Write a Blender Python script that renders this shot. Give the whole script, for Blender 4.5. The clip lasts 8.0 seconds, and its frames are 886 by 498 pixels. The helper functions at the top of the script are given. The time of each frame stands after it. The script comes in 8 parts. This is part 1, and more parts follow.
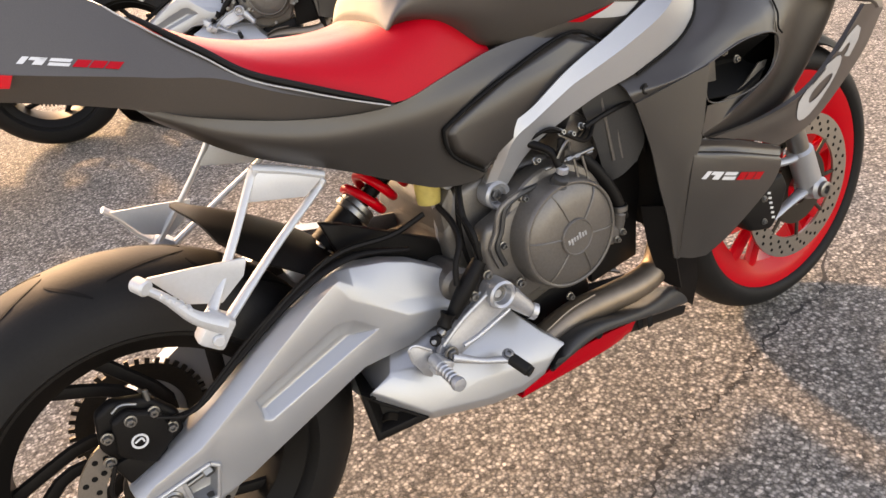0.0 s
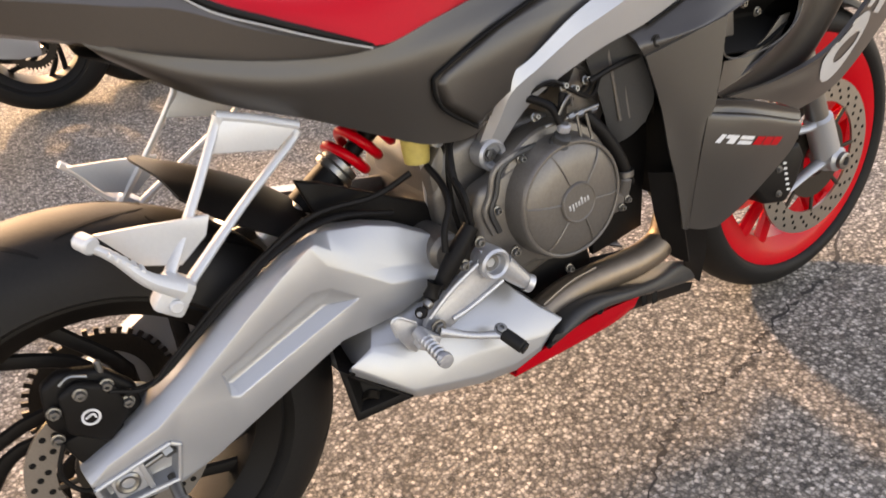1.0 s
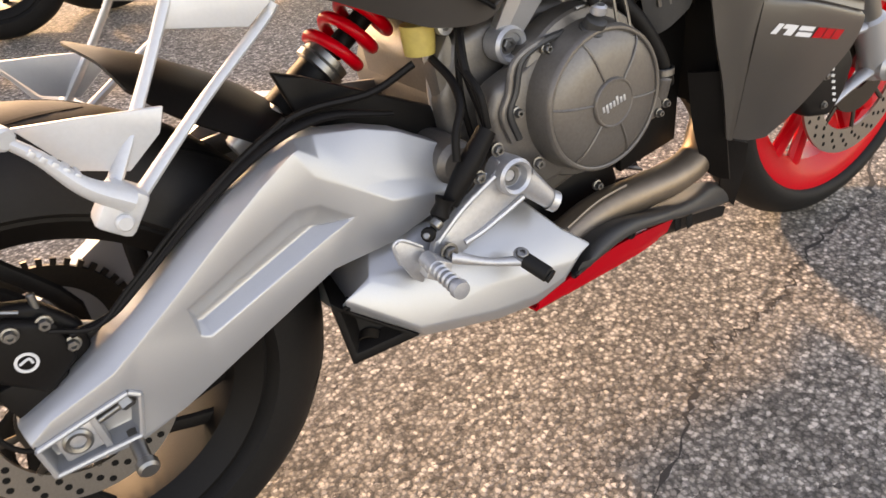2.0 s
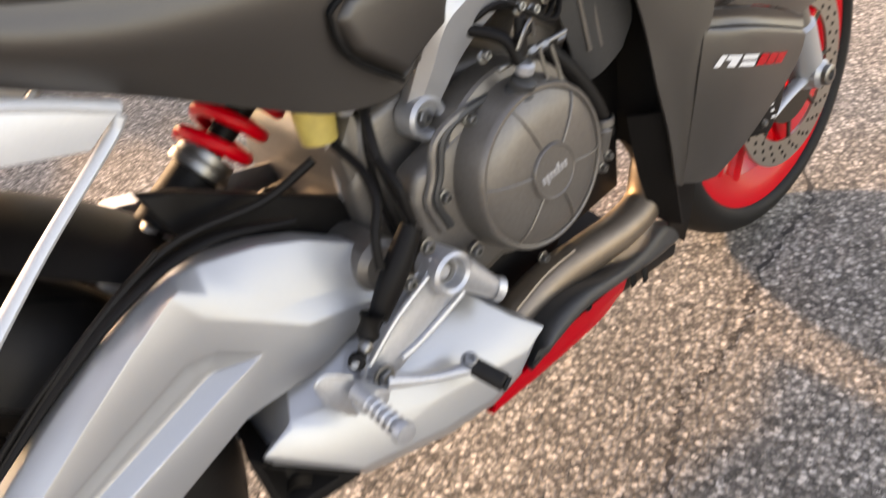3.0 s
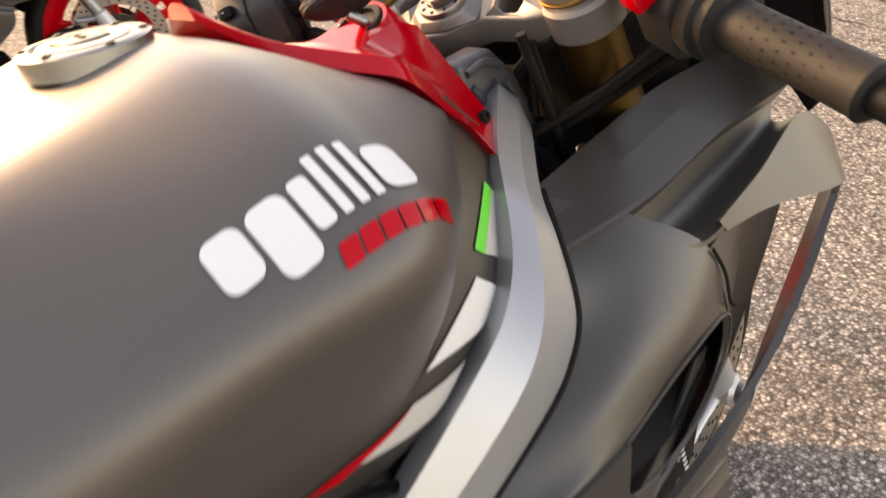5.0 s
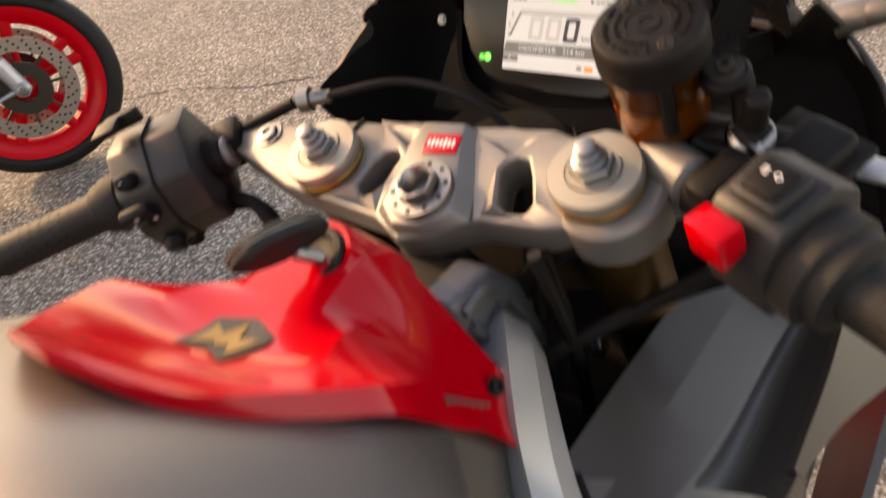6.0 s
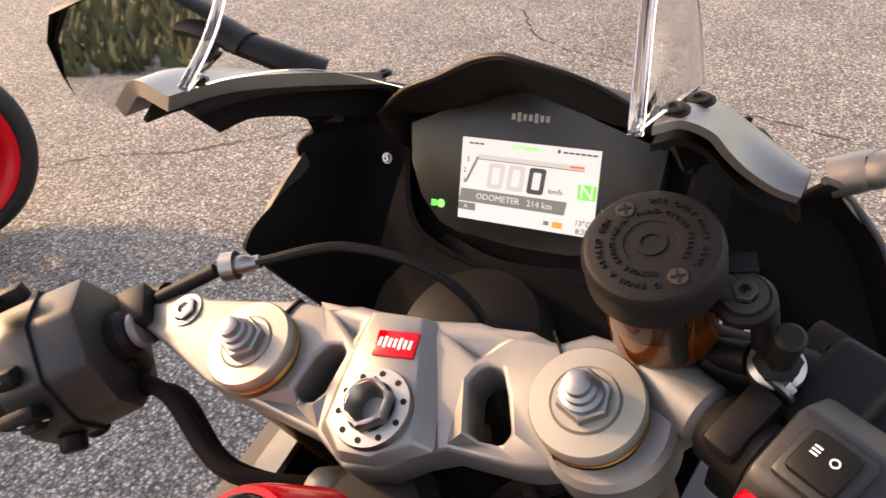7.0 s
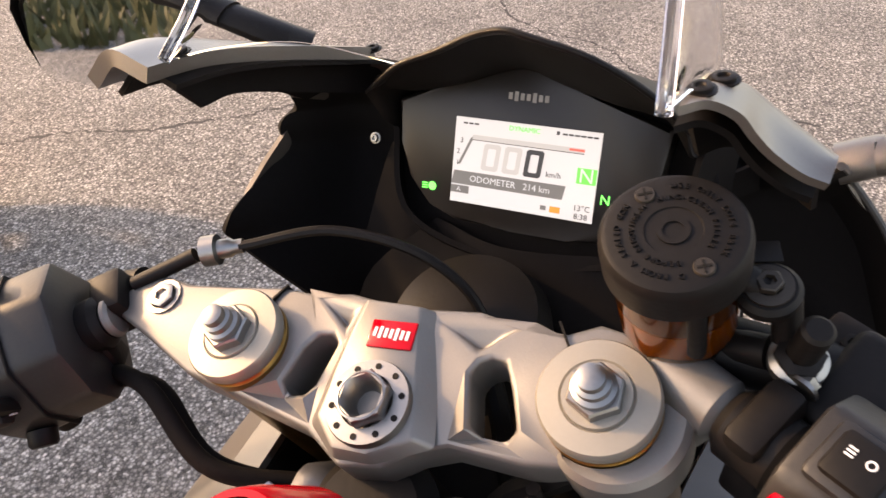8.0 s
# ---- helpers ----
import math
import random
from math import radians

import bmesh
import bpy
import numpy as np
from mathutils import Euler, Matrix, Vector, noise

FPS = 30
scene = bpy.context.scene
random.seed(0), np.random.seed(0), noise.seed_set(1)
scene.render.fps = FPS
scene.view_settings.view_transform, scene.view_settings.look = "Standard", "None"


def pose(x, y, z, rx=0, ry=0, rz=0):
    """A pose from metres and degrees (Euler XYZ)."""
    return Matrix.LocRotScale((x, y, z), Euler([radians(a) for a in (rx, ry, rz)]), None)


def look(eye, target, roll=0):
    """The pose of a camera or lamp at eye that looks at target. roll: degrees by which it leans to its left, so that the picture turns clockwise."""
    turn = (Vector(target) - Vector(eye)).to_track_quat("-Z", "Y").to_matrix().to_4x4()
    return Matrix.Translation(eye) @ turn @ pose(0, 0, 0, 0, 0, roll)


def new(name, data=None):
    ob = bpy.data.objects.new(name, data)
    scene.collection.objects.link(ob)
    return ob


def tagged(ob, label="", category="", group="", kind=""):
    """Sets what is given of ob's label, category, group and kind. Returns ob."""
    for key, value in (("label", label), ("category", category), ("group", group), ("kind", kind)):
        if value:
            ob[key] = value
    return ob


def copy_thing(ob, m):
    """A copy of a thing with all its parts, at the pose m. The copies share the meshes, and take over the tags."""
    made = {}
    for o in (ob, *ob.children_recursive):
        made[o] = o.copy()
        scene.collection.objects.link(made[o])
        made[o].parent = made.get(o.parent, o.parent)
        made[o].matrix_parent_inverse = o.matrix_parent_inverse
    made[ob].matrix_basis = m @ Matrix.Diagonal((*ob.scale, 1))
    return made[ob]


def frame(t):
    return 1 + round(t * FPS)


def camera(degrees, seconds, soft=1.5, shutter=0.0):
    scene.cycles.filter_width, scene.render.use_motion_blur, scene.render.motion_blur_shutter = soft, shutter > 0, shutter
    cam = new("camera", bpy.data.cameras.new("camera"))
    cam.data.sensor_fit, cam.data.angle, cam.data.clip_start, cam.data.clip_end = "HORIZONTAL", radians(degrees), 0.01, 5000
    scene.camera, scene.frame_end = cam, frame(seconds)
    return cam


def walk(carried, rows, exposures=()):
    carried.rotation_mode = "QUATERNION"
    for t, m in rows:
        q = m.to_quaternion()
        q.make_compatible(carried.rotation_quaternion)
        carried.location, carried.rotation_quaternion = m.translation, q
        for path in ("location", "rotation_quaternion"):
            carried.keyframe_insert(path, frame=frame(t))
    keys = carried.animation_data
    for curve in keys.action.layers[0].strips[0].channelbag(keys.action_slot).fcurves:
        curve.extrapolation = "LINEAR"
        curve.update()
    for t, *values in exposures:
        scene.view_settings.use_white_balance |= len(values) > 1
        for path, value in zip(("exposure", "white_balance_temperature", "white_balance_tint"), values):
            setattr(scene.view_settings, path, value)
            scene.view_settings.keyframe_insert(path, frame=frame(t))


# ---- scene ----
EXPOSURES = [(0.0, 2.36, 10500, 26), (1.7, 2.41, 10500, 26), (3.0, 2.55, 10300, 25), (3.5, 2.52, 12000, 31), (4.0, 2.44, 12600, 34), (4.4, 2.40, 12800, 36), (5.4, 2.27, 11300, 20), (6.0, 2.02, 11000, 25), (6.6, 2.24, 9600, 26), (8.0, 2.26, 9300, 25)]
cam = camera(62.41, 8.0, soft=1.5, shutter=0.5)
PATH = [
    (0, (0.0261, -0.9179, 1.0729), (0.4312, -0.1520, 0.5736), -7.26),
    (0.5, (0.0379, -0.9111, 1.0605), (0.4381, -0.1438, 0.5595), -7.02),
    (1, (0.0694, -0.8616, 1.0035), (0.4670, -0.1066, 0.4820), -6.39),
    (1.5, (0.0877, -0.8006, 0.9247), (0.4784, -0.0630, 0.3740), -5.94),
    (1.7, (0.0881, -0.7771, 0.8999), (0.4739, -0.0486, 0.3339), -6.05),
    (2.8, (0.1612, -0.6310, 0.8728), (0.6050, 0.0420, 0.2811), -9.26),
    (3, (0.1958, -0.5986, 0.8900), (0.6661, 0.0599, 0.3025), -9.51),
    (3.5, (0.2944, -0.5428, 0.9468), (0.8160, 0.1007, 0.3867), -9.24),
    (4, (0.4338, -0.4932, 1.0460), (0.9691, 0.1633, 0.5146), -8.42),
    (4.2, (0.4822, -0.4706, 1.0705), (1.0233, 0.1817, 0.5398), -7.92),
    (5.3, (0.6676, -0.2417, 1.1498), (1.2504, 0.2840, 0.5302), -7.90),
    (5.5, (0.6987, -0.2133, 1.1518), (1.2887, 0.3018, 0.5301), -8.05),
    (6, (0.7802, -0.1423, 1.1815), (1.4071, 0.3512, 0.5786), -6.53),
    (6.5, (0.8469, -0.0916, 1.2164), (1.5194, 0.3825, 0.6482), -5.35),
    (7, (0.8736, -0.0733, 1.2123), (1.5738, 0.3633, 0.6474), -4.60),
    (7.5, (0.8768, -0.0699, 1.2068), (1.5851, 0.3348, 0.6284), -3.71),
    (8, (0.8817, -0.0509, 1.2029), (1.5890, 0.3430, 0.6158), -2.60),
]
walk(cam, [(t, look(e, a, r)) for t, e, a, r in PATH], EXPOSURES)
LEAN = 5.73

# ---------------------------------------------------------------- world and light
SUN_AZ, SUN_EL = 97.0, 25.0
world = bpy.data.worlds.new("world")
scene.world = world
world.use_nodes = True
wn = world.node_tree.nodes
sky = wn.new("ShaderNodeTexSky")
sky.sky_type = "NISHITA"
sky.sun_disc = False
sky.sun_elevation = radians(SUN_EL)
sky.sun_rotation = radians(90 - SUN_AZ)
sky.air_density = 1.0
sky.dust_density = 1.2
wn["Background"].inputs["Strength"].default_value = 0.15
world.node_tree.links.new(sky.outputs[0], wn["Background"].inputs["Color"])
sun = new("sun", bpy.data.lights.new("sun", "SUN"))
sun.data.energy = 1.08
sun.data.angle = radians(4.0)
sun.data.color = (1.0, 0.77, 0.50)
to_sun = Vector((math.cos(radians(SUN_AZ)) * math.cos(radians(SUN_EL)), math.sin(radians(SUN_AZ)) * math.cos(radians(SUN_EL)), math.sin(radians(SUN_EL))))
sun.matrix_world = look(to_sun * 10, (0, 0, 0))


# ---------------------------------------------------------------- materials
def material(name, base, rough=0.5, metal=0.0, grain=0.0, scale=60.0, bump=0.0, coat=0.0, spec=0.5, wear=0.0, wear_scale=7.0, coat_rough=0.08):
    """A surface with fine grain, broad unevenness in colour and gloss, and a little relief."""
    m = bpy.data.materials.new(name)
    m.use_nodes = True
    n, l = m.node_tree.nodes, m.node_tree.links
    b = n["Principled BSDF"]
    b.inputs["Roughness"].default_value = rough
    b.inputs["Metallic"].default_value = metal
    b.inputs["Specular IOR Level"].default_value = spec
    b.inputs["Coat Weight"].default_value = coat
    b.inputs["Coat Roughness"].default_value = coat_rough
    co = n.new("ShaderNodeTexCoord")
    fine = n.new("ShaderNodeTexNoise")
    fine.inputs["Scale"].default_value = scale
    fine.inputs["Detail"].default_value = 5
    broad = n.new("ShaderNodeTexNoise")
    broad.inputs["Scale"].default_value = wear_scale
    broad.inputs["Detail"].default_value = 3
    for k in (fine, broad):
        l.new(co.outputs["Object"], k.inputs["Vector"])
    mul = n.new("ShaderNodeMix")
    mul.data_type = "RGBA"
    mul.inputs["A"].default_value = (*[c * (1 - grain) for c in base], 1)
    mul.inputs["B"].default_value = (*[min(1, c * (1 + grain)) for c in base], 1)
    l.new(fine.outputs["Fac"], mul.inputs["Factor"])
    wr = n.new("ShaderNodeMix")
    wr.data_type = "RGBA"
    wr.blend_type = "MULTIPLY"
    wr.inputs["B"].default_value = (1 - wear, 1 - wear, 1 - wear, 1)
    l.new(broad.outputs["Fac"], wr.inputs["Factor"])
    l.new(mul.outputs["Result"], wr.inputs["A"])
    l.new(wr.outputs["Result"], b.inputs["Base Color"])
    rr = n.new("ShaderNodeMapRange")
    rr.inputs["To Min"].default_value = max(0.02, rough * 0.8)
    rr.inputs["To Max"].default_value = min(1, rough * 1.25)
    l.new(broad.outputs["Fac"], rr.inputs["Value"])
    l.new(rr.outputs["Result"], b.inputs["Roughness"])
    if bump:
        bm = n.new("ShaderNodeBump")
        bm.inputs["Strength"].default_value = bump
        bm.inputs["Distance"].default_value = 0.002
        l.new(fine.outputs["Fac"], bm.inputs["Height"])
        l.new(bm.outputs["Normal"], b.inputs["Normal"])
    return m


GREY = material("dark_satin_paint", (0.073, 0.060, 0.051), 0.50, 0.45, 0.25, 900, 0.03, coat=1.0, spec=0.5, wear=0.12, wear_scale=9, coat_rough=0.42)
# Satin like the tank's, with a darker base, for trim, side panels and fairing.
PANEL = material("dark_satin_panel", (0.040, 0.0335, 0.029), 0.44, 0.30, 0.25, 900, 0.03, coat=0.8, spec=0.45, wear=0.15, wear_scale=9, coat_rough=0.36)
BLACK = material("black_plastic", (0.0062, 0.0052, 0.0048), 0.5, 0, 0.3, 300, 0.08, spec=0.15)
DEEP = material("deep_black", (0.003, 0.0027, 0.0025), 0.7, 0, 0.3, 200, spec=0.2)
FLUID = material("amber_brake_fluid", (0.26, 0.085, 0.005), 0.25, 0, 0.1, 60)
TAN = material("brown_fluid_core", (0.07, 0.022, 0.004), 0.6, 0, 0.2, 90)
MATT = material("matt_black_moulding", (0.0062, 0.0050, 0.0047), 0.75, 0, 0.3, 300, spec=0.08)
SWITCH = material("switch_plastic", (0.014, 0.0132, 0.013), 0.42, 0, 0.25, 400, 0.06, spec=0.35)
RUBBER = material("rubber", (0.010, 0.009, 0.0085), 0.62, 0, 0.35, 240, 0.1, wear=0.3, spec=0.28)
RED = material("red_paint", (0.44, 0.0016, 0.007), 0.18, 0, 0.05, 300, coat=0.3, spec=0.12)
RED_SEAT = material("red_vinyl", (0.50, 0.0022, 0.010), 0.45, 0, 0.10, 500, 0.10, coat=0.12, spec=0.16, coat_rough=0.40)
RED_RIM = material("red_rim_paint", (0.54, 0.0016, 0.008), 0.32, 0, 0.08, 200, coat=0.12, spec=0.15)
SILVER = material("silver_paint", (0.42, 0.425, 0.435), 0.40, 0.62, 0.06, 900, 0.02, wear=0.08)
CAST = material("cast_aluminium", (0.52, 0.525, 0.54), 0.42, 0.65, 0.15, 220, 0.12, wear=0.2)
HANGER = material("pale_silver_paint", (0.56, 0.57, 0.58), 0.40, 0.25, 0.06, 300, 0.03, wear=0.10)
CLAMP = material("blasted_aluminium", (0.20, 0.19, 0.175), 0.45, 0.60, 0.06, 800, 0.05, wear=0.10)
ALLOY = material("champagne_alloy", (0.27, 0.25, 0.21), 0.46, 0.60, 0.05, 500, 0.03)
STEEL = material("turned_steel", (0.25, 0.245, 0.235), 0.38, 1.0, 0.08, 500, 0.03)
CASE = material("grey_engine_paint", (0.175, 0.158, 0.142), 0.40, 0.55, 0.2, 260, 0.1, wear=0.25)
HEADER = material("heated_steel", (0.30, 0.235, 0.18), 0.46, 0.85, 0.15, 60, 0.03, wear=0.3)
HEADCAST = material("cast_frame_head", (0.10, 0.105, 0.115), 0.42, 0.55, 0.15, 260, 0.08, wear=0.2)
GOLD = material("gold_anodised", (0.24, 0.125, 0.032), 0.34, 0.9, 0.1, 300)
# GOLD darkened: the shade under the yoke is put into the tube's colour.
SHADED_GOLD = material("dark_gold_tube", (0.11, 0.058, 0.018), 0.38, 0.9, 0.1, 300)
GRASS = material("dry_grass", (0.085, 0.088, 0.030), 0.7, 0, 0.8, 3, wear=0.5, wear_scale=1.5)
WHITE = material("white_decal", (0.60, 0.60, 0.60), 0.45, 0, 0.04, 300)
PALE = material("grey_decal", (0.42, 0.41, 0.40), 0.45, 0, 0.05, 300)
GREEN = material("green_decal", (0.02, 0.55, 0.05), 0.45, 0, 0.04, 300)
YELLOW = material("yellowed_plastic", (0.48, 0.36, 0.10), 0.5, 0, 0.2, 120)
CASE_DARK = material("dark_satin_edge", (0.045, 0.044, 0.043), 0.45, 0.2, 0.2, 300, 0.04, spec=0.4, wear=0.15)
DISC = material("brushed_disc", (0.40, 0.37, 0.33), 0.33, 0.9, 0.2, 400, 0.05, wear=0.2)
CHAIN = material("oiled_steel", (0.035, 0.028, 0.022), 0.45, 0.6, 0.3, 300, 0.1)


def glass(name, tint, rough=0.02, ior=1.45):
    m = bpy.data.materials.new(name)
    m.use_nodes = True
    b = m.node_tree.nodes["Principled BSDF"]
    b.inputs["Base Color"].default_value = (*tint, 1)
    b.inputs["Transmission Weight"].default_value = 1
    b.inputs["Roughness"].default_value = rough
    b.inputs["IOR"].default_value = ior
    return m


def glow(name, colour, strength):
    m = bpy.data.materials.new(name)
    m.use_nodes = True
    b = m.node_tree.nodes["Principled BSDF"]
    b.inputs["Base Color"].default_value = (*[c * 0.3 for c in colour], 1)
    b.inputs["Emission Color"].default_value = (*colour, 1)
    b.inputs["Emission Strength"].default_value = strength
    return m


SCREEN_GLASS = glass("clear_acrylic", (0.97, 0.97, 0.98), 0.02, 1.12)
RIM_GLASS = glass("acrylic_edge", (0.95, 0.96, 1.0), 0.12, 1.4)
AMBER = glass("amber_fluid", (0.62, 0.38, 0.14), 0.06, 1.33)
MIRROR = material("mirror_glass", (0.86, 0.86, 0.86), 0.02, 1.0, 0, 10)
TAIL_RED = material("red_lens", (0.6, 0.0, 0.01), 0.12, 0, 0.1, 200, coat=0.5)


def asphalt_material():
    m = bpy.data.materials.new("asphalt")
    m.use_nodes = True
    n, l = m.node_tree.nodes, m.node_tree.links
    b = n["Principled BSDF"]
    co = n.new("ShaderNodeTexCoord")
    vor = n.new("ShaderNodeTexVoronoi")
    vor.inputs["Scale"].default_value = 118
    v2 = n.new("ShaderNodeTexVoronoi")
    v2.inputs["Scale"].default_value = 56
    fine = n.new("ShaderNodeTexNoise")
    fine.inputs["Scale"].default_value = 420
    fine.inputs["Detail"].default_value = 4
    broad = n.new("ShaderNodeTexNoise")
    broad.inputs["Scale"].default_value = 2.6
    broad.inputs["Detail"].default_value = 6
    jag = n.new("ShaderNodeTexNoise")
    jag.inputs["Scale"].default_value = 210
    jag.inputs["Detail"].default_value = 3
    shift = n.new("ShaderNodeVectorMath")
    shift.operation = "MULTIPLY_ADD"
    shift.inputs[1].default_value = (0.009, 0.009, 0.009)
    l.new(co.outputs["Object"], jag.inputs["Vector"])
    l.new(jag.outputs["Color"], shift.inputs[0])
    l.new(co.outputs["Object"], shift.inputs[2])
    for k in (vor, v2):
        l.new(shift.outputs["Vector"], k.inputs["Vector"])
    for k in (fine, broad):
        l.new(co.outputs["Object"], k.inputs["Vector"])
    ramp = n.new("ShaderNodeValToRGB")
    e = ramp.color_ramp.elements
    e[0].position, e[0].color = 0.0, (0.085, 0.077, 0.069, 1)
    e[1].position, e[1].color = 1.0, (0.66, 0.60, 0.54, 1)
    k = e.new(0.45)
    k.color = (0.265, 0.242, 0.215, 1)
    k = e.new(0.78)
    k.color = (0.37, 0.34, 0.305, 1)
    sep = n.new("ShaderNodeSeparateColor")
    l.new(vor.outputs["Color"], sep.inputs["Color"])
    l.new(sep.outputs["Red"], ramp.inputs["Fac"])
    sep2 = n.new("ShaderNodeSeparateColor")
    l.new(v2.outputs["Color"], sep2.inputs["Color"])
    big = n.new("ShaderNodeMapRange")
    big.inputs["From Min"].default_value, big.inputs["From Max"].default_value = 0.80, 0.82
    l.new(sep2.outputs["Green"], big.inputs["Value"])
    near = n.new("ShaderNodeMapRange")
    near.inputs["From Min"].default_value, near.inputs["From Max"].default_value = 0.40, 0.34
    l.new(v2.outputs["Distance"], near.inputs["Value"])
    both = n.new("ShaderNodeMath")
    both.operation = "MULTIPLY"
    l.new(big.outputs["Result"], both.inputs[0])
    l.new(near.outputs["Result"], both.inputs[1])
    stone = n.new("ShaderNodeMix")
    stone.data_type = "RGBA"
    l.new(both.outputs[0], stone.inputs["Factor"])
    l.new(ramp.outputs["Color"], stone.inputs["A"])
    stone.inputs["B"].default_value = (0.54, 0.50, 0.455, 1)
    joint = n.new("ShaderNodeMapRange")
    joint.inputs["From Min"].default_value, joint.inputs["From Max"].default_value = 0.30, 0.60
    joint.inputs["To Min"].default_value, joint.inputs["To Max"].default_value = 1.0, 0.36
    l.new(vor.outputs["Distance"], joint.inputs["Value"])
    mul = n.new("ShaderNodeMix")
    mul.data_type, mul.blend_type = "RGBA", "MULTIPLY"
    mul.inputs["Factor"].default_value = 1
    l.new(stone.outputs["Result"], mul.inputs["A"])
    l.new(joint.outputs["Result"], mul.inputs["B"])
    blot = n.new("ShaderNodeMapRange")
    blot.inputs["From Min"].default_value, blot.inputs["From Max"].default_value = 0.3, 0.7
    blot.inputs["To Min"].default_value, blot.inputs["To Max"].default_value = 0.78, 1.12
    l.new(broad.outputs["Fac"], blot.inputs["Value"])
    mul2 = n.new("ShaderNodeMix")
    mul2.data_type, mul2.blend_type = "RGBA", "MULTIPLY"
    mul2.inputs["Factor"].default_value = 1
    l.new(mul.outputs["Result"], mul2.inputs["A"])
    l.new(blot.outputs["Result"], mul2.inputs["B"])
    l.new(mul2.outputs["Result"], b.inputs["Base Color"])
    b.inputs["Roughness"].default_value = 0.85
    hsum = n.new("ShaderNodeMath")
    hsum.operation = "MULTIPLY_ADD"
    l.new(joint.outputs["Result"], hsum.inputs[0])
    hsum.inputs[1].default_value = 1.0
    l.new(fine.outputs["Fac"], hsum.inputs[2])
    bp = n.new("ShaderNodeBump")
    bp.inputs["Strength"].default_value = 0.9
    bp.inputs["Distance"].default_value = 0.003
    l.new(hsum.outputs[0], bp.inputs["Height"])
    l.new(bp.outputs["Normal"], b.inputs["Normal"])
    return m


ASPHALT = asphalt_material()
TAR = material("crack_dirt", (0.03, 0.027, 0.024), 0.95, 0, 0.4, 200, 0.4)


# ---------------------------------------------------------------- mesh tools
def part(name, bm, mat, parent, label="", smooth=40):
    """Link a bmesh as one mesh object under a thing or a part."""
    bmesh.ops.recalc_face_normals(bm, faces=bm.faces)
    me = bpy.data.meshes.new(name)
    if smooth:
        for f in bm.faces:
            f.smooth = True
        for e in bm.edges:
            if len(e.link_faces) == 2 and e.calc_face_angle(0) > radians(smooth):
                e.smooth = False
    bm.to_mesh(me)
    bm.free()
    me.materials.append(mat)
    ob = new(name, me)
    ob.parent = parent
    if label:
        ob["label"] = label
    return ob


def join(*bms):
    out = bms[0]
    for b in bms[1:]:
        me = bpy.data.meshes.new("tmp")
        b.to_mesh(me)
        b.free()
        out.from_mesh(me)
        bpy.data.meshes.remove(me)
    return out


def spline(pts, n):
    """n points on a smooth curve through pts."""
    p = [Vector(q) for q in pts]
    if len(p) == 2:
        return [p[0].lerp(p[1], i / (n - 1)) for i in range(n)]
    p = [p[0] * 2 - p[1]] + p + [p[-1] * 2 - p[-2]]
    m, out = len(p) - 3, []
    for i in range(n):
        s = i / (n - 1) * m
        k = min(int(s), m - 1)
        t = s - k
        a, b, c, d = p[k:k + 4]
        out.append(0.5 * (2 * b + (c - a) * t + (2 * a - 5 * b + 4 * c - d) * t * t + (3 * b - a - 3 * c + d) * t ** 3))
    return out


def grid(rows):
    """A sheet through rows of points."""
    bm = bmesh.new()
    vs = [[bm.verts.new(p) for p in r] for r in rows]
    for a, b in zip(vs, vs[1:]):
        for i in range(len(a) - 1):
            bm.faces.new((a[i], a[i + 1], b[i + 1], b[i]))
    return bm


def thicken(bm, d):
    """Give a sheet the thickness d towards the side that its normals look away from."""
    bmesh.ops.recalc_face_normals(bm, faces=bm.faces)
    bmesh.ops.solidify(bm, geom=bm.faces[:], thickness=d)
    return bm


def loft(rails, nu=24, nv=8, thick=0.0, straight=False):
    """A sheet through rails, each a short list of points."""
    rr = [spline(r, nu) for r in rails]
    if straight:
        rows = rr
    else:
        cols = [spline([r[i] for r in rr], nv) for i in range(nu)]
        rows = [[c[j] for c in cols] for j in range(nv)]
    bm = grid(rows)
    return thicken(bm, thick) if thick else bm


def body(sections, nu=28, nv=15, cap=True, facets=False):
    """A symmetrical shell: sections (x, [(y, z) from the middle line to the side]), smoothed along and across."""
    rails = []
    k = len(sections[0][1])
    for i in range(k):
        rails.append([(x, s[i][0], s[i][1]) for x, s in sections])
    rr = [spline(r, nu) for r in rails]
    rows = []
    for j in range(nu):
        c = [r[j] for r in rr] if facets else spline([r[j] for r in rr], nv)
        left = [Vector((p.x, -p.y, p.z)) for p in c[:0:-1]]
        rows.append(left + c)
    bm = grid(rows)
    if cap:
        bm.verts.ensure_lookup_table()
        w = len(rows[0])
        v = bm.verts
        for j in range(nu - 1):
            bm.faces.new((v[j * w], v[j * w + w - 1], v[(j + 1) * w + w - 1], v[(j + 1) * w]))
        bm.faces.new([v[i] for i in range(w)])
        bm.faces.new([v[(nu - 1) * w + i] for i in range(w - 1, -1, -1)])
        bmesh.ops.remove_doubles(bm, verts=bm.verts, dist=0.0002)
        bmesh.ops.recalc_face_normals(bm, faces=bm.faces)
    return bm


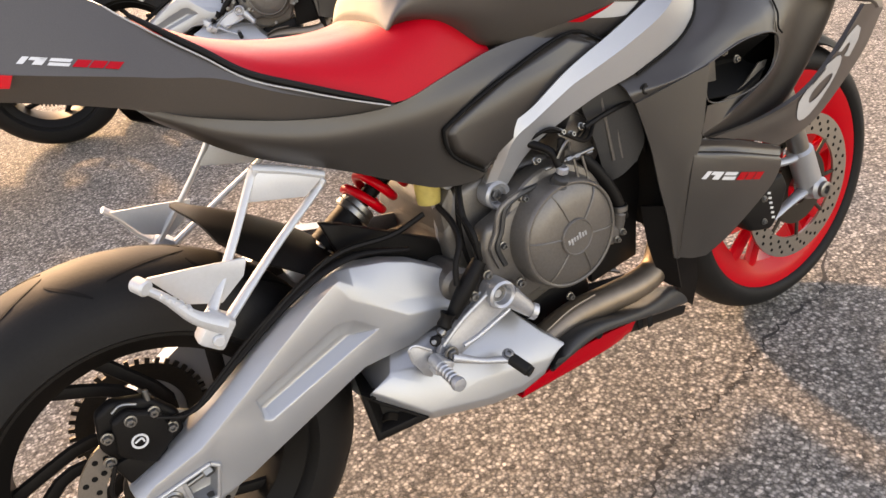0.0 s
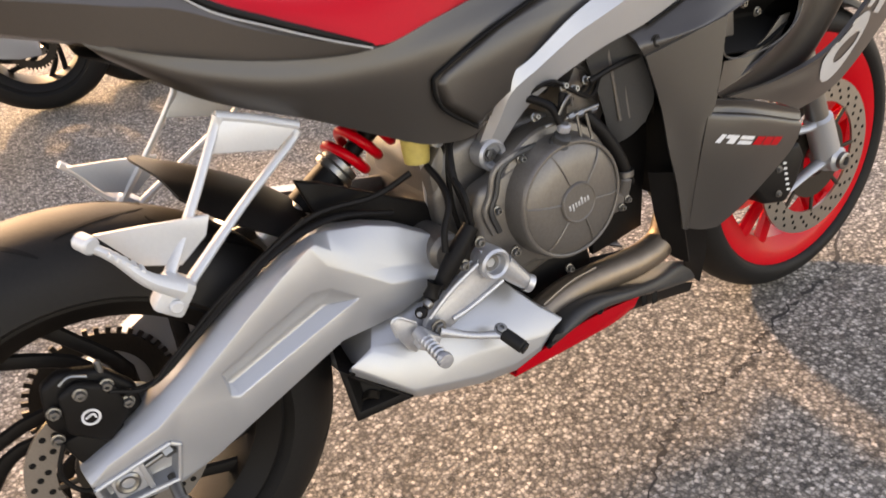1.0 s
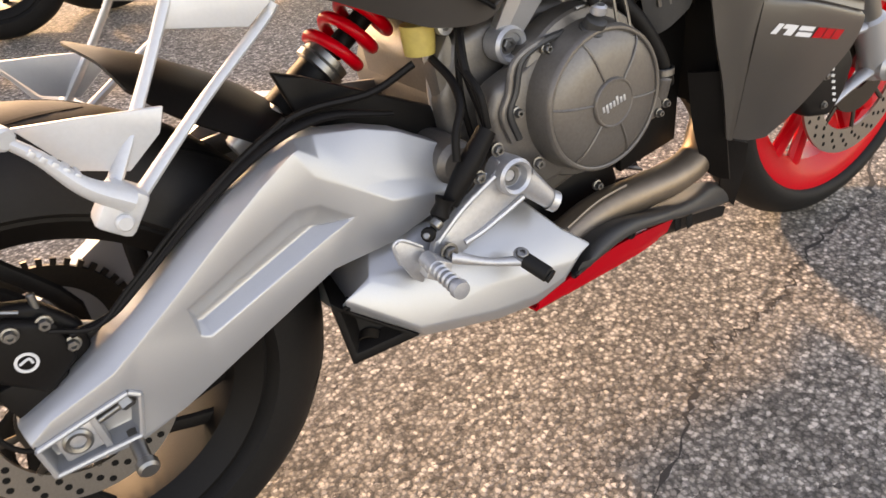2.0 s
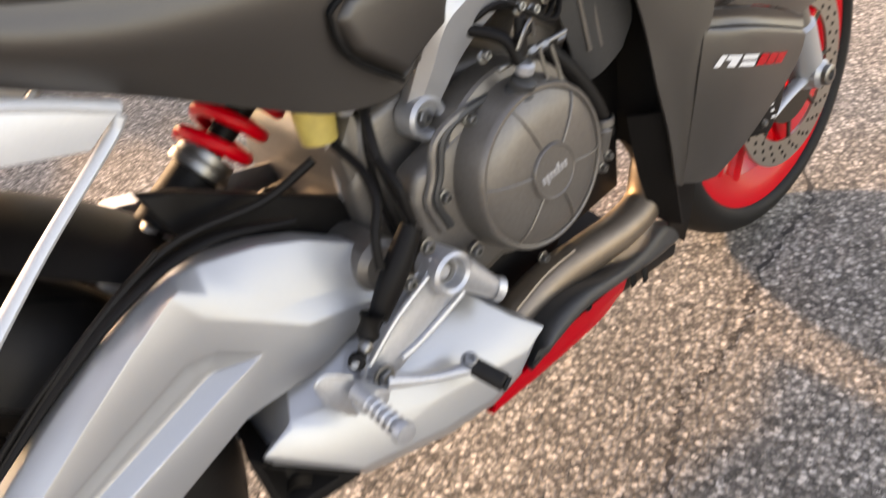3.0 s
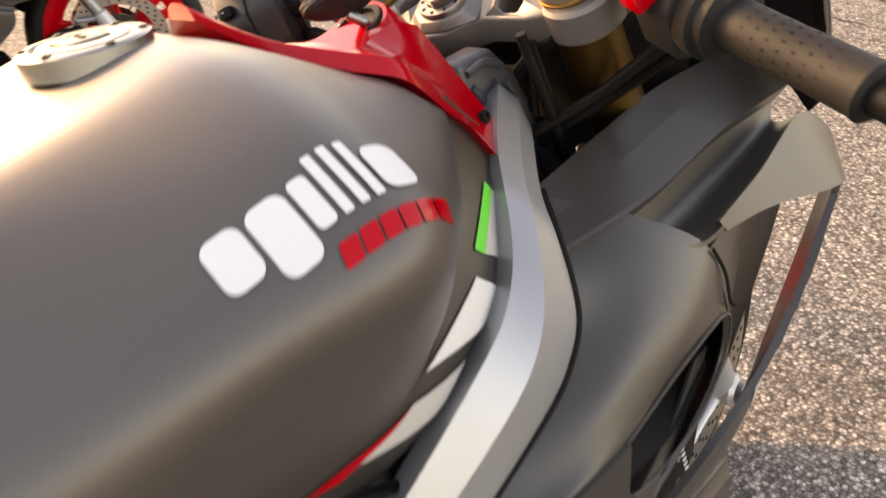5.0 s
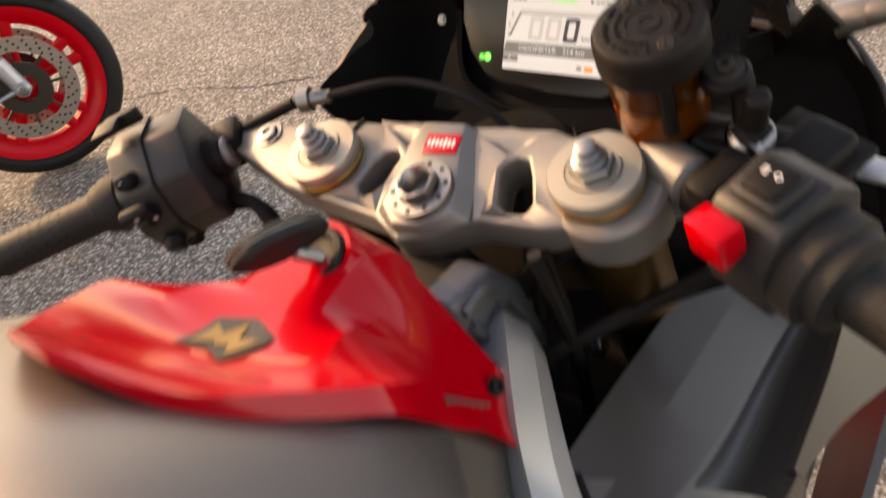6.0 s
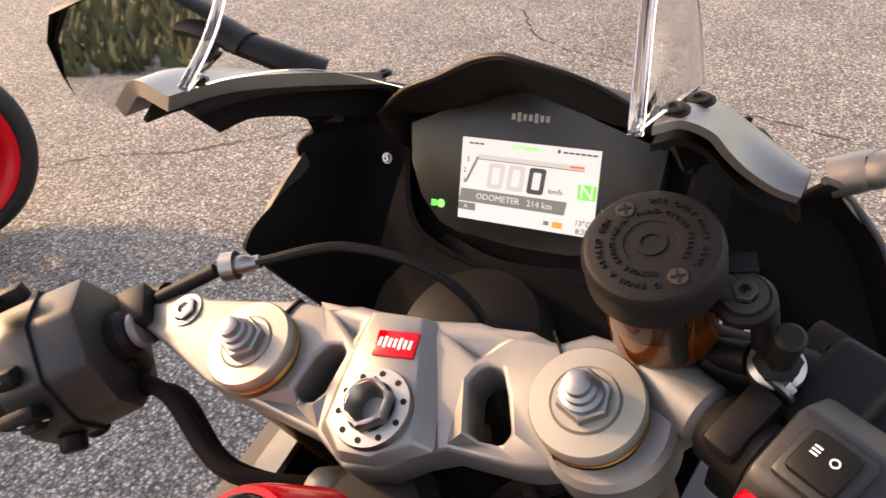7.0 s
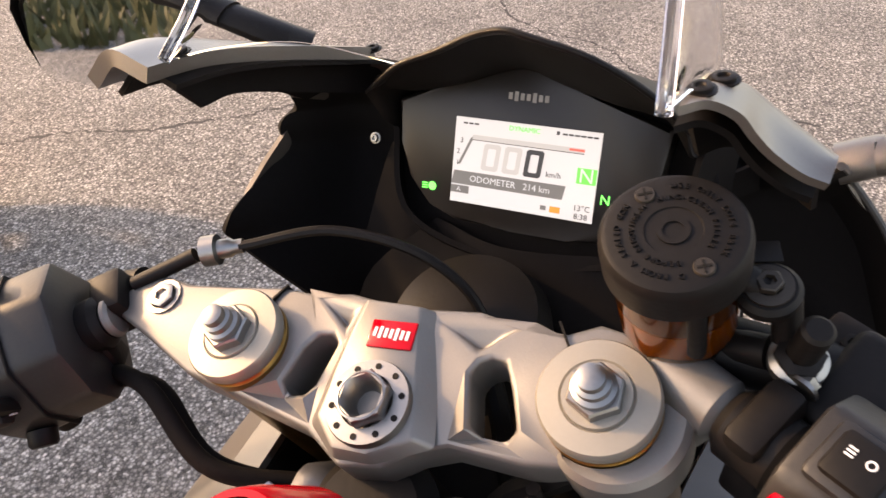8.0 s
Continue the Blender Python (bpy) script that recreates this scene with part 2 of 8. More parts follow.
def prism(outline, y0, y1, outer=None, bevel=0.0, seg=2):
    """A plate: an outline (x, z) at y0, and the same or another outline of as many points at y1."""
    bm = bmesh.new()
    a = [bm.verts.new((x, y0, z)) for x, z in outline]
    b = [bm.verts.new((x, y1, z)) for x, z in (outer or outline)]
    bm.faces.new(a)
    bm.faces.new(b[::-1])
    for i in range(len(a)):
        j = (i + 1) % len(a)
        bm.faces.new((a[i], a[j], b[j], b[i]))
    if bevel:
        bmesh.ops.bevel(bm, geom=bm.edges[:], offset=bevel, segments=seg, affect="EDGES", profile=0.5)
    return bm


def box(size, m=Matrix(), bevel=0.0, seg=2):
    bm = bmesh.new()
    bmesh.ops.create_cube(bm, size=1, matrix=Matrix.Diagonal((*size, 1)))
    if bevel:
        bmesh.ops.bevel(bm, geom=bm.edges[:], offset=bevel, segments=seg, affect="EDGES", profile=0.5)
    bmesh.ops.transform(bm, matrix=m, verts=bm.verts)
    return bm


def lathe(profile, m=Matrix(), seg=40, closed=False):
    """Turn a profile of (radius, height) about z, then place it by m."""
    bm = bmesh.new()
    rings = []
    for r, h in profile:
        if r < 1e-6:
            rings.append([bm.verts.new((0, 0, h))])
        else:
            rings.append([bm.verts.new((r * math.cos(2 * math.pi * i / seg), r * math.sin(2 * math.pi * i / seg), h)) for i in range(seg)])
    pairs = list(zip(rings, rings[1:])) + ([(rings[-1], rings[0])] if closed else [])
    for a, b in pairs:
        for i in range(seg):
            j = (i + 1) % seg
            if len(a) == 1 and len(b) > 1:
                bm.faces.new((a[0], b[j], b[i]))
            elif len(b) == 1 and len(a) > 1:
                bm.faces.new((a[i], a[j], b[0]))
            elif len(a) > 1:
                bm.faces.new((a[i], a[j], b[j], b[i]))
    bmesh.ops.transform(bm, matrix=m, verts=bm.verts)
    return bm


def tube(pts, r, n=24, seg=10, flat=1.0, caps=True):
    """A round bar along a smooth curve; r is one radius or a list along it."""
    c = spline(pts, n)
    rs = [r] * n if isinstance(r, (int, float)) else [q.x for q in spline([(v, 0, 0) for v in r], n)]
    bm = bmesh.new()
    up = Vector((0, 0, 1))
    rings = []
    side = None
    for i, p in enumerate(c):
        d = (c[min(i + 1, n - 1)] - c[max(i - 1, 0)]).normalized()
        if side is None:
            side = d.cross(up if abs(d.z) < 0.9 else Vector((1, 0, 0))).normalized()
        side = (side - d * side.dot(d)).normalized()
        w = d.cross(side)
        rings.append([bm.verts.new(p + rs[i] * (side * math.cos(2 * math.pi * k / seg) + w * flat * math.sin(2 * math.pi * k / seg))) for k in range(seg)])
    for a, b in zip(rings, rings[1:]):
        for k in range(seg):
            bm.faces.new((a[k], a[(k + 1) % seg], b[(k + 1) % seg], b[k]))
    if caps:
        bm.faces.new(rings[0][::-1])
        bm.faces.new(rings[-1])
    return bm


def axis(origin, direction, spin=0.0):
    """A pose whose z looks along direction."""
    return Matrix.Translation(origin) @ Vector(direction).to_track_quat("Z", "Y").to_matrix().to_4x4() @ pose(0, 0, 0, 0, 0, spin)


def rod(a, b, r, seg=12, bevel=0.0):
    a, b = Vector(a), Vector(b)
    h = (b - a).length
    e = bevel or min(r * 0.25, h * 0.3)
    return lathe([(0, 0), (r - e, 0), (r, e), (r, h - e), (r - e, h), (0, h)], axis(a, b - a), seg)


def bolt(p, d, r=0.006, h=0.006, hexed=True):
    """A flanged bolt head."""
    head = lathe([(0, 0), (r * 1.35, 0), (r * 1.35, h * 0.3), (r, h * 0.35)], axis(p, d), 16)
    top = lathe([(r, h * 0.35), (r, h * 0.9), (r * 0.88, h), (r * 0.5, h), (r * 0.42, h * 0.55), (0, h * 0.55)], axis(p, d), 6 if hexed else 16)
    return join(head, top)


def flip(bm):
    """The mirror image across the bike's middle plane."""
    bmesh.ops.transform(bm, matrix=Matrix.Diagonal((1, -1, 1, 1)), verts=bm.verts)
    return bm


def mirror_copy(ob, name=None):
    """A second part, mirrored across the middle plane."""
    bm = bmesh.new()
    bm.from_mesh(ob.data)
    flip(bm)
    return part(name or ob.name.split(".")[0], bm, ob.data.materials[0], ob.parent)


from mathutils.bvhtree import BVHTree


def tree_of(ob):
    return BVHTree.FromPolygons([v.co.copy() for v in ob.data.vertices], [tuple(p.vertices) for p in ob.data.polygons])


def decal(name, polys, m, target, mat, parent, lift=0.0012, step=0.008, label=""):
    """Thin shapes (outlines in the plane of m) laid onto a part's surface along m's -z."""
    tree = tree_of(target)
    n = m.to_3x3() @ Vector((0, 0, 1))
    bm = bmesh.new()
    for poly in polys:
        b = bmesh.new()
        b.faces.new([b.verts.new((x, y, 0)) for x, y in poly])
        for _ in range(6):
            long = [e for e in b.edges if e.calc_length() > step]
            if not long:
                break
            bmesh.ops.subdivide_edges(b, edges=long, cuts=1)
            bmesh.ops.triangulate(b, faces=b.faces[:])
        lost = []
        for v in b.verts:
            p = m @ v.co
            hit = tree.ray_cast(p + n * 0.08, -n, 0.3)[0]
            if hit is None:
                lost.append(v)
            else:
                v.co = hit + n * lift
        bmesh.ops.delete(b, geom=lost, context="VERTS")
        bm = join(bm, b)
    bmesh.ops.remove_doubles(bm, verts=bm.verts, dist=0.0003)
    return part(name, bm, mat, parent, label, 60)


def lettering(name, text, size, m, mat, parent, thick=0.0003, align="CENTER"):
    """Flat letters in the built-in font, in the plane of m."""
    cu = bpy.data.curves.new(name, "FONT")
    cu.body, cu.size, cu.extrude, cu.align_x, cu.align_y, cu.resolution_u = text, size, thick, align, "CENTER", 2
    tmp = new("tmp_text", cu)
    bpy.context.view_layer.update()
    me = bpy.data.meshes.new_from_object(tmp.evaluated_get(bpy.context.evaluated_depsgraph_get()))
    bpy.data.objects.remove(tmp)
    me.transform(m)
    me.materials.clear()
    me.materials.append(mat)
    ob = new(name, me)
    ob.parent = parent
    return ob


def slanted(x0, x1, y0, y1, slant=0.0):
    return [(x0, y0), (x1, y0), (x1 + slant, y1), (x0 + slant, y1)]


# ---------------------------------------------------------------- ground
def build_ground():
    bm = bmesh.new()
    xs = [-400, -60, -12, -4, -1.5, 0, 1, 2, 3, 4.5, 6, 12, 60, 400]
    vs = [[bm.verts.new((x, y, 0)) for y in xs] for x in xs]
    for i in range(len(xs) - 1):
        for j in range(len(xs) - 1):
            bm.faces.new((vs[i][j], vs[i + 1][j], vs[i + 1][j + 1], vs[i][j + 1]))
    ob = part("ground", bm, ASPHALT, None)
    tagged(ob, "coarse weathered grey-brown asphalt with pale aggregate", "ground", kind="structure")
    return ob


ground = build_ground()


def crack(points, width, seed):
    """A narrow, ragged crack filled with dark dirt, lying just over the asphalt."""
    rnd = random.Random(seed)
    c = spline([(x, y, 0) for x, y in points], 17 * (len(points) - 1))
    drift = 0.0
    bm = bmesh.new()
    prev = None
    for i, p in enumerate(c):
        d = (c[min(i + 1, len(c) - 1)] - c[max(i - 1, 0)]).normalized()
        s = Vector((-d.y, d.x, 0))
        drift = 0.75 * drift + rnd.uniform(-1, 1) * 0.0065
        p = p + s * (drift + rnd.uniform(-1, 1) * width * 0.8)
        w = width * rnd.uniform(0.15, 1.0) ** 1.4
        pair = [bm.verts.new(p + s * w + Vector((0, 0, 0.0006))), bm.verts.new(p - s * w + Vector((0, 0, 0.0006)))]
        if prev:
            bm.faces.new((prev[0], prev[1], pair[1], pair[0]))
        prev = pair
    return part("crack", bm, TAR, ground, "dark ragged crack")


crack([(2.10, 0.320), (1.535, -0.040), (1.38, -0.085), (1.22, -0.126), (1.10, -0.163), (1.0, -0.190), (0.91, -0.184), (0.83, -0.213), (0.74, -0.260), (0.45, -0.420)], 0.0062, 3)
crack([(2.9, -0.9), (2.2, -0.4), (1.9, -0.3), (1.5, -0.55)], 0.003, 4)
crack([(2.05, 2.75), (2.23, 2.54), (2.40, 2.38), (2.52, 2.13), (2.74, 1.90), (2.90, 1.76), (3.2, 1.5), (3.5, 1.0)], 0.014, 5)
crack([(4.6, 1.6), (4.27, 1.40), (4.07, 1.14), (4.03, 0.93), (3.90, 0.71), (3.7, 0.5), (3.5, -0.2)], 0.010, 6)

# ---------------------------------------------------------------- the motorcycle
bike = new("motorcycle")
bike.matrix_world = pose(0, 0, 0.0, -LEAN, 0, 0)
tagged(bike, "dark grey sport motorcycle with red seat and silver swingarm", "motorcycle", "parked motorcycles")

REAR, FRONT = Vector((0, 0, 0.318)), Vector((1.37, 0, 0.306))
ALONG_Y = Matrix.Rotation(radians(-90), 4, "X")


def wheel(name, c, radius, width, rim_r, rim_w, rim_mat, spokes, tyre_label, slim=1.0):
    hub = new(name)
    hub.parent = bike
    hub.location = c
    prof = []
    k = 18
    for i in range(k + 1):
        a = math.pi * i / k
        y = -math.cos(a) * width / 2
        drop = (1 - math.sin(a) ** 0.85) * (radius - rim_r - 0.006)
        prof.append((radius - drop, y))
    prof += [(rim_r - 0.004, width * 0.40), (rim_r - 0.004, -width * 0.40)]
    part("tyre", lathe(prof, ALONG_Y, 72, closed=True), TYRE, hub, tyre_label, 60)
    w, lip = rim_w / 2, 0.022 if slim == 1 else 0.0
    barrel = [(rim_r + 0.004, -w), (rim_r + 0.005, -w + 0.006), (rim_r - 0.012, -w + 0.012), (rim_r - 0.026, -w + 0.03), (rim_r - 0.030, 0),
              (rim_r - 0.026, w - 0.03), (rim_r - 0.012, w - 0.012), (rim_r + 0.005, w - 0.006), (rim_r + 0.004, w), (rim_r - 0.008, w + 0.001),
              (rim_r - 0.022 - lip * 0.6, w - 0.010), (rim_r - 0.036 - lip, w - 0.024), (rim_r - 0.040 - lip, 0), (rim_r - 0.036 - lip, -w + 0.024), (rim_r - 0.022 - lip * 0.6, -w + 0.010), (rim_r - 0.008, -w - 0.001)]
    part("rim", lathe(barrel, ALONG_Y, 72, closed=True), rim_mat, hub)
    for i in range(spokes):
        a = 2 * math.pi * i / spokes
        arms = (((0.034, 70), (0.118, 93), (rim_r - 0.030, 121)), ((0.034, 110), (0.095, 135), (0.153, 163), (rim_r - 0.030, 172))) if slim < 1 else (((0.03, 10), (0.11, 12), (rim_r - 0.034, 11)), ((0.03, 34), (0.11, 30), (rim_r - 0.034, 31)))
        bms = [tube([(r * math.cos(a + radians(q)), -0.02, r * math.sin(a + radians(q))) for r, q in arm], [0.012 * slim, 0.010 * slim, 0.011 * slim], 10, 8, 1.7) for arm in arms]
        part("spoke", join(*bms), rim_mat, hub)
    part("hub", lathe([(0, -0.06), (0.03, -0.06), (0.034, -0.05), (0.034, 0.05), (0.03, 0.06), (0, 0.06)], ALONG_Y, 32), rim_mat, hub)
    return hub


def brake_disc(hub, y, r_out, r_in, holes):
    t = 0.0025
    d = part("brake_disc", lathe([(r_in, -t), (r_out, -t), (r_out, t), (r_in, t)], Matrix.Translation((0, y, 0)) @ ALONG_Y, 96, closed=True), DISC, hub, "drilled steel brake disc")
    bms = []
    for i in range(holes):
        for j, f in enumerate((0.25, 0.5, 0.75)):
            a = 2 * math.pi * (i + j * 0.33) / holes
            r = r_in + (r_out - r_in) * f
            bms.append(lathe([(0, -t - .0004), (0.0042, -t - .0004), (0.0042, t + .0004), (0, t + .0004)], Matrix.Translation((r * math.cos(a), y, r * math.sin(a))) @ ALONG_Y, 8))
    part("drill_pattern", join(*bms), DEEP, d, "dark drilled holes")["kind"] = "stuff"
    carrier = [lathe([(0.04, -0.004), (r_in * 0.72, -0.004), (r_in * 0.72, 0.004), (0.04, 0.004)], Matrix.Translation((0, y, 0)) @ ALONG_Y, 48, closed=True)]
    for i in range(8):
        a = 2 * math.pi * i / 8
        part("carrier_arm", box((r_in * 0.4, 0.005, 0.009), Matrix.Translation((r_in * 0.86 * math.cos(a), y, r_in * 0.86 * math.sin(a))) @ Matrix.Rotation(-a, 4, "Y"), 0.002), CHAIN, hub)
    part("disc_carrier", carrier[0], CHAIN, hub)
    return d


def tyre_material():
    m = material("tyre_rubber", (0.0095, 0.0085, 0.008), 0.62, 0, 0.35, 240, 0.1, wear=0.35, spec=0.24)
    return m


TYRE = tyre_material()
rear_wheel = wheel("rear_wheel", REAR, 0.315, 0.182, 0.222, 0.145, BLACK, 5, "black sport tyre with curved tread grooves", 0.62)
front_wheel = wheel("front_wheel", FRONT, 0.303, 0.118, 0.247, 0.096, RED_RIM, 5, "black sport tyre")


def tread(hub, radius, width, count, shift):
    """Slanting grooves round the crown of a tyre, dark and a hair's breadth proud of it."""
    k = 18

    def crown(y, lift=0.0004):
        a = math.acos(max(-1, min(1, -2 * y / width)))
        return radius - (1 - math.sin(a) ** 0.85) * (radius - 0.228) + lift
    shapes = []
    for s in (-1, 1):
        for lo, hi, turn, w in ((0.10, 0.62, 0.34, 0.0032), (0.34, 0.78, -0.16, 0.0024)):
            bm = bmesh.new()
            prev = None
            for i in range(9):
                f = i / 8
                y = s * width / 2 * (lo + (hi - lo) * f)
                ang = turn * f ** 1.3
                h = w * math.sin(math.pi * (0.08 + 0.84 * f)) + 0.0006
                pair = []
                for q in (-1, 1):
                    yy = y + q * h * 0.8
                    r = crown(yy)
                    an = ang - q * h * 1.2
                    pair.append(bm.verts.new((r * math.cos(an), yy, r * math.sin(an))))
                if prev:
                    bm.faces.new((prev[0], prev[1], pair[1], pair[0]))
                prev = pair
            shapes.append(part("tread_groove", thicken(bm, 0.001), DEEP, hub))
    for o in list(shapes):
        for i in range(1, count):
            n = o.copy()
            scene.collection.objects.link(n)
            n.rotation_euler = (0, 2 * math.pi * i / count, 0)
    for i, o in enumerate(shapes):
        o.rotation_euler = (0, shift * (i % 2), 0)


tread(rear_wheel, 0.315, 0.182, 11, 0.3)
brake_disc(front_wheel, -0.082, 0.160, 0.115, 24)
brake_disc(front_wheel, 0.082, 0.160, 0.115, 24)
brake_disc(rear_wheel, -0.085, 0.110, 0.075, 18)
sprocket = [lathe([(0.07, -0.003), (0.098, -0.003), (0.098, 0.003), (0.07, 0.003)], Matrix.Translation((0, 0.095, 0)) @ ALONG_Y, 64, closed=True)]
for i in range(42):
    a = 2 * math.pi * i / 42
    sprocket.append(box((0.010, 0.005, 0.007), Matrix.Translation((0.102 * math.cos(a), 0.095, 0.102 * math.sin(a))) @ Matrix.Rotation(-a, 4, "Y")))
part("sprocket", join(*sprocket), CHAIN, rear_wheel, "toothed steel sprocket")


# ---- swingarm
def swingarm():
    arm = new("swingarm")
    arm.parent = bike
    base = [(-0.035, 0.288), (-0.042, 0.357), (-0.003, 0.373), (0.048, 0.400), (0.092, 0.424), (0.164, 0.474), (0.219, 0.509), (0.265, 0.531), (0.300, 0.542), (0.322, 0.540),
            (0.377, 0.528), (0.419, 0.511), (0.485, 0.469), (0.476, 0.420), (0.462, 0.413), (0.383, 0.390), (0.304, 0.387), (0.149, 0.320), (0.110, 0.303), (0.055, 0.287)]
    face = [(-0.030, 0.296), (-0.036, 0.346), (-0.012, 0.362), (0.055, 0.383), (0.085, 0.402), (0.141, 0.440), (0.190, 0.475), (0.245, 0.512), (0.288, 0.538), (0.305, 0.506),
            (0.345, 0.477), (0.386, 0.446), (0.460, 0.431), (0.464, 0.422), (0.455, 0.416), (0.380, 0.396), (0.302, 0.393), (0.147, 0.326), (0.108, 0.309), (0.053, 0.293)]
    step = {8: (0.296, 0.538, -0.146), 9: (0.316, 0.521, -0.143), 10: (0.350, 0.494, -0.140), 11: (0.391, 0.466, -0.139), 12: (0.468, 0.442, -0.138)}
    groove = [(0.142, 0.418), (0.208, 0.448), (0.276, 0.477), (0.303, 0.473), (0.338, 0.445), (0.301, 0.433), (0.155, 0.378), (0.145, 0.383)]
    floor = [(0.147, 0.396), (0.209, 0.4215), (0.280, 0.4495), (0.290, 0.449), (0.303, 0.442), (0.292, 0.444), (0.153, 0.391), (0.149, 0.392)]
    pocket = [(-0.029, 0.301), (-0.033, 0.338), (0.060, 0.358), (0.070, 0.350), (0.056, 0.303)]
    pfloor = [(-0.024, 0.306), (-0.028, 0.333), (0.057, 0.351), (0.064, 0.345), (0.052, 0.308)]
    yo, yi = -0.150, -0.095
    bm = bmesh.new()
    A = [bm.verts.new((x, yi, z)) for x, z in base]
    M = [bm.verts.new((x, -0.124, z)) for x, z in base]
    P = [bm.verts.new((step[i][0], step[i][2], step[i][1]) if i in step else (0.5 * (base[i][0] + face[i][0]), -0.139, 0.5 * (base[i][1] + face[i][1]))) for i in range(len(base))]
    F = [bm.verts.new((x, yo, z)) for x, z in face]
    G = [bm.verts.new((x, yo, z)) for x, z in groove]
    H = [bm.verts.new((x, yo + 0.017, z)) for x, z in floor]
    Q = [bm.verts.new((x, yo, z)) for x, z in pocket]
    R = [bm.verts.new((x, yo + 0.024, z)) for x, z in pfloor]
    bm.faces.new(A)
    for U, V in ((A, M), (M, P), (P, F), (G, H), (Q, R)):
        for i in range(len(U)):
            j = (i + 1) % len(U)
            bm.faces.new((U[i], U[j], V[j], V[i]))
    bm.faces.new(H)
    bm.faces.new(R)
    edges = [bm.edges.get((U[i], U[(i + 1) % len(U)])) or bm.edges.new((U[i], U[(i + 1) % len(U)])) for U in (F, G, Q) for i in range(len(U))]
    bmesh.ops.triangle_fill(bm, edges=edges, use_beauty=True)
    bmesh.ops.recalc_face_normals(bm, faces=bm.faces)
    sharp = [e for e in bm.edges if len(e.link_faces) == 2 and e.calc_face_angle(0) > radians(14)]
    bmesh.ops.bevel(bm, geom=sharp, offset=0.0022, segments=2, affect="EDGES", profile=0.5)
    part("right_arm", bm, SILVER, arm, "silver painted aluminium arm with a long recess", 22)
    rim = [(x, -0.1515, z) for x, z in pocket]
    part("pocket_rim", join(*[tube([rim[i], rim[(i + 1) % 5]], 0.0032, 4, 8) for i in range(5)]), SILVER, arm, "raised rim round the axle pocket")
    part("left_arm", prism([(x, z - 0.01) for x, z in base], 0.10, 0.135, bevel=0.006), SILVER, arm)
    part("cross_member", prism([(0.30, 0.42), (0.31, 0.505), (0.40, 0.515), (0.455, 0.49), (0.45, 0.42)], -0.10, 0.10, bevel=0.010, seg=3), BLACK, arm, "black bridge between the arms")
    part("pivot", rod((0.478, -0.15, 0.455), (0.478, 0.15, 0.455), 0.028, 20), CASE, arm)
    part("axle_block", prism([(-0.016, 0.306), (-0.018, 0.340), (0.020, 0.346), (0.024, 0.308)], -0.147, -0.128, bevel=0.003), CAST, arm, "cast axle block")
    part("axle_end", join(lathe([(0, -0.006), (0.008, -0.006), (0.008, 0.002), (0.0115, 0.003), (0.0145, 0.001), (0.0145, -0.004)], axis((0.001, -0.149, 0.327), (0, -1, 0)), 24)), STEEL, arm)
    part("axle_bore", lathe([(0, -0.0055), (0.0085, -0.0055)], axis((0.001, -0.149, 0.327), (0, -1, 0)), 20), DEEP, arm)
    part("block_rib", prism([(0.021, 0.300), (0.017, 0.352), (0.023, 0.354), (0.028, 0.304)], -0.149, -0.130, bevel=0.0015), SILVER, arm)
    part("adjuster_screw", join(rod((0.020, -0.142, 0.334), (0.062, -0.142, 0.345), 0.0042), rod((0.048, -0.142, 0.341), (0.062, -0.142, 0.345), 0.0080, 6)), STEEL, arm)
    part("paddock_spool", join(rod((0.049, -0.178, 0.288), (0.047, -0.135, 0.300), 0.008), rod((0.0495, -0.190, 0.286), (0.049, -0.176, 0.289), 0.0115)), STEEL, arm)
    part("hose_guide", tube([(0.10, -0.116, 0.440), (0.19, -0.116, 0.500), (0.27, -0.118, 0.541), (0.34, -0.118, 0.552), (0.42, -0.116, 0.530)], [0.005, 0.008, 0.009, 0.008, 0.005], 26, 10, 0.6), BLACK, arm, "black hose guide along the arm")
    part("brake_hose", tube([(0.035, -0.118, 0.425), (0.075, -0.118, 0.428), (0.13, -0.116, 0.462), (0.22, -0.116, 0.522), (0.31, -0.112, 0.560), (0.40, -0.112, 0.558), (0.45, -0.13, 0.580)], 0.0045, 40, 8), BLACK, arm)
    part("sensor_wire", tube([(0.020, -0.124, 0.440), (0.06, -0.122, 0.425), (0.105, -0.118, 0.452), (0.18, -0.116, 0.502), (0.30, -0.114, 0.562)], 0.0028, 40, 8), BLACK, arm)
    part("chain", box((0.42, 0.012, 0.018), pose(0.25, 0.105, 0.478, 0, -8, 0), 0.003), CHAIN, arm, "oily drive chain")
    part("chain_guard", prism([(0.20, 0.500), (0.44, 0.520), (0.52, 0.505), (0.52, 0.485), (0.20, 0.475)], 0.075, 0.082, bevel=0.002), CASE, arm)
    return arm


swingarm()


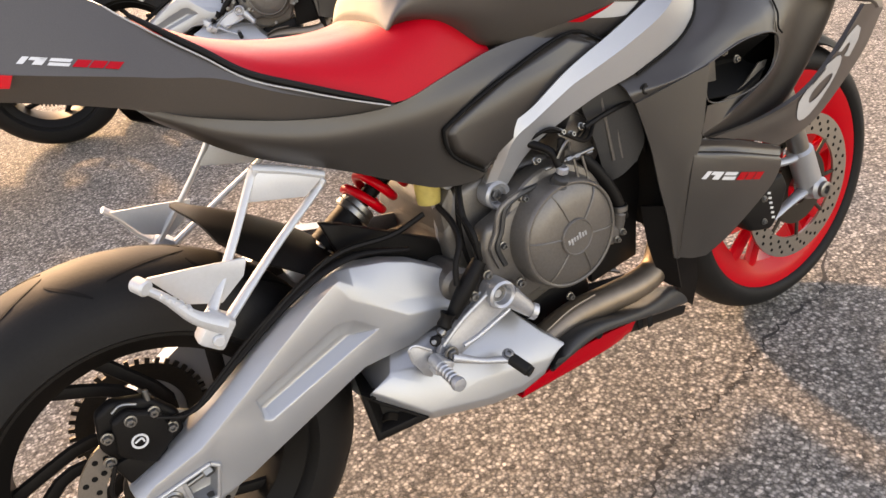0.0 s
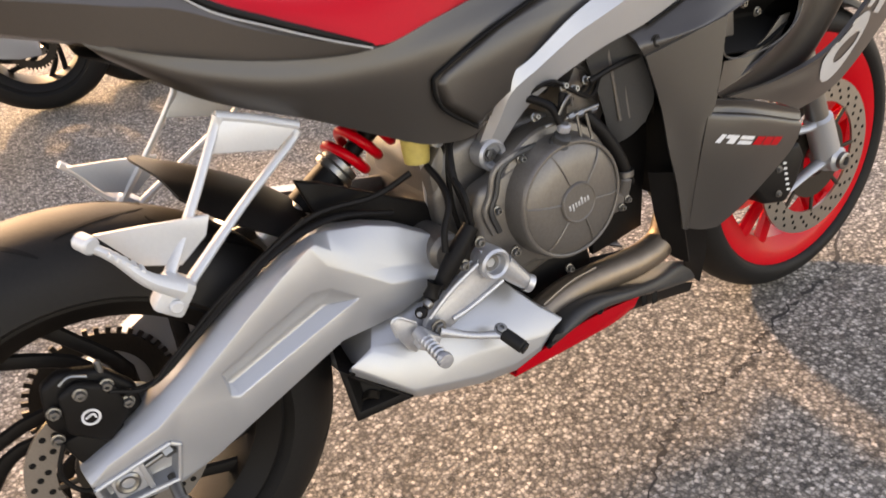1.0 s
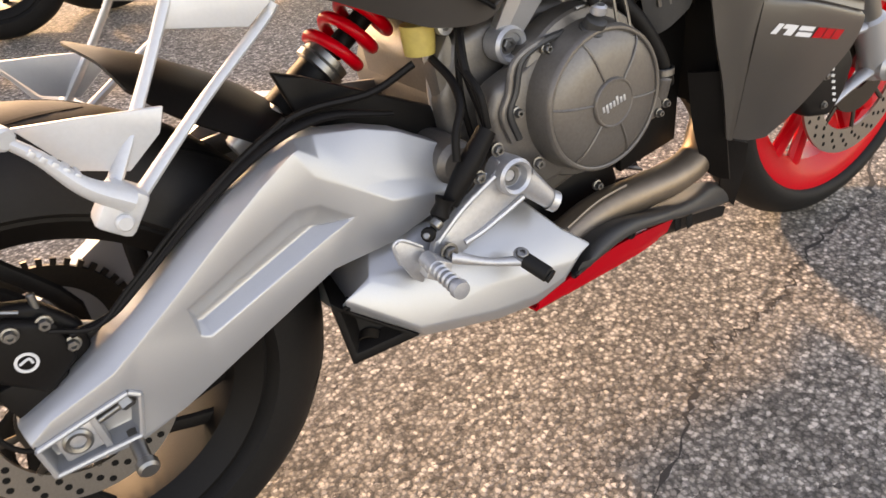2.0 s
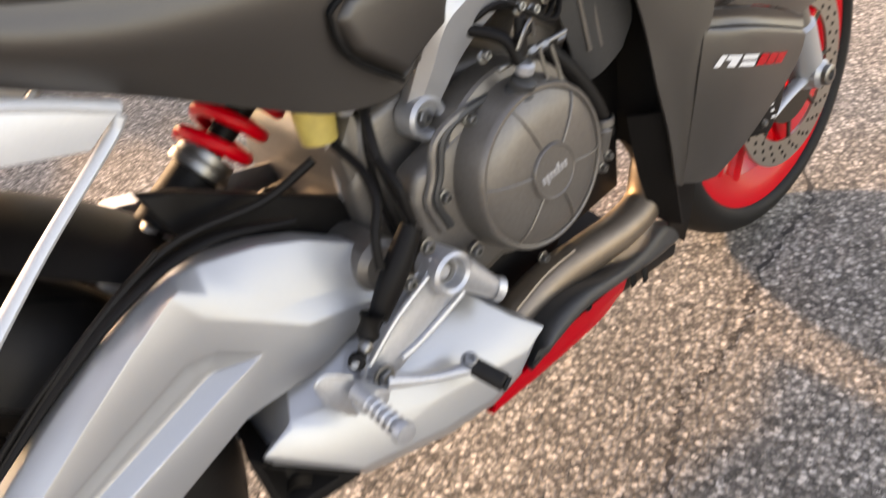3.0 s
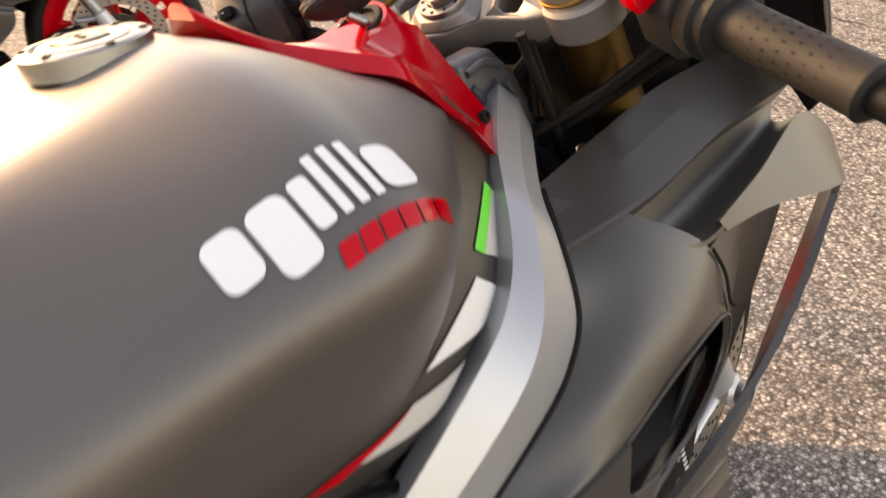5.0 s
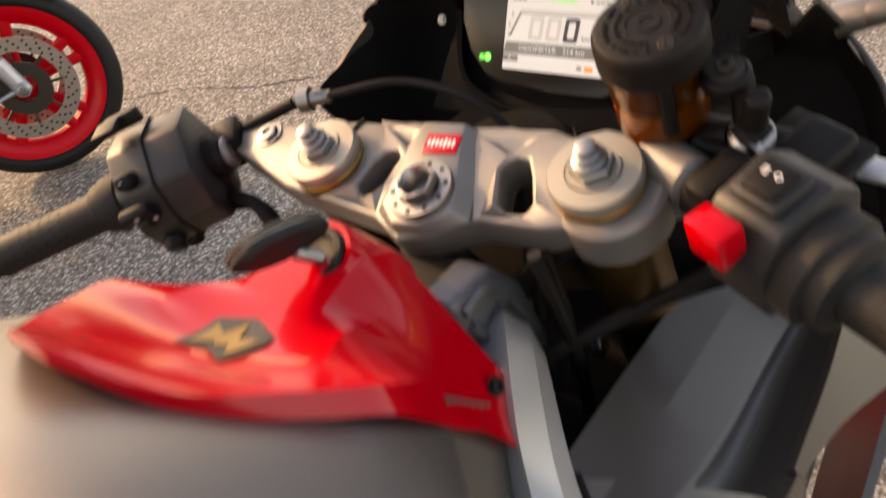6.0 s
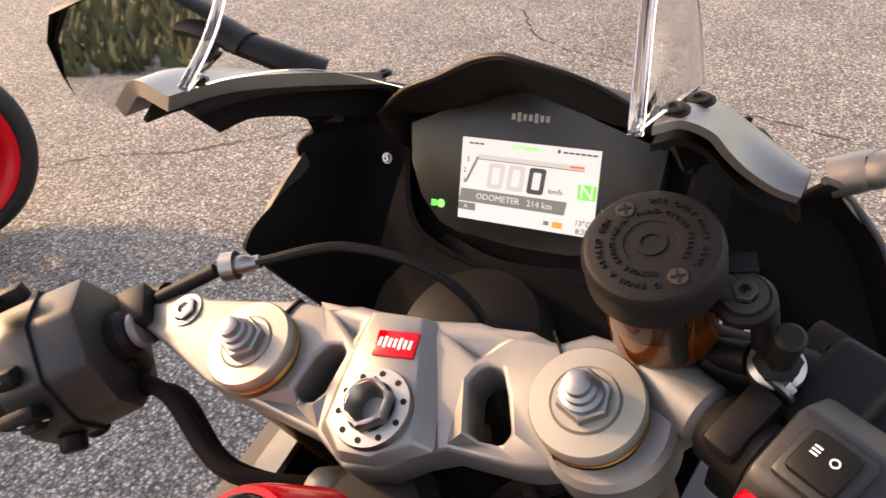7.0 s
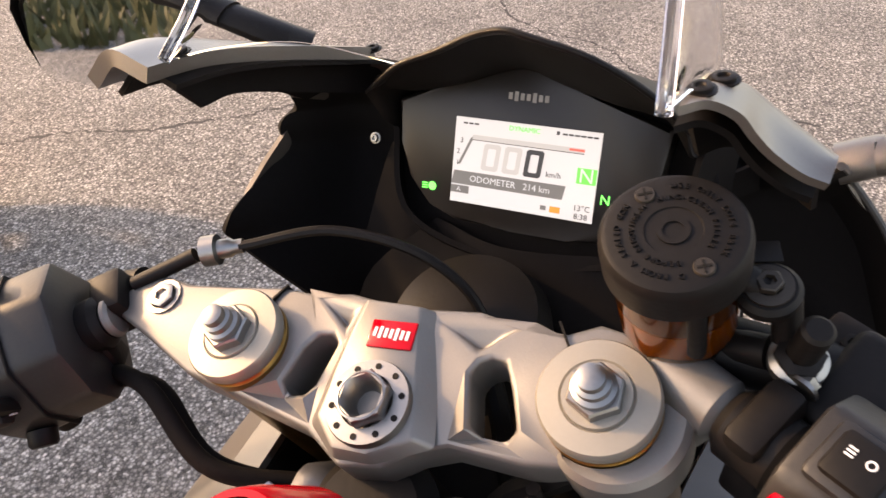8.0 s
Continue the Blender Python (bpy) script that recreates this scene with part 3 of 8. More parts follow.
# ---- engine
def engine():
    eng = new("engine")
    eng.parent = bike
    out = [(0.50, 0.40), (0.49, 0.52), (0.52, 0.585), (0.60, 0.600), (0.70, 0.59), (0.76, 0.55), (0.78, 0.45), (0.74, 0.36), (0.64, 0.335), (0.54, 0.35)]
    part("crankcase", prism(out, -0.104, 0.14, bevel=0.014, seg=3), CASE, eng, "grey painted crankcase")
    cyl = part("cylinder_block", prism([(0.69, 0.57), (0.77, 0.53), (0.86, 0.66), (0.80, 0.74)], -0.12, 0.12, bevel=0.01), CASE, eng)
    for i in range(4):
        x, z = 0.725 + 0.022 * i, 0.615 + 0.026 * i
        part("fin", box((0.10, 0.25, 0.004), pose(x + 0.01, 0, z, 0, 35, 0), 0.001), CASE, cyl)
    c = (0.664, 0, 0.486)
    m = Matrix.Translation(c) @ Matrix.Rotation(radians(90), 4, "X")
    cover = part("clutch_cover", lathe([(0, 0.2075), (0.0265, 0.2075), (0.0275, 0.2085), (0.0290, 0.2085), (0.0300, 0.2070), (0.0305, 0.2040), (0.055, 0.2020), (0.072, 0.1975), (0.0815, 0.1915), (0.0822, 0.1940), (0.0835, 0.1948), (0.0860, 0.1946), (0.0876, 0.1925), (0.0890, 0.187), (0.0915, 0.166), (0.0935, 0.158), (0.1030, 0.155), (0.1055, 0.151), (0.1055, 0.12)], m, 80), CASE, eng, "grey painted clutch cover with radial ribs", 24)
    for i in range(6):
        a = radians(60 * i - 8)
        part("rib", tube([(c[0] + r * math.cos(a), -y, c[2] + r * math.sin(a)) for r, y in ((0.030, 0.2045), (0.055, 0.2025), (0.072, 0.1980), (0.083, 0.1912))], 0.0015, 10, 6), CASE, cover)
    word = Matrix.Translation((c[0], -0.2077, c[2])) @ Matrix.Rotation(radians(90), 4, "X") @ pose(0, 0, 0, 0, 0, 10)
    for k in range(7):
        x = -0.018 + 0.0055 * k
        part("badge_mark", box((0.0036, 0.0075 if k not in (1, 4) else 0.011, 0.001), word @ pose(x, -0.0015 if k == 1 else 0.0015 if k == 4 else 0, 0.0003), 0.0003), CAST, cover)
    filler = axis((0.657, -0.178, 0.566), (0.15, -0.45, 0.85))
    part("oil_filler", lathe([(0.0155, -0.02), (0.0155, 0.006), (0.0130, 0.008), (0.0130, 0.018), (0.0105, 0.020), (0, 0.020)], filler, 24), CASE_DARK, eng, "black oil filler cap")
    part("breather", tube([(0.657, -0.187, 0.60), (0.65, -0.175, 0.625), (0.625, -0.14, 0.64)], 0.0065, 14, 10), BLACK, eng)
    for p in ((0.604, -0.160, 0.560), (0.556, -0.160, 0.498), (0.581, -0.160, 0.425), (0.528, -0.150, 0.453), (0.673, -0.158, 0.359)):
        part("bolt", bolt(p, (0, -1, 0), 0.0052, 0.010), STEEL, eng)
    seam = [(0.633, -0.158, 0.570), (0.594, -0.161, 0.567), (0.568, -0.161, 0.554), (0.557, -0.161, 0.523), (0.546, -0.161, 0.499), (0.556, -0.161, 0.465)]
    part("cover_flange", tube(seam, 0.0048, 30, 8), CASE_DARK, eng, "dark flange line")
    part("cover_flange", tube([(x - 0.010, y, z) for x, y, z in seam], 0.0045, 30, 8), CASE, eng)
    part("side_case", prism([(0.532, 0.42), (0.520, 0.50), (0.532, 0.532), (0.60, 0.552), (0.69, 0.592), (0.66, 0.40), (0.58, 0.385)], -0.158, -0.12, bevel=0.01, seg=3), CASE, eng)
    hose = part("coolant_hose", tube([(0.737, -0.140, 0.582), (0.760, -0.152, 0.549), (0.781, -0.162, 0.505), (0.791, -0.166, 0.466), (0.785, -0.168, 0.485)], 0.0105, 30, 14), BLACK, eng, "black rubber coolant hose")
    part("hose_clip", lathe([(0.0118, 0), (0.0135, 0.001), (0.0135, 0.009), (0.0118, 0.010)], axis((0.785, -0.168, 0.478), (0, 0, 1)), 20), STEEL, hose)
    part("water_pump", join(rod((0.785, -0.168, 0.478), (0.782, -0.160, 0.445), 0.012, 16), rod((0.765, -0.13, 0.44), (0.765, -0.172, 0.44), 0.017, 18)), CASE, eng)
    for p in ((0.752, -0.172, 0.470), (0.770, -0.173, 0.432), (0.785, -0.170, 0.440)):
        part("bolt", bolt(p, (0, -1, 0), 0.0045, 0.008), STEEL, eng)
    part("throttle_body", join(box((0.07, 0.09, 0.06), pose(0.665, -0.09, 0.665, 0, 30, 0), 0.012, 3), rod((0.64, -0.14, 0.65), (0.64, -0.04, 0.65), 0.022, 20)), BLACK, eng)
    link = part("link_rod", rod((0.638, -0.176, 0.598), (0.728, -0.182, 0.606), 0.0028), STEEL, eng, "bright steel linkage")
    for x in (0.676, 0.692, 0.716):
        part("link_nut", rod((x, -0.178, 0.601), (x + 0.011, -0.179, 0.602), 0.0055, 6), STEEL, link)
    part("bracket", tube([(0.690, -0.181, 0.600), (0.696, -0.184, 0.562), (0.712, -0.184, 0.558), (0.706, -0.181, 0.600)], 0.0022, 20, 6), STEEL, eng)
    part("filler_collar", lathe([(0.007, 0), (0.0095, 0.002), (0.0095, 0.010), (0.006, 0.012)], axis((0.660, -0.187, 0.588), (0.1, -0.3, 0.95)), 18), CAST, eng)
    part("sensor", join(rod((0.660, -0.186, 0.605), (0.668, -0.184, 0.640), 0.0065, 14), rod((0.655, -0.190, 0.622), (0.680, -0.186, 0.630), 0.005, 12)), BLACK, eng, "black sensor plug")
    part("sensor_clip", tube([(0.652, -0.192, 0.615), (0.660, -0.197, 0.632), (0.672, -0.194, 0.636), (0.676, -0.190, 0.620)], 0.0022, 16, 6), STEEL, eng)
    for k, (x, z) in enumerate(((0.640, 0.640), (0.672, 0.662), (0.706, 0.672))):
        part("intake_clamp", lathe([(0.020, 0), (0.0225, 0.001), (0.0225, 0.008), (0.020, 0.009)], axis((x, -0.118, z), (0, -1, 0.2)), 22), STEEL if k == 1 else BLACK, eng)
        part("intake_rubber", rod((x, -0.06, z - 0.01), (x, -0.126, z), 0.0195, 20), RUBBER, eng)
    for x, y, z in ((0.677, -0.170, 0.643), (0.697, -0.168, 0.634), (0.630, -0.165, 0.612), (0.720, -0.165, 0.640), (0.652, -0.176, 0.572)):
        part("clamp_screw", bolt((x, y, z), (0.1, -1, 0.3), 0.0045, 0.010), STEEL, eng)
    for k in range(3):
        part("cable", tube([(0.63 + 0.012 * k, -0.150, 0.640 + 0.01 * k), (0.66 + 0.012 * k, -0.172, 0.655 - 0.008 * k), (0.70 + 0.012 * k, -0.172, 0.630 - 0.006 * k), (0.745 + 0.008 * k, -0.150, 0.635)], 0.0030, 20, 8), BLACK, eng)
    part("wire", tube([(0.72, -0.175, 0.640), (0.77, -0.17, 0.648), (0.83, -0.165, 0.652)], 0.0045, 14, 8), BLACK, eng)
    part("rear_case", prism([(0.50, 0.40), (0.49, 0.56), (0.52, 0.60), (0.54, 0.40)], -0.10, 0.10, bevel=0.01), CASE, eng)
    part("sump", prism([(0.60, 0.34), (0.58, 0.27), (0.70, 0.25), (0.78, 0.30), (0.76, 0.37)], -0.09, 0.09, bevel=0.012), BLACK, eng)
    part("wire", tube([(0.535, -0.140, 0.440), (0.520, -0.145, 0.50), (0.508, -0.138, 0.56), (0.53, -0.10, 0.61)], 0.0055, 18, 8), BLACK, eng)
    part("wire", tube([(0.52, -0.12, 0.45), (0.505, -0.128, 0.52), (0.515, -0.12, 0.585), (0.55, -0.10, 0.61)], 0.004, 18, 8), BLACK, eng)
    return eng


engine()


def radiator_shroud():
    r = new("radiator_shroud")
    r.parent = bike
    sheet = loft([[(0.735, -0.135, 0.700), (0.765, -0.150, 0.700), (0.810, -0.165, 0.690)], [(0.765, -0.140, 0.60), (0.80, -0.152, 0.60), (0.845, -0.168, 0.595)], [(0.790, -0.135, 0.52), (0.81, -0.150, 0.53), (0.835, -0.160, 0.55)]], 12, 12, 0.004)
    part("side_sheet", sheet, CASE_DARK, r, "dark ribbed shroud")
    for k in range(4):
        x = 0.772 + 0.016 * k
        part("rib", tube([(x, -0.152 - 0.003 * k, 0.695), (x + 0.012, -0.152 - 0.003 * k, 0.62), (x + 0.022, -0.152 - 0.002 * k, 0.56)], 0.003, 10, 6), CASE, r)
    # Added black sheets that stand in for the shade between engine and fairing.
    part("inner_sheet", prism([(0.77, 0.70), (0.885, 0.70), (0.884, 0.49), (0.872, 0.41), (0.868, 0.345), (0.76, 0.33)], -0.112, -0.100, bevel=0.002), BLACK, r, "black fill sheet beside the radiator")
    part("inner_sheet", prism([(0.90, 0.70), (0.98, 0.70), (0.965, 0.33), (0.912, 0.37), (0.893, 0.41), (0.905, 0.47)], -0.112, -0.100, bevel=0.002), BLACK, r, "black fill sheet beside the radiator")
    part("core", prism([(0.93, 0.72), (0.97, 0.71), (0.91, 0.40), (0.885, 0.40)], -0.16, 0.16, bevel=0.004), DEEP, r, "black radiator core")
    part("lower_sheet", loft([[(0.850, -0.150, 0.46), (0.86, -0.165, 0.46), (0.88, -0.185, 0.46)], [(0.862, -0.150, 0.38), (0.875, -0.165, 0.38), (0.89, -0.185, 0.38)], [(0.89, -0.15, 0.30), (0.90, -0.165, 0.29), (0.905, -0.185, 0.29)]], 8, 10, 0.004), BLACK, r)
    return r


radiator_shroud()
# Added black panel: darkens the too bright space above the chain.
part("chain_guide", prism([(0.31, 0.600), (0.345, 0.585), (0.505, 0.500), (0.500, 0.450), (0.33, 0.535)], -0.078, -0.062, bevel=0.004), BLACK, bike, "black panel added over the chain")
# Added black block, no real radiator: keeps the gap ahead of the engine dark.
part("radiator", prism([(1.10, 0.60), (1.12, 0.71), (1.33, 0.80), (1.35, 0.72)], -0.125, 0.125, bevel=0.006), DEEP, bike, "black filler block that darkens the gap behind the front wheel")
# Added black box standing in for the dark space between spar and fairing.
part("air_box", prism([(0.97, 0.66), (0.99, 0.775), (1.10, 0.775), (1.16, 0.70), (1.10, 0.62)], -0.145, 0.145, bevel=0.01), DEEP, bike, "black filler box behind the steering head")
header = part("exhaust_header", tube([(0.900, -0.06, 0.47), (0.932, -0.110, 0.379), (0.911, -0.128, 0.340), (0.884, -0.135, 0.312), (0.834, -0.135, 0.300), (0.773, -0.135, 0.300), (0.699, -0.138, 0.303), (0.640, -0.140, 0.292), (0.582, -0.130, 0.257)], 0.0262, 56, 22), HEADER, bike, "heat-tinted steel exhaust pipe")
part("weld_seam", tube([(0.726, -0.158, 0.338), (0.671, -0.160, 0.334), (0.619, -0.160, 0.316)], 0.0022, 16, 6), HEADER, header)
part("header_strap", box((0.006, 0.004, 0.024), axis((0.806, -0.150, 0.269), (0, -1, 0.3)), 0.001), STEEL, header)
part("second_header", tube([(0.905, 0.04, 0.47), (0.94, 0.03, 0.39), (0.93, 0.04, 0.33), (0.88, 0.05, 0.29), (0.74, 0.05, 0.27), (0.61, 0.05, 0.27)], 0.0215, 36, 16), CASE_DARK, bike)


# ---- exhaust shroud and belly pan
def shroud():
    sh = new("exhaust_shroud")
    sh.parent = bike
    rows = [[(0.350, -0.135, 0.391), (0.418, -0.140, 0.399), (0.562, -0.150, 0.375), (0.599, -0.175, 0.329), (0.628, -0.196, 0.303)],
            [(0.330, -0.165, 0.378), (0.383, -0.172, 0.367), (0.487, -0.180, 0.349), (0.552, -0.190, 0.318), (0.612, -0.198, 0.298)],
            [(0.328, -0.170, 0.373), (0.377, -0.184, 0.342), (0.461, -0.196, 0.316), (0.532, -0.200, 0.306), (0.595, -0.201, 0.293)],
            [(0.295, -0.168, 0.362), (0.368, -0.198, 0.303), (0.466, -0.204, 0.281), (0.529, -0.204, 0.272), (0.577, -0.203, 0.279)],
            [(0.299, -0.160, 0.344), (0.377, -0.190, 0.284), (0.475, -0.196, 0.261), (0.539, -0.196, 0.254), (0.584, -0.196, 0.264)]]
    low = [(x + 0.004, y + 0.05, z - 0.035) for x, y, z in rows[4]]
    back = [[(x, -0.02, z - 0.02) for x, y, z in low], [(x, -0.02, z) for x, y, z in rows[0]]]
    bm = bmesh.new()
    rings = [[bm.verts.new(p) for p in r] for r in rows + [low] + back]
    for P, S in zip(rings, rings[1:] + rings[:1]):
        for i in range(len(P) - 1):
            bm.faces.new((P[i], P[i + 1], S[i + 1], S[i]))
    bm.faces.new([r[0] for r in rings])
    bm.faces.new([r[-1] for r in rings][::-1])
    bmesh.ops.recalc_face_normals(bm, faces=bm.faces)
    bmesh.ops.bevel(bm, geom=[e for e in bm.edges if e.calc_face_angle(0) > radians(14)], offset=0.003, segments=3, affect="EDGES", profile=0.5)
    part("right_shell", bm, SILVER, sh, "silver painted folded shell", 24)
    part("left_shell", box((0.30, 0.12, 0.10), pose(0.50, 0.06, 0.29, 0, 22, 0), 0.02, 3), SILVER, sh)
    cp = bmesh.new()
    fr = [cp.verts.new(p) for p in [(0.285, -0.150, 0.354), (0.298, -0.160, 0.343), (0.370, -0.189, 0.287), (0.289, -0.165, 0.271)]]
    bk = [cp.verts.new((v.co.x + 0.03, -0.03, v.co.z - 0.01)) for v in fr]
    inn = [cp.verts.new(v.co * 0.68 + sum((w.co for w in fr), Vector()) / 4 * 0.32) for v in fr]
    deep = [cp.verts.new(v.co + Vector((0.018, 0.022, 0.004))) for v in inn]
    cp.faces.new(bk[::-1])
    cp.faces.new(deep)
    for U, V in ((fr, bk), (fr, inn), (inn, deep)):
        for i in range(4):
            cp.faces.new((U[i], U[(i + 1) % 4], V[(i + 1) % 4], V[i]))
    bmesh.ops.recalc_face_normals(cp, faces=cp.faces)
    bmesh.ops.bevel(cp, geom=cp.edges[:], offset=0.002, segments=2, affect="EDGES", profile=0.5)
    part("end_cap", cp, BLACK, sh, "black hollow outlet end cap", 25)
    part("outlet", lathe([(0.016, 0), (0.016, 0.012), (0.0135, 0.012), (0.0135, 0.002), (0, 0.002)], axis((0.324, -0.145, 0.284), (-0.5, -0.8, -0.25)), 24), CHAIN, sh, "round outlet pipe")
    part("screw", bolt((0.299, -0.162, 0.347), (-0.2, -1, 0), 0.0035, 0.003, False), BLACK, sh)
    return sh


shroud()


def belly_pan():
    bp = new("belly_pan")
    bp.parent = bike
    a = [(0.537, -0.198, 0.257), (0.602, -0.200, 0.274), (0.694, -0.192, 0.278), (0.807, -0.168, 0.255)]
    b = [(0.531, -0.192, 0.242), (0.624, -0.193, 0.245), (0.723, -0.184, 0.241), (0.783, -0.166, 0.235)]
    c = [(x, y + 0.07, z + 0.004) for x, y, z in b]
    part("right_panel", loft([a, b, c], 20, 8, 0.004), RED, bp, "red painted lower panel", 50)
    part("left_panel", flip(loft([a, b, c], 20, 8, 0.004)), RED, bp, "", 50)
    a2 = [(0.808, -0.167, 0.255), (0.901, -0.138, 0.224), (1.000, -0.104, 0.175)]
    b2 = [(0.784, -0.165, 0.234), (0.884, -0.136, 0.199), (0.987, -0.104, 0.160)]
    c2 = [(x, y + 0.045, z + 0.006) for x, y, z in b2]
    part("front_panel", loft([a2, b2, c2], 16, 8, 0.004), BLACK, bp, "black front panel with faint marking", 50)
    part("marking", join(*[box((0.014, 0.0012, 0.020), axis((0.819, -0.166, 0.241), (-0.35, -0.9, 0.1)) @ pose(0.018 * k, 0, 0, 90, 30, 0), 0.0004) for k in range(2)]), DEEP, bp)
    e1 = [(0.601, -0.200, 0.271), (0.639, -0.198, 0.301), (0.694, -0.190, 0.304), (0.767, -0.176, 0.283), (0.859, -0.150, 0.256), (0.942, -0.122, 0.241), (0.981, -0.108, 0.223)]
    e2 = [(0.588, -0.208, 0.277), (0.630, -0.206, 0.289), (0.691, -0.199, 0.295), (0.774, -0.182, 0.274), (0.877, -0.152, 0.236), (0.966, -0.120, 0.203), (1.003, -0.106, 0.189)]
    e3 = [(x + 0.002, y + 0.016, z - 0.008) for x, y, z in e2]
    e0 = [(x, y + 0.035, z - 0.012) for x, y, z in e1]
    part("edge", loft([e0, e1, e2, e3], 34, 12, 0.004), CASE_DARK, bp, "satin dark grey rolled edge", 60)
    part("edge", flip(loft([e0, e1, e2, e3], 34, 12, 0.004)), CASE_DARK, bp, "", 60)
    part("tray", loft([[(0.59, -0.11, 0.205), (0.80, -0.10, 0.200), (0.98, -0.05, 0.200)], [(0.59, 0, 0.185), (0.80, 0, 0.180), (0.98, 0, 0.190)], [(0.59, 0.11, 0.205), (0.80, 0.10, 0.200), (0.98, 0.05, 0.200)]], 12, 8, 0.004), BLACK, bp)
    part("screw", bolt((0.698, -0.196, 0.287), (0, -1, 0.1), 0.0052, 0.003, False), DEEP, bp)
    return bp


belly_pan()


# ---- frame spar
def spar():
    A = [(0.563, -0.116, 0.574), (0.580, -0.134, 0.622), (0.597, -0.150, 0.668), (0.638, -0.161, 0.691), (0.687, -0.167, 0.722), (0.723, -0.169, 0.740), (0.788, -0.171, 0.766), (0.852, -0.171, 0.794), (0.891, -0.166, 0.809), (0.920, -0.155, 0.826), (0.940, -0.142, 0.846), (0.958, -0.126, 0.862), (0.984, -0.104, 0.879), (1.045, -0.062, 0.894)]
    Bq = [(0.572, -0.122, 0.570), (0.588, -0.142, 0.612), (0.604, -0.157, 0.652), (0.640, -0.167, 0.675), (0.700, -0.175, 0.707), (0.735, -0.179, 0.720), (0.800, -0.185, 0.743), (0.860, -0.189, 0.768), (0.893, -0.187, 0.786), (0.918, -0.179, 0.807), (0.940, -0.164, 0.833), (0.960, -0.146, 0.849), (0.990, -0.119, 0.860), (1.055, -0.072, 0.878)]
    C = [(0.586, -0.126, 0.560), (0.604, -0.138, 0.590), (0.622, -0.146, 0.614), (0.650, -0.157, 0.639), (0.700, -0.167, 0.663), (0.756, -0.173, 0.682), (0.825, -0.179, 0.698), (0.906, -0.182, 0.727), (0.937, -0.181, 0.748), (0.954, -0.177, 0.768), (0.961, -0.170, 0.795), (0.970, -0.156, 0.824), (0.998, -0.126, 0.838), (1.062, -0.076, 0.850)]
    D = [(x, y + 0.035, z - 0.006) for x, y, z in C]
    E = [(x, y + 0.022, z - 0.012) for x, y, z in A]
    n = 60
    rails = [spline(r, n) for r in (A, Bq, C, D, E)]
    bm = bmesh.new()
    rings = [[bm.verts.new(r[i]) for r in rails] for i in range(n)]
    for a, b in zip(rings, rings[1:]):
        for k in range(5):
            bm.faces.new((a[k], a[(k + 1) % 5], b[(k + 1) % 5], b[k]))
    bm.faces.new(rings[0])
    bm.faces.new(rings[-1][::-1])
    bmesh.ops.recalc_face_normals(bm, faces=bm.faces)
    s = part("frame_spar", bm, SILVER, bike, "silver painted aluminium frame spar", 180)
    for e in s.data.edges:
        a, b = e.vertices
        e.use_edge_sharp = a // 5 != b // 5
    mirror_copy(s)
    gap = part("spar_gap", tube([(x + 0.002, y - 0.0005, z - 0.002) for x, y, z in C[6:13]], 0.0024, 40, 8), DEEP, bike, "dark gap beside the spar")
    mirror_copy(gap)
    boss = part("spar_mount", lathe([(0.022, -0.01), (0.0225, 0.016), (0.019, 0.020), (0.0145, 0.017), (0.0135, 0.006), (0, 0.006)], axis((0.578, -0.116, 0.566), (0, -1, 0)), 36), CAST, bike, "alloy spar mount")
    part("bolt", bolt((0.578, -0.121, 0.566), (0, -1, 0), 0.0085, 0.010), STEEL, boss)
    part("steering_head", rod((1.085, 0, 0.80), (1.045, 0, 0.90), 0.036, 28), BLACK, bike)
    web = prism([(0.97, 0.80), (0.985, 0.872), (1.06, 0.90), (1.10, 0.86), (1.08, 0.78)], -0.052, -0.030, bevel=0.008)
    w = part("head_web", web, HEADCAST, bike, "dark grey cast web beside the steering head")
    mirror_copy(w)
    cast = prism([(1.010, 0.922), (1.050, 0.921), (1.078, 0.890), (1.102, 0.830), (1.116, 0.740), (1.078, 0.780), (1.048, 0.840), (1.012, 0.885)], -0.056, -0.030, bevel=0.006, seg=3)
    hc = part("head_casting", cast, HEADCAST, bike, "blue-grey cast frame head")
    for u in (((1.016, -0.057, 0.912), (1.036, -0.057, 0.914), (1.056, -0.057, 0.905)), ((1.045, -0.057, 0.895), (1.070, -0.057, 0.862), (1.090, -0.057, 0.815)), ((1.020, -0.057, 0.900), (1.050, -0.057, 0.852), (1.092, -0.057, 0.780)), ((1.060, -0.057, 0.890), (1.082, -0.057, 0.850), (1.103, -0.057, 0.780))):
        part("casting_rib", tube(u, 0.0035, 14, 8), HEADCAST, hc)
    part("casting_bolt", bolt((1.149, -0.065, 0.782), (0, -1, 0.5), 0.007, 0.008), STEEL, hc)
    part("head_cable", tube([(1.057, -0.080, 0.930), (1.067, -0.085, 0.889), (1.089, -0.085, 0.819), (1.095, -0.085, 0.766)], 0.0045, 20, 8), BLACK, hc)
    part("head_cable", tube([(1.077, -0.075, 0.916), (1.087, -0.080, 0.863), (1.090, -0.080, 0.811)], 0.0035, 20, 8), BLACK, hc)


spar()

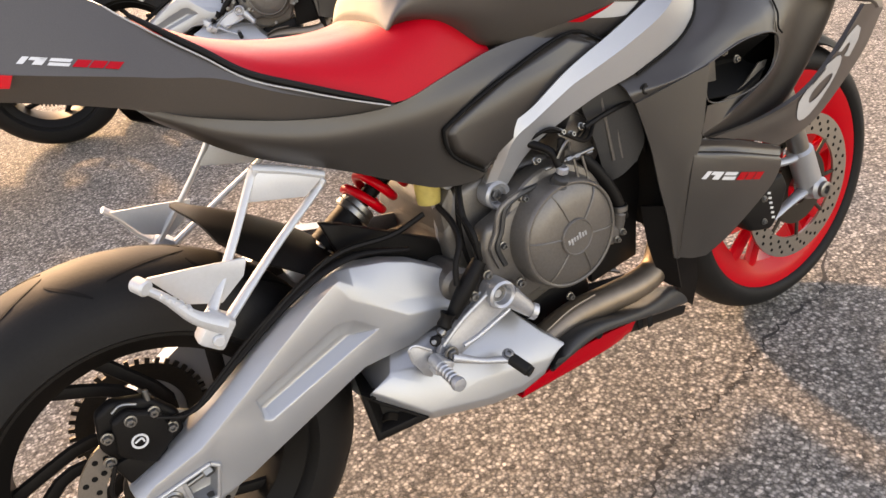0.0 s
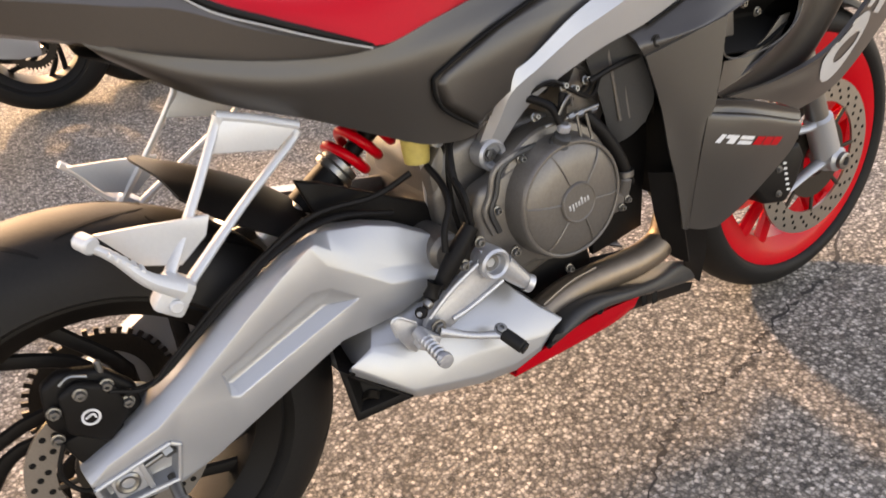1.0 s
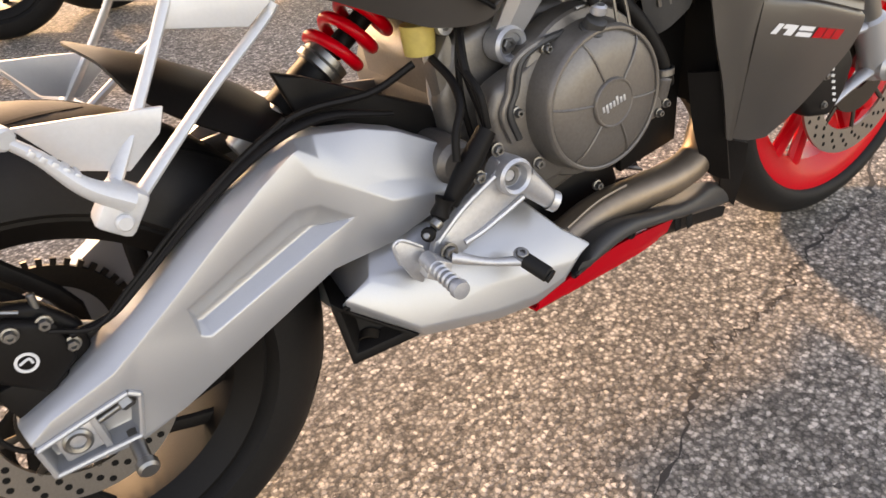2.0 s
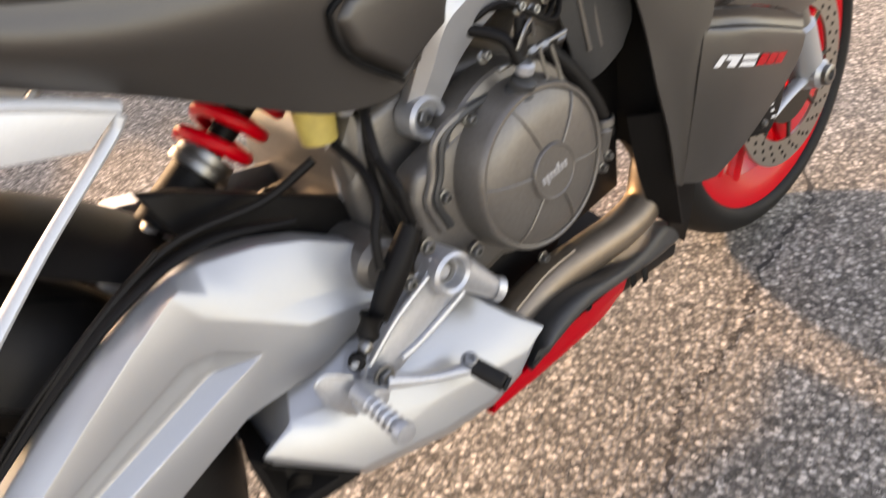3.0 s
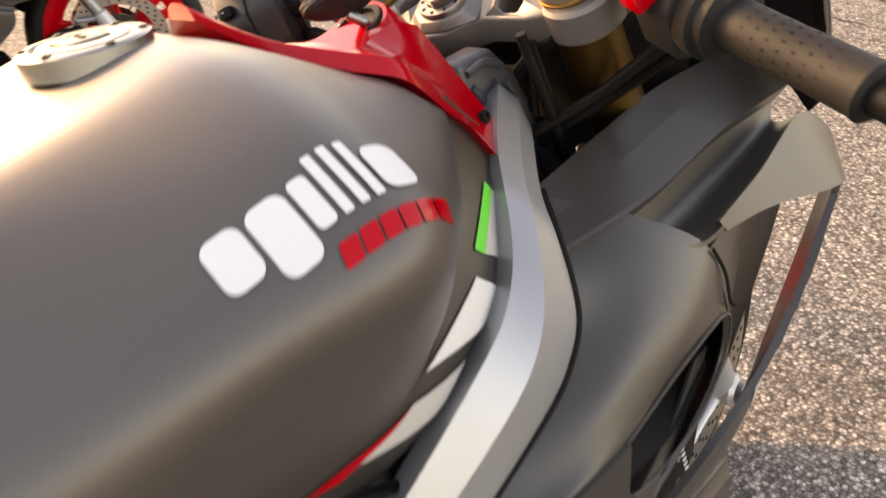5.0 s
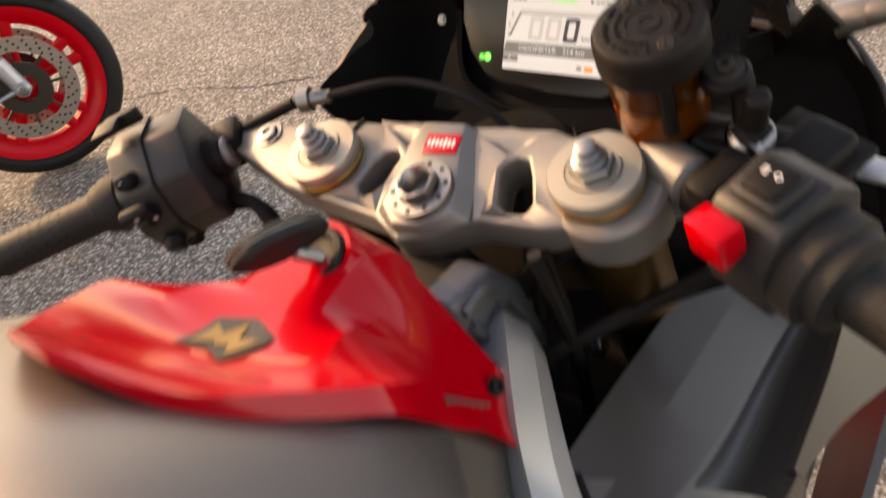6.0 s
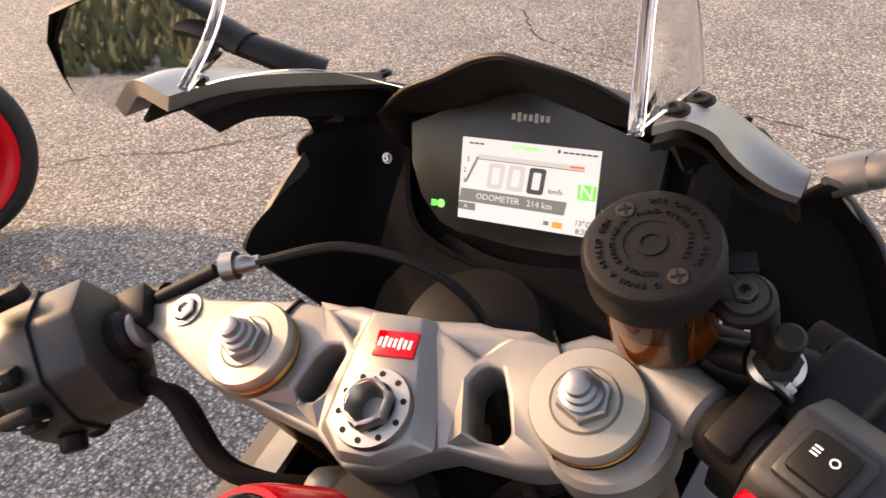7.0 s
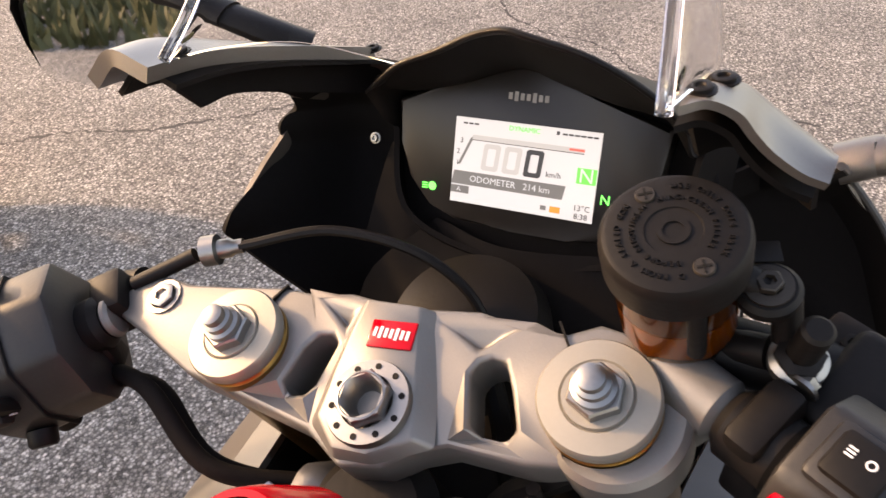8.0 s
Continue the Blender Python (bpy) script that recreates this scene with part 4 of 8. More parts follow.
# ---- tank, seat and tail
TANK_SECTIONS = [
    (0.462, [(0, 0.853), (-0.04, 0.851), (-0.065, 0.847), (-0.085, 0.842), (-0.095, 0.837), (-0.092, 0.831), (-0.080, 0.826)]),
    (0.482, [(0, 0.905), (-0.045, 0.901), (-0.072, 0.892), (-0.094, 0.876), (-0.108, 0.864), (-0.104, 0.850), (-0.085, 0.838)]),
    (0.53, [(0, 0.955), (-0.05, 0.951), (-0.082, 0.943), (-0.112, 0.922), (-0.130, 0.889), (-0.123, 0.847), (-0.090, 0.828)]),
    (0.61, [(0, 0.985), (-0.040, 0.986), (-0.076, 0.983), (-0.126, 0.942), (-0.157, 0.902), (-0.149, 0.840), (-0.118, 0.784)]),
    (0.72, [(0, 1.000), (-0.042, 1.001), (-0.082, 0.998), (-0.144, 0.962), (-0.186, 0.922), (-0.174, 0.868), (-0.142, 0.792)]),
    (0.80, [(0, 1.012), (-0.050, 1.012), (-0.098, 1.003), (-0.160, 0.973), (-0.207, 0.930), (-0.194, 0.875), (-0.162, 0.812)]),
    (0.855, [(0, 0.992), (-0.048, 0.991), (-0.092, 0.984), (-0.142, 0.960), (-0.180, 0.928), (-0.175, 0.885), (-0.152, 0.842)]),
    (0.905, [(0, 0.945), (-0.045, 0.948), (-0.072, 0.957), (-0.102, 0.953), (-0.136, 0.930), (-0.136, 0.905), (-0.124, 0.885)]),
    (0.945, [(0, 0.925), (-0.035, 0.925), (-0.060, 0.926), (-0.080, 0.926), (-0.095, 0.922), (-0.098, 0.919), (-0.096, 0.915)]),
    (0.985, [(0, 0.915), (-0.030, 0.912), (-0.045, 0.908), (-0.058, 0.903), (-0.068, 0.898), (-0.073, 0.893), (-0.075, 0.888)])]
tank = part("fuel_tank", body(TANK_SECTIONS, 56, 36), GREY, bike, "dark grey satin fuel tank", 60)
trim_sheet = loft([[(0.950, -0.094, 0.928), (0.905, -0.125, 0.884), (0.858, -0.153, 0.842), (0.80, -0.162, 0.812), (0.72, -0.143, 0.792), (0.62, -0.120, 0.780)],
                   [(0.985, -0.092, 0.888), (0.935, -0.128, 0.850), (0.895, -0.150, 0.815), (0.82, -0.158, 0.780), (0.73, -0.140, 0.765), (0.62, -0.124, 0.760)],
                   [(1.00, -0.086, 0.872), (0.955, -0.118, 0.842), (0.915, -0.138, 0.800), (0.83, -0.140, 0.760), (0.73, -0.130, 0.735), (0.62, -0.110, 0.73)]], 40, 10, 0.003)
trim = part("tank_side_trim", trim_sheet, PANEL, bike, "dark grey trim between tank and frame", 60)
mirror_copy(trim)
SEAT_SECTIONS = [
    (0.168, [(0, 0.908), (-0.04, 0.908), (-0.085, 0.906), (-0.108, 0.900)]),
    (0.25, [(0, 0.867), (-0.06, 0.866), (-0.105, 0.856), (-0.128, 0.838)]),
    (0.335, [(0, 0.847), (-0.080, 0.842), (-0.125, 0.822), (-0.143, 0.790)]),
    (0.42, [(0, 0.841), (-0.085, 0.834), (-0.132, 0.806), (-0.154, 0.756)]),
    (0.48, [(0, 0.850), (-0.075, 0.845), (-0.122, 0.822), (-0.148, 0.757)]),
    (0.535, [(0, 0.858), (-0.075, 0.850), (-0.118, 0.826), (-0.139, 0.757)]),
    (0.608, [(0, 0.850), (-0.05, 0.830), (-0.100, 0.792), (-0.118, 0.774)])]
seat = part("seat", body(SEAT_SECTIONS, 36, 16), RED_SEAT, bike, "red vinyl rider seat", 60)
TAIL_SECTIONS = [
    (-0.24, [(0, 1.060), (-0.03, 1.055), (-0.055, 0.955), (-0.048, 0.935), (0, 0.930)]),
    (-0.10, [(0, 1.040), (-0.058, 1.030), (-0.098, 0.920), (-0.084, 0.890), (0, 0.88)]),
    (0.03, [(0, 0.998), (-0.072, 0.990), (-0.115, 0.885), (-0.097, 0.852), (0, 0.84)]),
    (0.12, [(0, 0.948), (-0.078, 0.942), (-0.123, 0.862), (-0.106, 0.822), (0, 0.81)]),
    (0.165, [(0, 0.895), (-0.102, 0.900), (-0.130, 0.850), (-0.112, 0.799), (0, 0.79)]),
    (0.22, [(0, 0.85), (-0.128, 0.855), (-0.139, 0.836), (-0.120, 0.776), (0, 0.77)]),
    (0.30, [(0, 0.81), (-0.148, 0.804), (-0.152, 0.797), (-0.138, 0.758), (0, 0.75)]),
    (0.44, [(0, 0.76), (-0.152, 0.748), (-0.157, 0.744), (-0.150, 0.733), (0, 0.71)])]
tail = part("tail_cowl", body(TAIL_SECTIONS, 44, 26, facets=True), GREY, bike, "dark grey satin tail cowl", 20)
part("edge_line", tube([(0.128, -0.080, 0.936), (0.143, -0.089, 0.921), (0.181, -0.114, 0.887), (0.21, -0.127, 0.863), (0.251, -0.1415, 0.828), (0.305, -0.1535, 0.802), (0.36, -0.157, 0.777), (0.417, -0.160, 0.754)], 0.0011, 40, 6), PALE, tail, "thin pale edge line")
part("seat_piping", tube([(0.150, -0.088, 0.922), (0.183, -0.110, 0.893), (0.212, -0.123, 0.869), (0.252, -0.137, 0.835), (0.306, -0.149, 0.808), (0.36, -0.153, 0.783), (0.405, -0.154, 0.763), (0.440, -0.149, 0.748)], [0.003, 0.0045, 0.0048, 0.0048, 0.0046, 0.0042, 0.003, 0.0006], 44, 8), BLACK, seat)
part("rear_seat_pad", loft([[(-0.10, -0.05, 1.042), (0.03, -0.060, 1.000), (0.11, -0.070, 0.962)], [(-0.10, 0, 1.050), (0.03, 0, 1.008), (0.12, 0, 0.964)], [(-0.10, 0.05, 1.042), (0.03, 0.060, 1.000), (0.11, 0.070, 0.962)]], 16, 10, 0.012), BLACK, bike, "black rear seat pad")
part("tail_light", loft([[(0.017, -0.1190, 0.889), (-0.05, -0.112, 0.910), (-0.14, -0.092, 0.935)], [(0.010, -0.1180, 0.877), (-0.05, -0.108, 0.892), (-0.14, -0.085, 0.915)]], 10, 4, 0.004), TAIL_RED, bike, "red tail light lens")
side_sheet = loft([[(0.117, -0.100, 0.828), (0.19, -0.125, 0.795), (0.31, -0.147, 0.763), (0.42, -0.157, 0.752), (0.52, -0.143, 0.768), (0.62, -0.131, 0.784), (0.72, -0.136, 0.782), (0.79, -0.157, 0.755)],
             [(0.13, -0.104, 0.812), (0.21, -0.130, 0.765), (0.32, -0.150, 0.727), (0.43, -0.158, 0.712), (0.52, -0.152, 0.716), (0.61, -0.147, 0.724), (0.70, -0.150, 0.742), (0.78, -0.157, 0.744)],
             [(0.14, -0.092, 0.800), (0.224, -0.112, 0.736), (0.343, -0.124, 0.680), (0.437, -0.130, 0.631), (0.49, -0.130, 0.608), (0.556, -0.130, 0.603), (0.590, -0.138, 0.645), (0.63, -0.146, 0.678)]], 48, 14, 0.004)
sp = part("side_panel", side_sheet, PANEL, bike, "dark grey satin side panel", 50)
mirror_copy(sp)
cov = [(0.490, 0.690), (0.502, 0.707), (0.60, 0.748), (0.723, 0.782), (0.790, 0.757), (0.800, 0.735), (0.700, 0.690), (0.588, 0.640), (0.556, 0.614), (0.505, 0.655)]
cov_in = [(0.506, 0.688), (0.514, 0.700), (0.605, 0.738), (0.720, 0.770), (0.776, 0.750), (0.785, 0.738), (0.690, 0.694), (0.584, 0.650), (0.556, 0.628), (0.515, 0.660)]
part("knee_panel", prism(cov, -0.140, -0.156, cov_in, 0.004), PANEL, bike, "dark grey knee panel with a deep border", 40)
groove = tube([(0.790, -0.158, 0.752), (0.722, -0.152, 0.779), (0.60, -0.153, 0.744), (0.506, -0.154, 0.706), (0.492, -0.152, 0.690), (0.504, -0.148, 0.655), (0.552, -0.144, 0.617)], 0.0045, 40, 8, 0.6)
part("panel_groove", groove, DEEP, bike, "dark groove round the knee panel")
part("undertray", prism([(0.11, 0.81), (0.44, 0.72), (0.57, 0.66), (0.53, 0.655), (0.40, 0.70), (0.23, 0.745)], -0.092, 0.092, bevel=0.01), BLACK, bike)


# ---- passenger foot rests
def footrest_hanger():
    h = new("passenger_footrest")
    h.parent = bike
    y0 = -0.118
    top, tr = (0.232, y0, 0.716), (0.316, y0, 0.680)
    part("hanger", join(tube([(0.118, -0.165, 0.565), (0.178, -0.138, 0.640), (0.222, y0, 0.700), (0.232, y0, 0.716)], [0.0095, 0.0075, 0.0075, 0.009], 16, 10, 0.6),
                        tube([(0.140, -0.165, 0.555), (0.225, -0.138, 0.612), (0.302, y0, 0.660), (0.318, y0, 0.676)], [0.0095, 0.0075, 0.0075, 0.009], 16, 10, 0.6), tube([(0.229, y0, 0.717), (0.275, y0, 0.700), (0.320, y0, 0.680)], 0.0075, 10, 10, 0.8)), HANGER, h, "silver cast hanger frame")
    part("web", prism([(0.230, 0.716), (0.316, 0.678), (0.288, 0.660), (0.208, 0.678)], -0.1235, -0.114, bevel=0.002), HANGER, h)
    peg = part("foot_peg", tube([(0.128, -0.180, 0.560), (0.100, -0.186, 0.585), (0.078, -0.184, 0.618), (0.058, -0.180, 0.640)], [0.018, 0.012, 0.0085, 0.0075], 20, 12, 0.7), HANGER, h, "ribbed silver foot peg")
    part("peg_tip", rod((0.062, -0.190, 0.640), (0.052, -0.172, 0.645), 0.010, 14), HANGER, peg)
    for k in range(5):
        t = k / 5
        part("tooth", box((0.006, 0.02, 0.006), pose(0.098 - 0.03 * t, -0.184, 0.597 + 0.035 * t, 0, 50, 0), 0.0012), HANGER, peg)
    part("pivot", box((0.036, 0.034, 0.044), pose(0.120, -0.172, 0.553, 0, 40, 0), 0.007), HANGER, h)
    part("clevis", rod((0.118, -0.195, 0.545), (0.118, -0.15, 0.545), 0.008, 14), HANGER, h)
    part("guard", prism([(0.066, 0.640), (0.12, 0.632), (0.185, 0.622), (0.175, 0.600), (0.14, 0.575), (0.10, 0.590)], -0.158, -0.153, bevel=0.0015), HANGER, h, "flat silver guard plate")
    return h


fr = footrest_hanger()
fl = new("passenger_footrest")
fl.parent = bike
for o in list(fr.children):
    c = mirror_copy(o)
    c.parent = fl


# ---- rear shock and mudguard
def shock():
    s = new("rear_shock")
    s.parent = bike
    a, b = Vector((0.325, -0.005, 0.530)), Vector((0.500, -0.005, 0.640))
    d = (b - a).normalized()
    part("damper_body", rod(a, a + d * 0.078, 0.0245, 28), BLACK, s)
    part("adjuster_ring", lathe([(0.024, 0), (0.031, 0.002), (0.031, 0.010), (0.027, 0.012), (0.029, 0.014), (0.029, 0.022), (0.024, 0.024)], axis(a + d * 0.070, d), 28), STEEL, s, "bright steel adjuster ring")
    part("shaft", rod(a + d * 0.09, b, 0.013, 16), BLACK, s)
    u = d.cross(Vector((0, 1, 0))).normalized()
    w = d.cross(u)
    n = 110
    pts = []
    for i in range(n):
        t = i / (n - 1)
        ang = 2 * math.pi * 4.0 * t - 0.6
        pts.append(a + d * (0.094 + 0.112 * t) + (u * math.cos(ang) + w * math.sin(ang)) * 0.032)
    part("spring", tube(pts, 0.0074, n, 10), RED_RIM, s, "red coil spring")
    part("lower_eye", join(rod(a + Vector((-0.005, -0.035, -0.008)), a + Vector((-0.005, 0.035, -0.008)), 0.016, 20), box((0.07, 0.03, 0.025), pose(0.292, -0.02, 0.528, 0, -25, 0), 0.006)), CAST, s)
    return s


shock()
hug = loft([[(0.168, -0.088, 0.628), (0.205, -0.094, 0.590), (0.265, -0.096, 0.545), (0.335, -0.092, 0.490)], [(0.155, -0.055, 0.652), (0.215, -0.055, 0.615), (0.280, -0.055, 0.568), (0.350, -0.055, 0.505)], [(0.135, 0.0, 0.668), (0.215, 0, 0.630), (0.290, 0, 0.580), (0.360, 0, 0.51)], [(0.155, 0.055, 0.652), (0.215, 0.055, 0.615), (0.280, 0.055, 0.568), (0.350, 0.055, 0.505)], [(0.168, 0.088, 0.628), (0.205, 0.094, 0.590), (0.265, 0.096, 0.545), (0.335, 0.092, 0.490)]], 22, 20, 0.003)
part("rear_mudguard", hug, BLACK, bike, "black plastic rear mudguard")


# ---- calipers
def caliper(parent, m, mat, side=-1):
    c = new("brake_caliper")
    c.parent = parent
    part("caliper_body", box((0.098, 0.034, 0.060), m @ pose(0, 0.012, 0), 0.010, 3), mat, c, "black cast caliper body")
    part("outer_half", box((0.088, 0.030, 0.050), m @ pose(0.0, -0.012, 0.0), 0.010, 3), mat, c)
    part("bridge", box((0.040, 0.030, 0.066), m @ pose(0, -0.008, 0), 0.010, 3), mat, c)
    for x in (-0.041, 0.041):
        part("bolt", bolt(m @ Vector((x, -0.026, 0.016)), (m.to_3x3() @ Vector((0, -1, 0))), 0.0065, 0.008), STEEL, c)
    for x, z in ((-0.016, -0.022), (0.030, -0.020), (0.004, 0.026)):
        part("bolt", bolt(m @ Vector((x, -0.024, z)), (m.to_3x3() @ Vector((0, -1, 0))), 0.0048, 0.006), STEEL, c)
    part("bleed_screw", join(rod(m @ Vector((0.02, 0, 0.025)), m @ Vector((0.02, 0, 0.046)), 0.004)), STEEL, c)
    part("pad_pin", rod(m @ Vector((-0.03, -0.01, 0.028)), m @ Vector((0.03, -0.01, 0.028)), 0.003), STEEL, c)
    return c


rear_caliper = new("brake_caliper")
rear_caliper.parent = bike
part("caliper_body", prism([(-0.047, 0.467), (-0.025, 0.478), (0.020, 0.464), (0.049, 0.425), (0.046, 0.374), (0.005, 0.341), (-0.032, 0.366), (-0.056, 0.418)], -0.088, -0.110, bevel=0.007, seg=3), BLACK, rear_caliper, "black cast caliper body", 30)
part("outer_half", prism([(-0.032, 0.457), (-0.010, 0.466), (0.029, 0.445), (0.034, 0.401), (-0.000, 0.373), (-0.038, 0.405)], -0.108, -0.124, bevel=0.006, seg=3), BLACK, rear_caliper, "", 30)
for u in ((0.034, -0.118, 0.416), (-0.042, -0.118, 0.438), (-0.050, -0.116, 0.402), (0.020, -0.118, 0.448), (-0.009, -0.126, 0.453)):
    part("bolt", bolt(u, (0, -1, 0), 0.0060, 0.009), STEEL, rear_caliper)
part("bleed_screw", rod((0.018, -0.105, 0.456), (0.019, -0.105, 0.475), 0.004), STEEL, rear_caliper)
part("pad_pin", tube([(-0.026, -0.112, 0.465), (-0.013, -0.114, 0.472), (0.004, -0.114, 0.465)], 0.0022, 12, 6), STEEL, rear_caliper)
part("emblem", lathe([(0.0080, 0), (0.0108, 0), (0.0108, 0.0012), (0.0080, 0.0012)], axis((-0.008, -0.124, 0.418), (0, -1, 0)), 24, closed=True), WHITE, rear_caliper, "small white ring emblem")
part("emblem_stroke", tube([(-0.014, -0.126, 0.419), (-0.005, -0.126, 0.422), (-0.003, -0.126, 0.416)], 0.0013, 10, 6), WHITE, rear_caliper)
part("caliper_hanger", prism([(-0.05, 0.395), (-0.03, 0.33), (0.03, 0.31), (0.04, 0.37), (0.0, 0.40)], -0.118, -0.104, bevel=0.004), BLACK, bike)
part("sensor_wire", tube([(-0.045, -0.125, 0.40), (-0.062, -0.125, 0.36), (-0.045, -0.125, 0.325), (-0.015, -0.12, 0.33)], 0.003, 20, 8), BLACK, bike)


# ---- rider footrest bracket
def rider_bracket():
    r = new("rider_footrest")
    r.parent = bike
    out = [(0.512, 0.458), (0.542, 0.439), (0.542, 0.402), (0.477, 0.377), (0.447, 0.367), (0.429, 0.357), (0.408, 0.377), (0.415, 0.392), (0.449, 0.414), (0.501, 0.441)]
    part("arm", prism(out, -0.180, -0.168, bevel=0.003), CAST, r, "silver cast arm")
    part("arm_rib", tube([(0.539, -0.182, 0.402), (0.481, -0.182, 0.382), (0.451, -0.182, 0.376)], 0.0036, 16, 8), CAST, r)
    part("arm_rib", tube([(0.502, -0.182, 0.443), (0.455, -0.182, 0.420), (0.416, -0.182, 0.392)], 0.0036, 16, 8), CAST, r)
    part("boss", lathe([(0.0215, -0.02), (0.023, 0.0), (0.023, 0.014), (0.0195, 0.017), (0.0160, 0.014), (0.0150, -0.004), (0, -0.004)], axis((0.525, -0.178, 0.436), (0, -1, 0)), 36), CAST, r)
    part("boss_bolt", lathe([(0.012, 0), (0.012, 0.006), (0.0075, 0.006), (0.006, 0.002), (0, 0.002)], axis((0.524, -0.176, 0.435), (0, -1, 0)), 20), STEEL, r)
    part("outrigger", join(tube([(0.543, -0.176, 0.423), (0.578, -0.182, 0.382)], [0.018, 0.0115], 8, 16), lathe([(0.0135, 0), (0.0135, 0.010), (0.008, 0.010), (0.008, 0.003), (0, 0.003)], axis((0.576, -0.182, 0.384), (0.75, -0.25, -0.55)), 20)), CAST, r)
    part("heel_guard", prism([(0.358, 0.414), (0.368, 0.418), (0.392, 0.400), (0.399, 0.377), (0.385, 0.355), (0.375, 0.364), (0.362, 0.390)], -0.191, -0.186, bevel=0.0015), CAST, r)
    part("guard_rim", tube([(0.361, -0.192, 0.391), (0.357, -0.192, 0.415), (0.368, -0.192, 0.419), (0.391, -0.192, 0.401)], 0.0020, 16, 6), CAST, r)
    part("peg_mount", box((0.030, 0.03, 0.026), pose(0.400, -0.194, 0.372, 0, 35, 0), 0.005), CAST, r)
    peg = part("foot_peg", tube([(0.390, -0.198, 0.389), (0.390, -0.235, 0.384), (0.389, -0.272, 0.380)], [0.0100, 0.0082, 0.0082], 16, 12), CAST, r, "knurled silver foot peg")
    p0, p1 = Vector((0.390, -0.210, 0.386)), Vector((0.389, -0.262, 0.383))
    for k in range(7):
        part("knurl", lathe([(0.0082, 0), (0.0100, 0.0018), (0.0082, 0.0036)], axis(p0.lerp(p1, k / 6), p1 - p0), 14), CAST, peg)
    part("peg_end", lathe([(0.0084, 0), (0.0110, 0.003), (0.0100, 0.010), (0, 0.012)], axis(p1, p1 - p0), 16), CAST, peg)
    part("brake_lever", tube([(0.420, -0.196, 0.377), (0.461, -0.206, 0.356), (0.502, -0.212, 0.341)], [0.0105, 0.0062, 0.0078], 14, 12, 0.75), CAST, r, "silver brake lever")
    part("lever_pivot", bolt((0.422, -0.192, 0.381), (0, -1, 0), 0.0085, 0.010), STEEL, r)
    part("lever_toe", join(rod((0.509, -0.214, 0.341), (0.519, -0.248, 0.329), 0.0098, 16), lathe([(0.0085, 0), (0.0085, 0.003), (0.004, 0.003), (0.004, 0.001), (0, 0.001)], axis((0.519, -0.248, 0.329), (0.35, -0.8, -0.4)), 14)), RUBBER, r, "black rubber toe piece")
    part("toe_screw", bolt((0.507, -0.212, 0.347), (0, -0.5, 0.85), 0.0075, 0.007), STEEL, r)
    part("master_cylinder", tube([(0.442, -0.176, 0.429), (0.469, -0.178, 0.462), (0.503, -0.176, 0.498)], [0.010, 0.0135, 0.0115], 14, 14), BLACK, r, "black master cylinder")
    part("push_rod", join(rod((0.405, -0.186, 0.408), (0.441, -0.178, 0.428), 0.005), rod((0.399, -0.196, 0.415), (0.407, -0.180, 0.404), 0.0085, 12), lathe([(0.006, 0), (0.0115, 0.008), (0.009, 0.02), (0.012, 0.028)], axis((0.420, -0.182, 0.417), (0.5, 0, 0.85)), 16)), BLACK, r)
    part("rod_clevis", join(rod((0.410, -0.190, 0.417), (0.419, -0.190, 0.422), 0.0075, 12), rod((0.395, -0.199, 0.416), (0.399, -0.190, 0.410), 0.004, 10)), STEEL, r)
    for p in ((0.509, -0.182, 0.474), (0.478, -0.186, 0.452), (0.568, -0.176, 0.434)):
        part("bolt", bolt(p, (0, -1, 0), 0.0062, 0.008), STEEL, r)
    part("brake_hose", tube([(0.507, -0.172, 0.497), (0.506, -0.165, 0.537), (0.507, -0.130, 0.563)], 0.0045, 18, 8), BLACK, r)
    part("feed_hose", tube([(0.458, -0.178, 0.476), (0.465, -0.172, 0.504), (0.483, -0.160, 0.530), (0.493, -0.130, 0.550), (0.492, -0.095, 0.568)], 0.0050, 24, 8), BLACK, r)
    return r


rider_bracket()
res = new("rear_brake_reservoir")
res.parent = bike
part("cup", lathe([(0, 0), (0.018, 0.001), (0.020, 0.02), (0.020, 0.035), (0, 0.036)], axis((0.486, -0.080, 0.572), (0.05, 0, 1)), 24), YELLOW, res, "yellowed plastic cup")
part("cup_mount", lathe([(0.009, 0), (0.011, 0.003), (0.011, 0.012), (0.006, 0.013), (0.005, 0.006), (0, 0.006)], axis((0.512, -0.088, 0.600), (0.1, -1, 0.1)), 18), CAST, res)
part("cup_stay", rod((0.498, -0.075, 0.50), (0.500, -0.075, 0.572), 0.008), CAST, res)


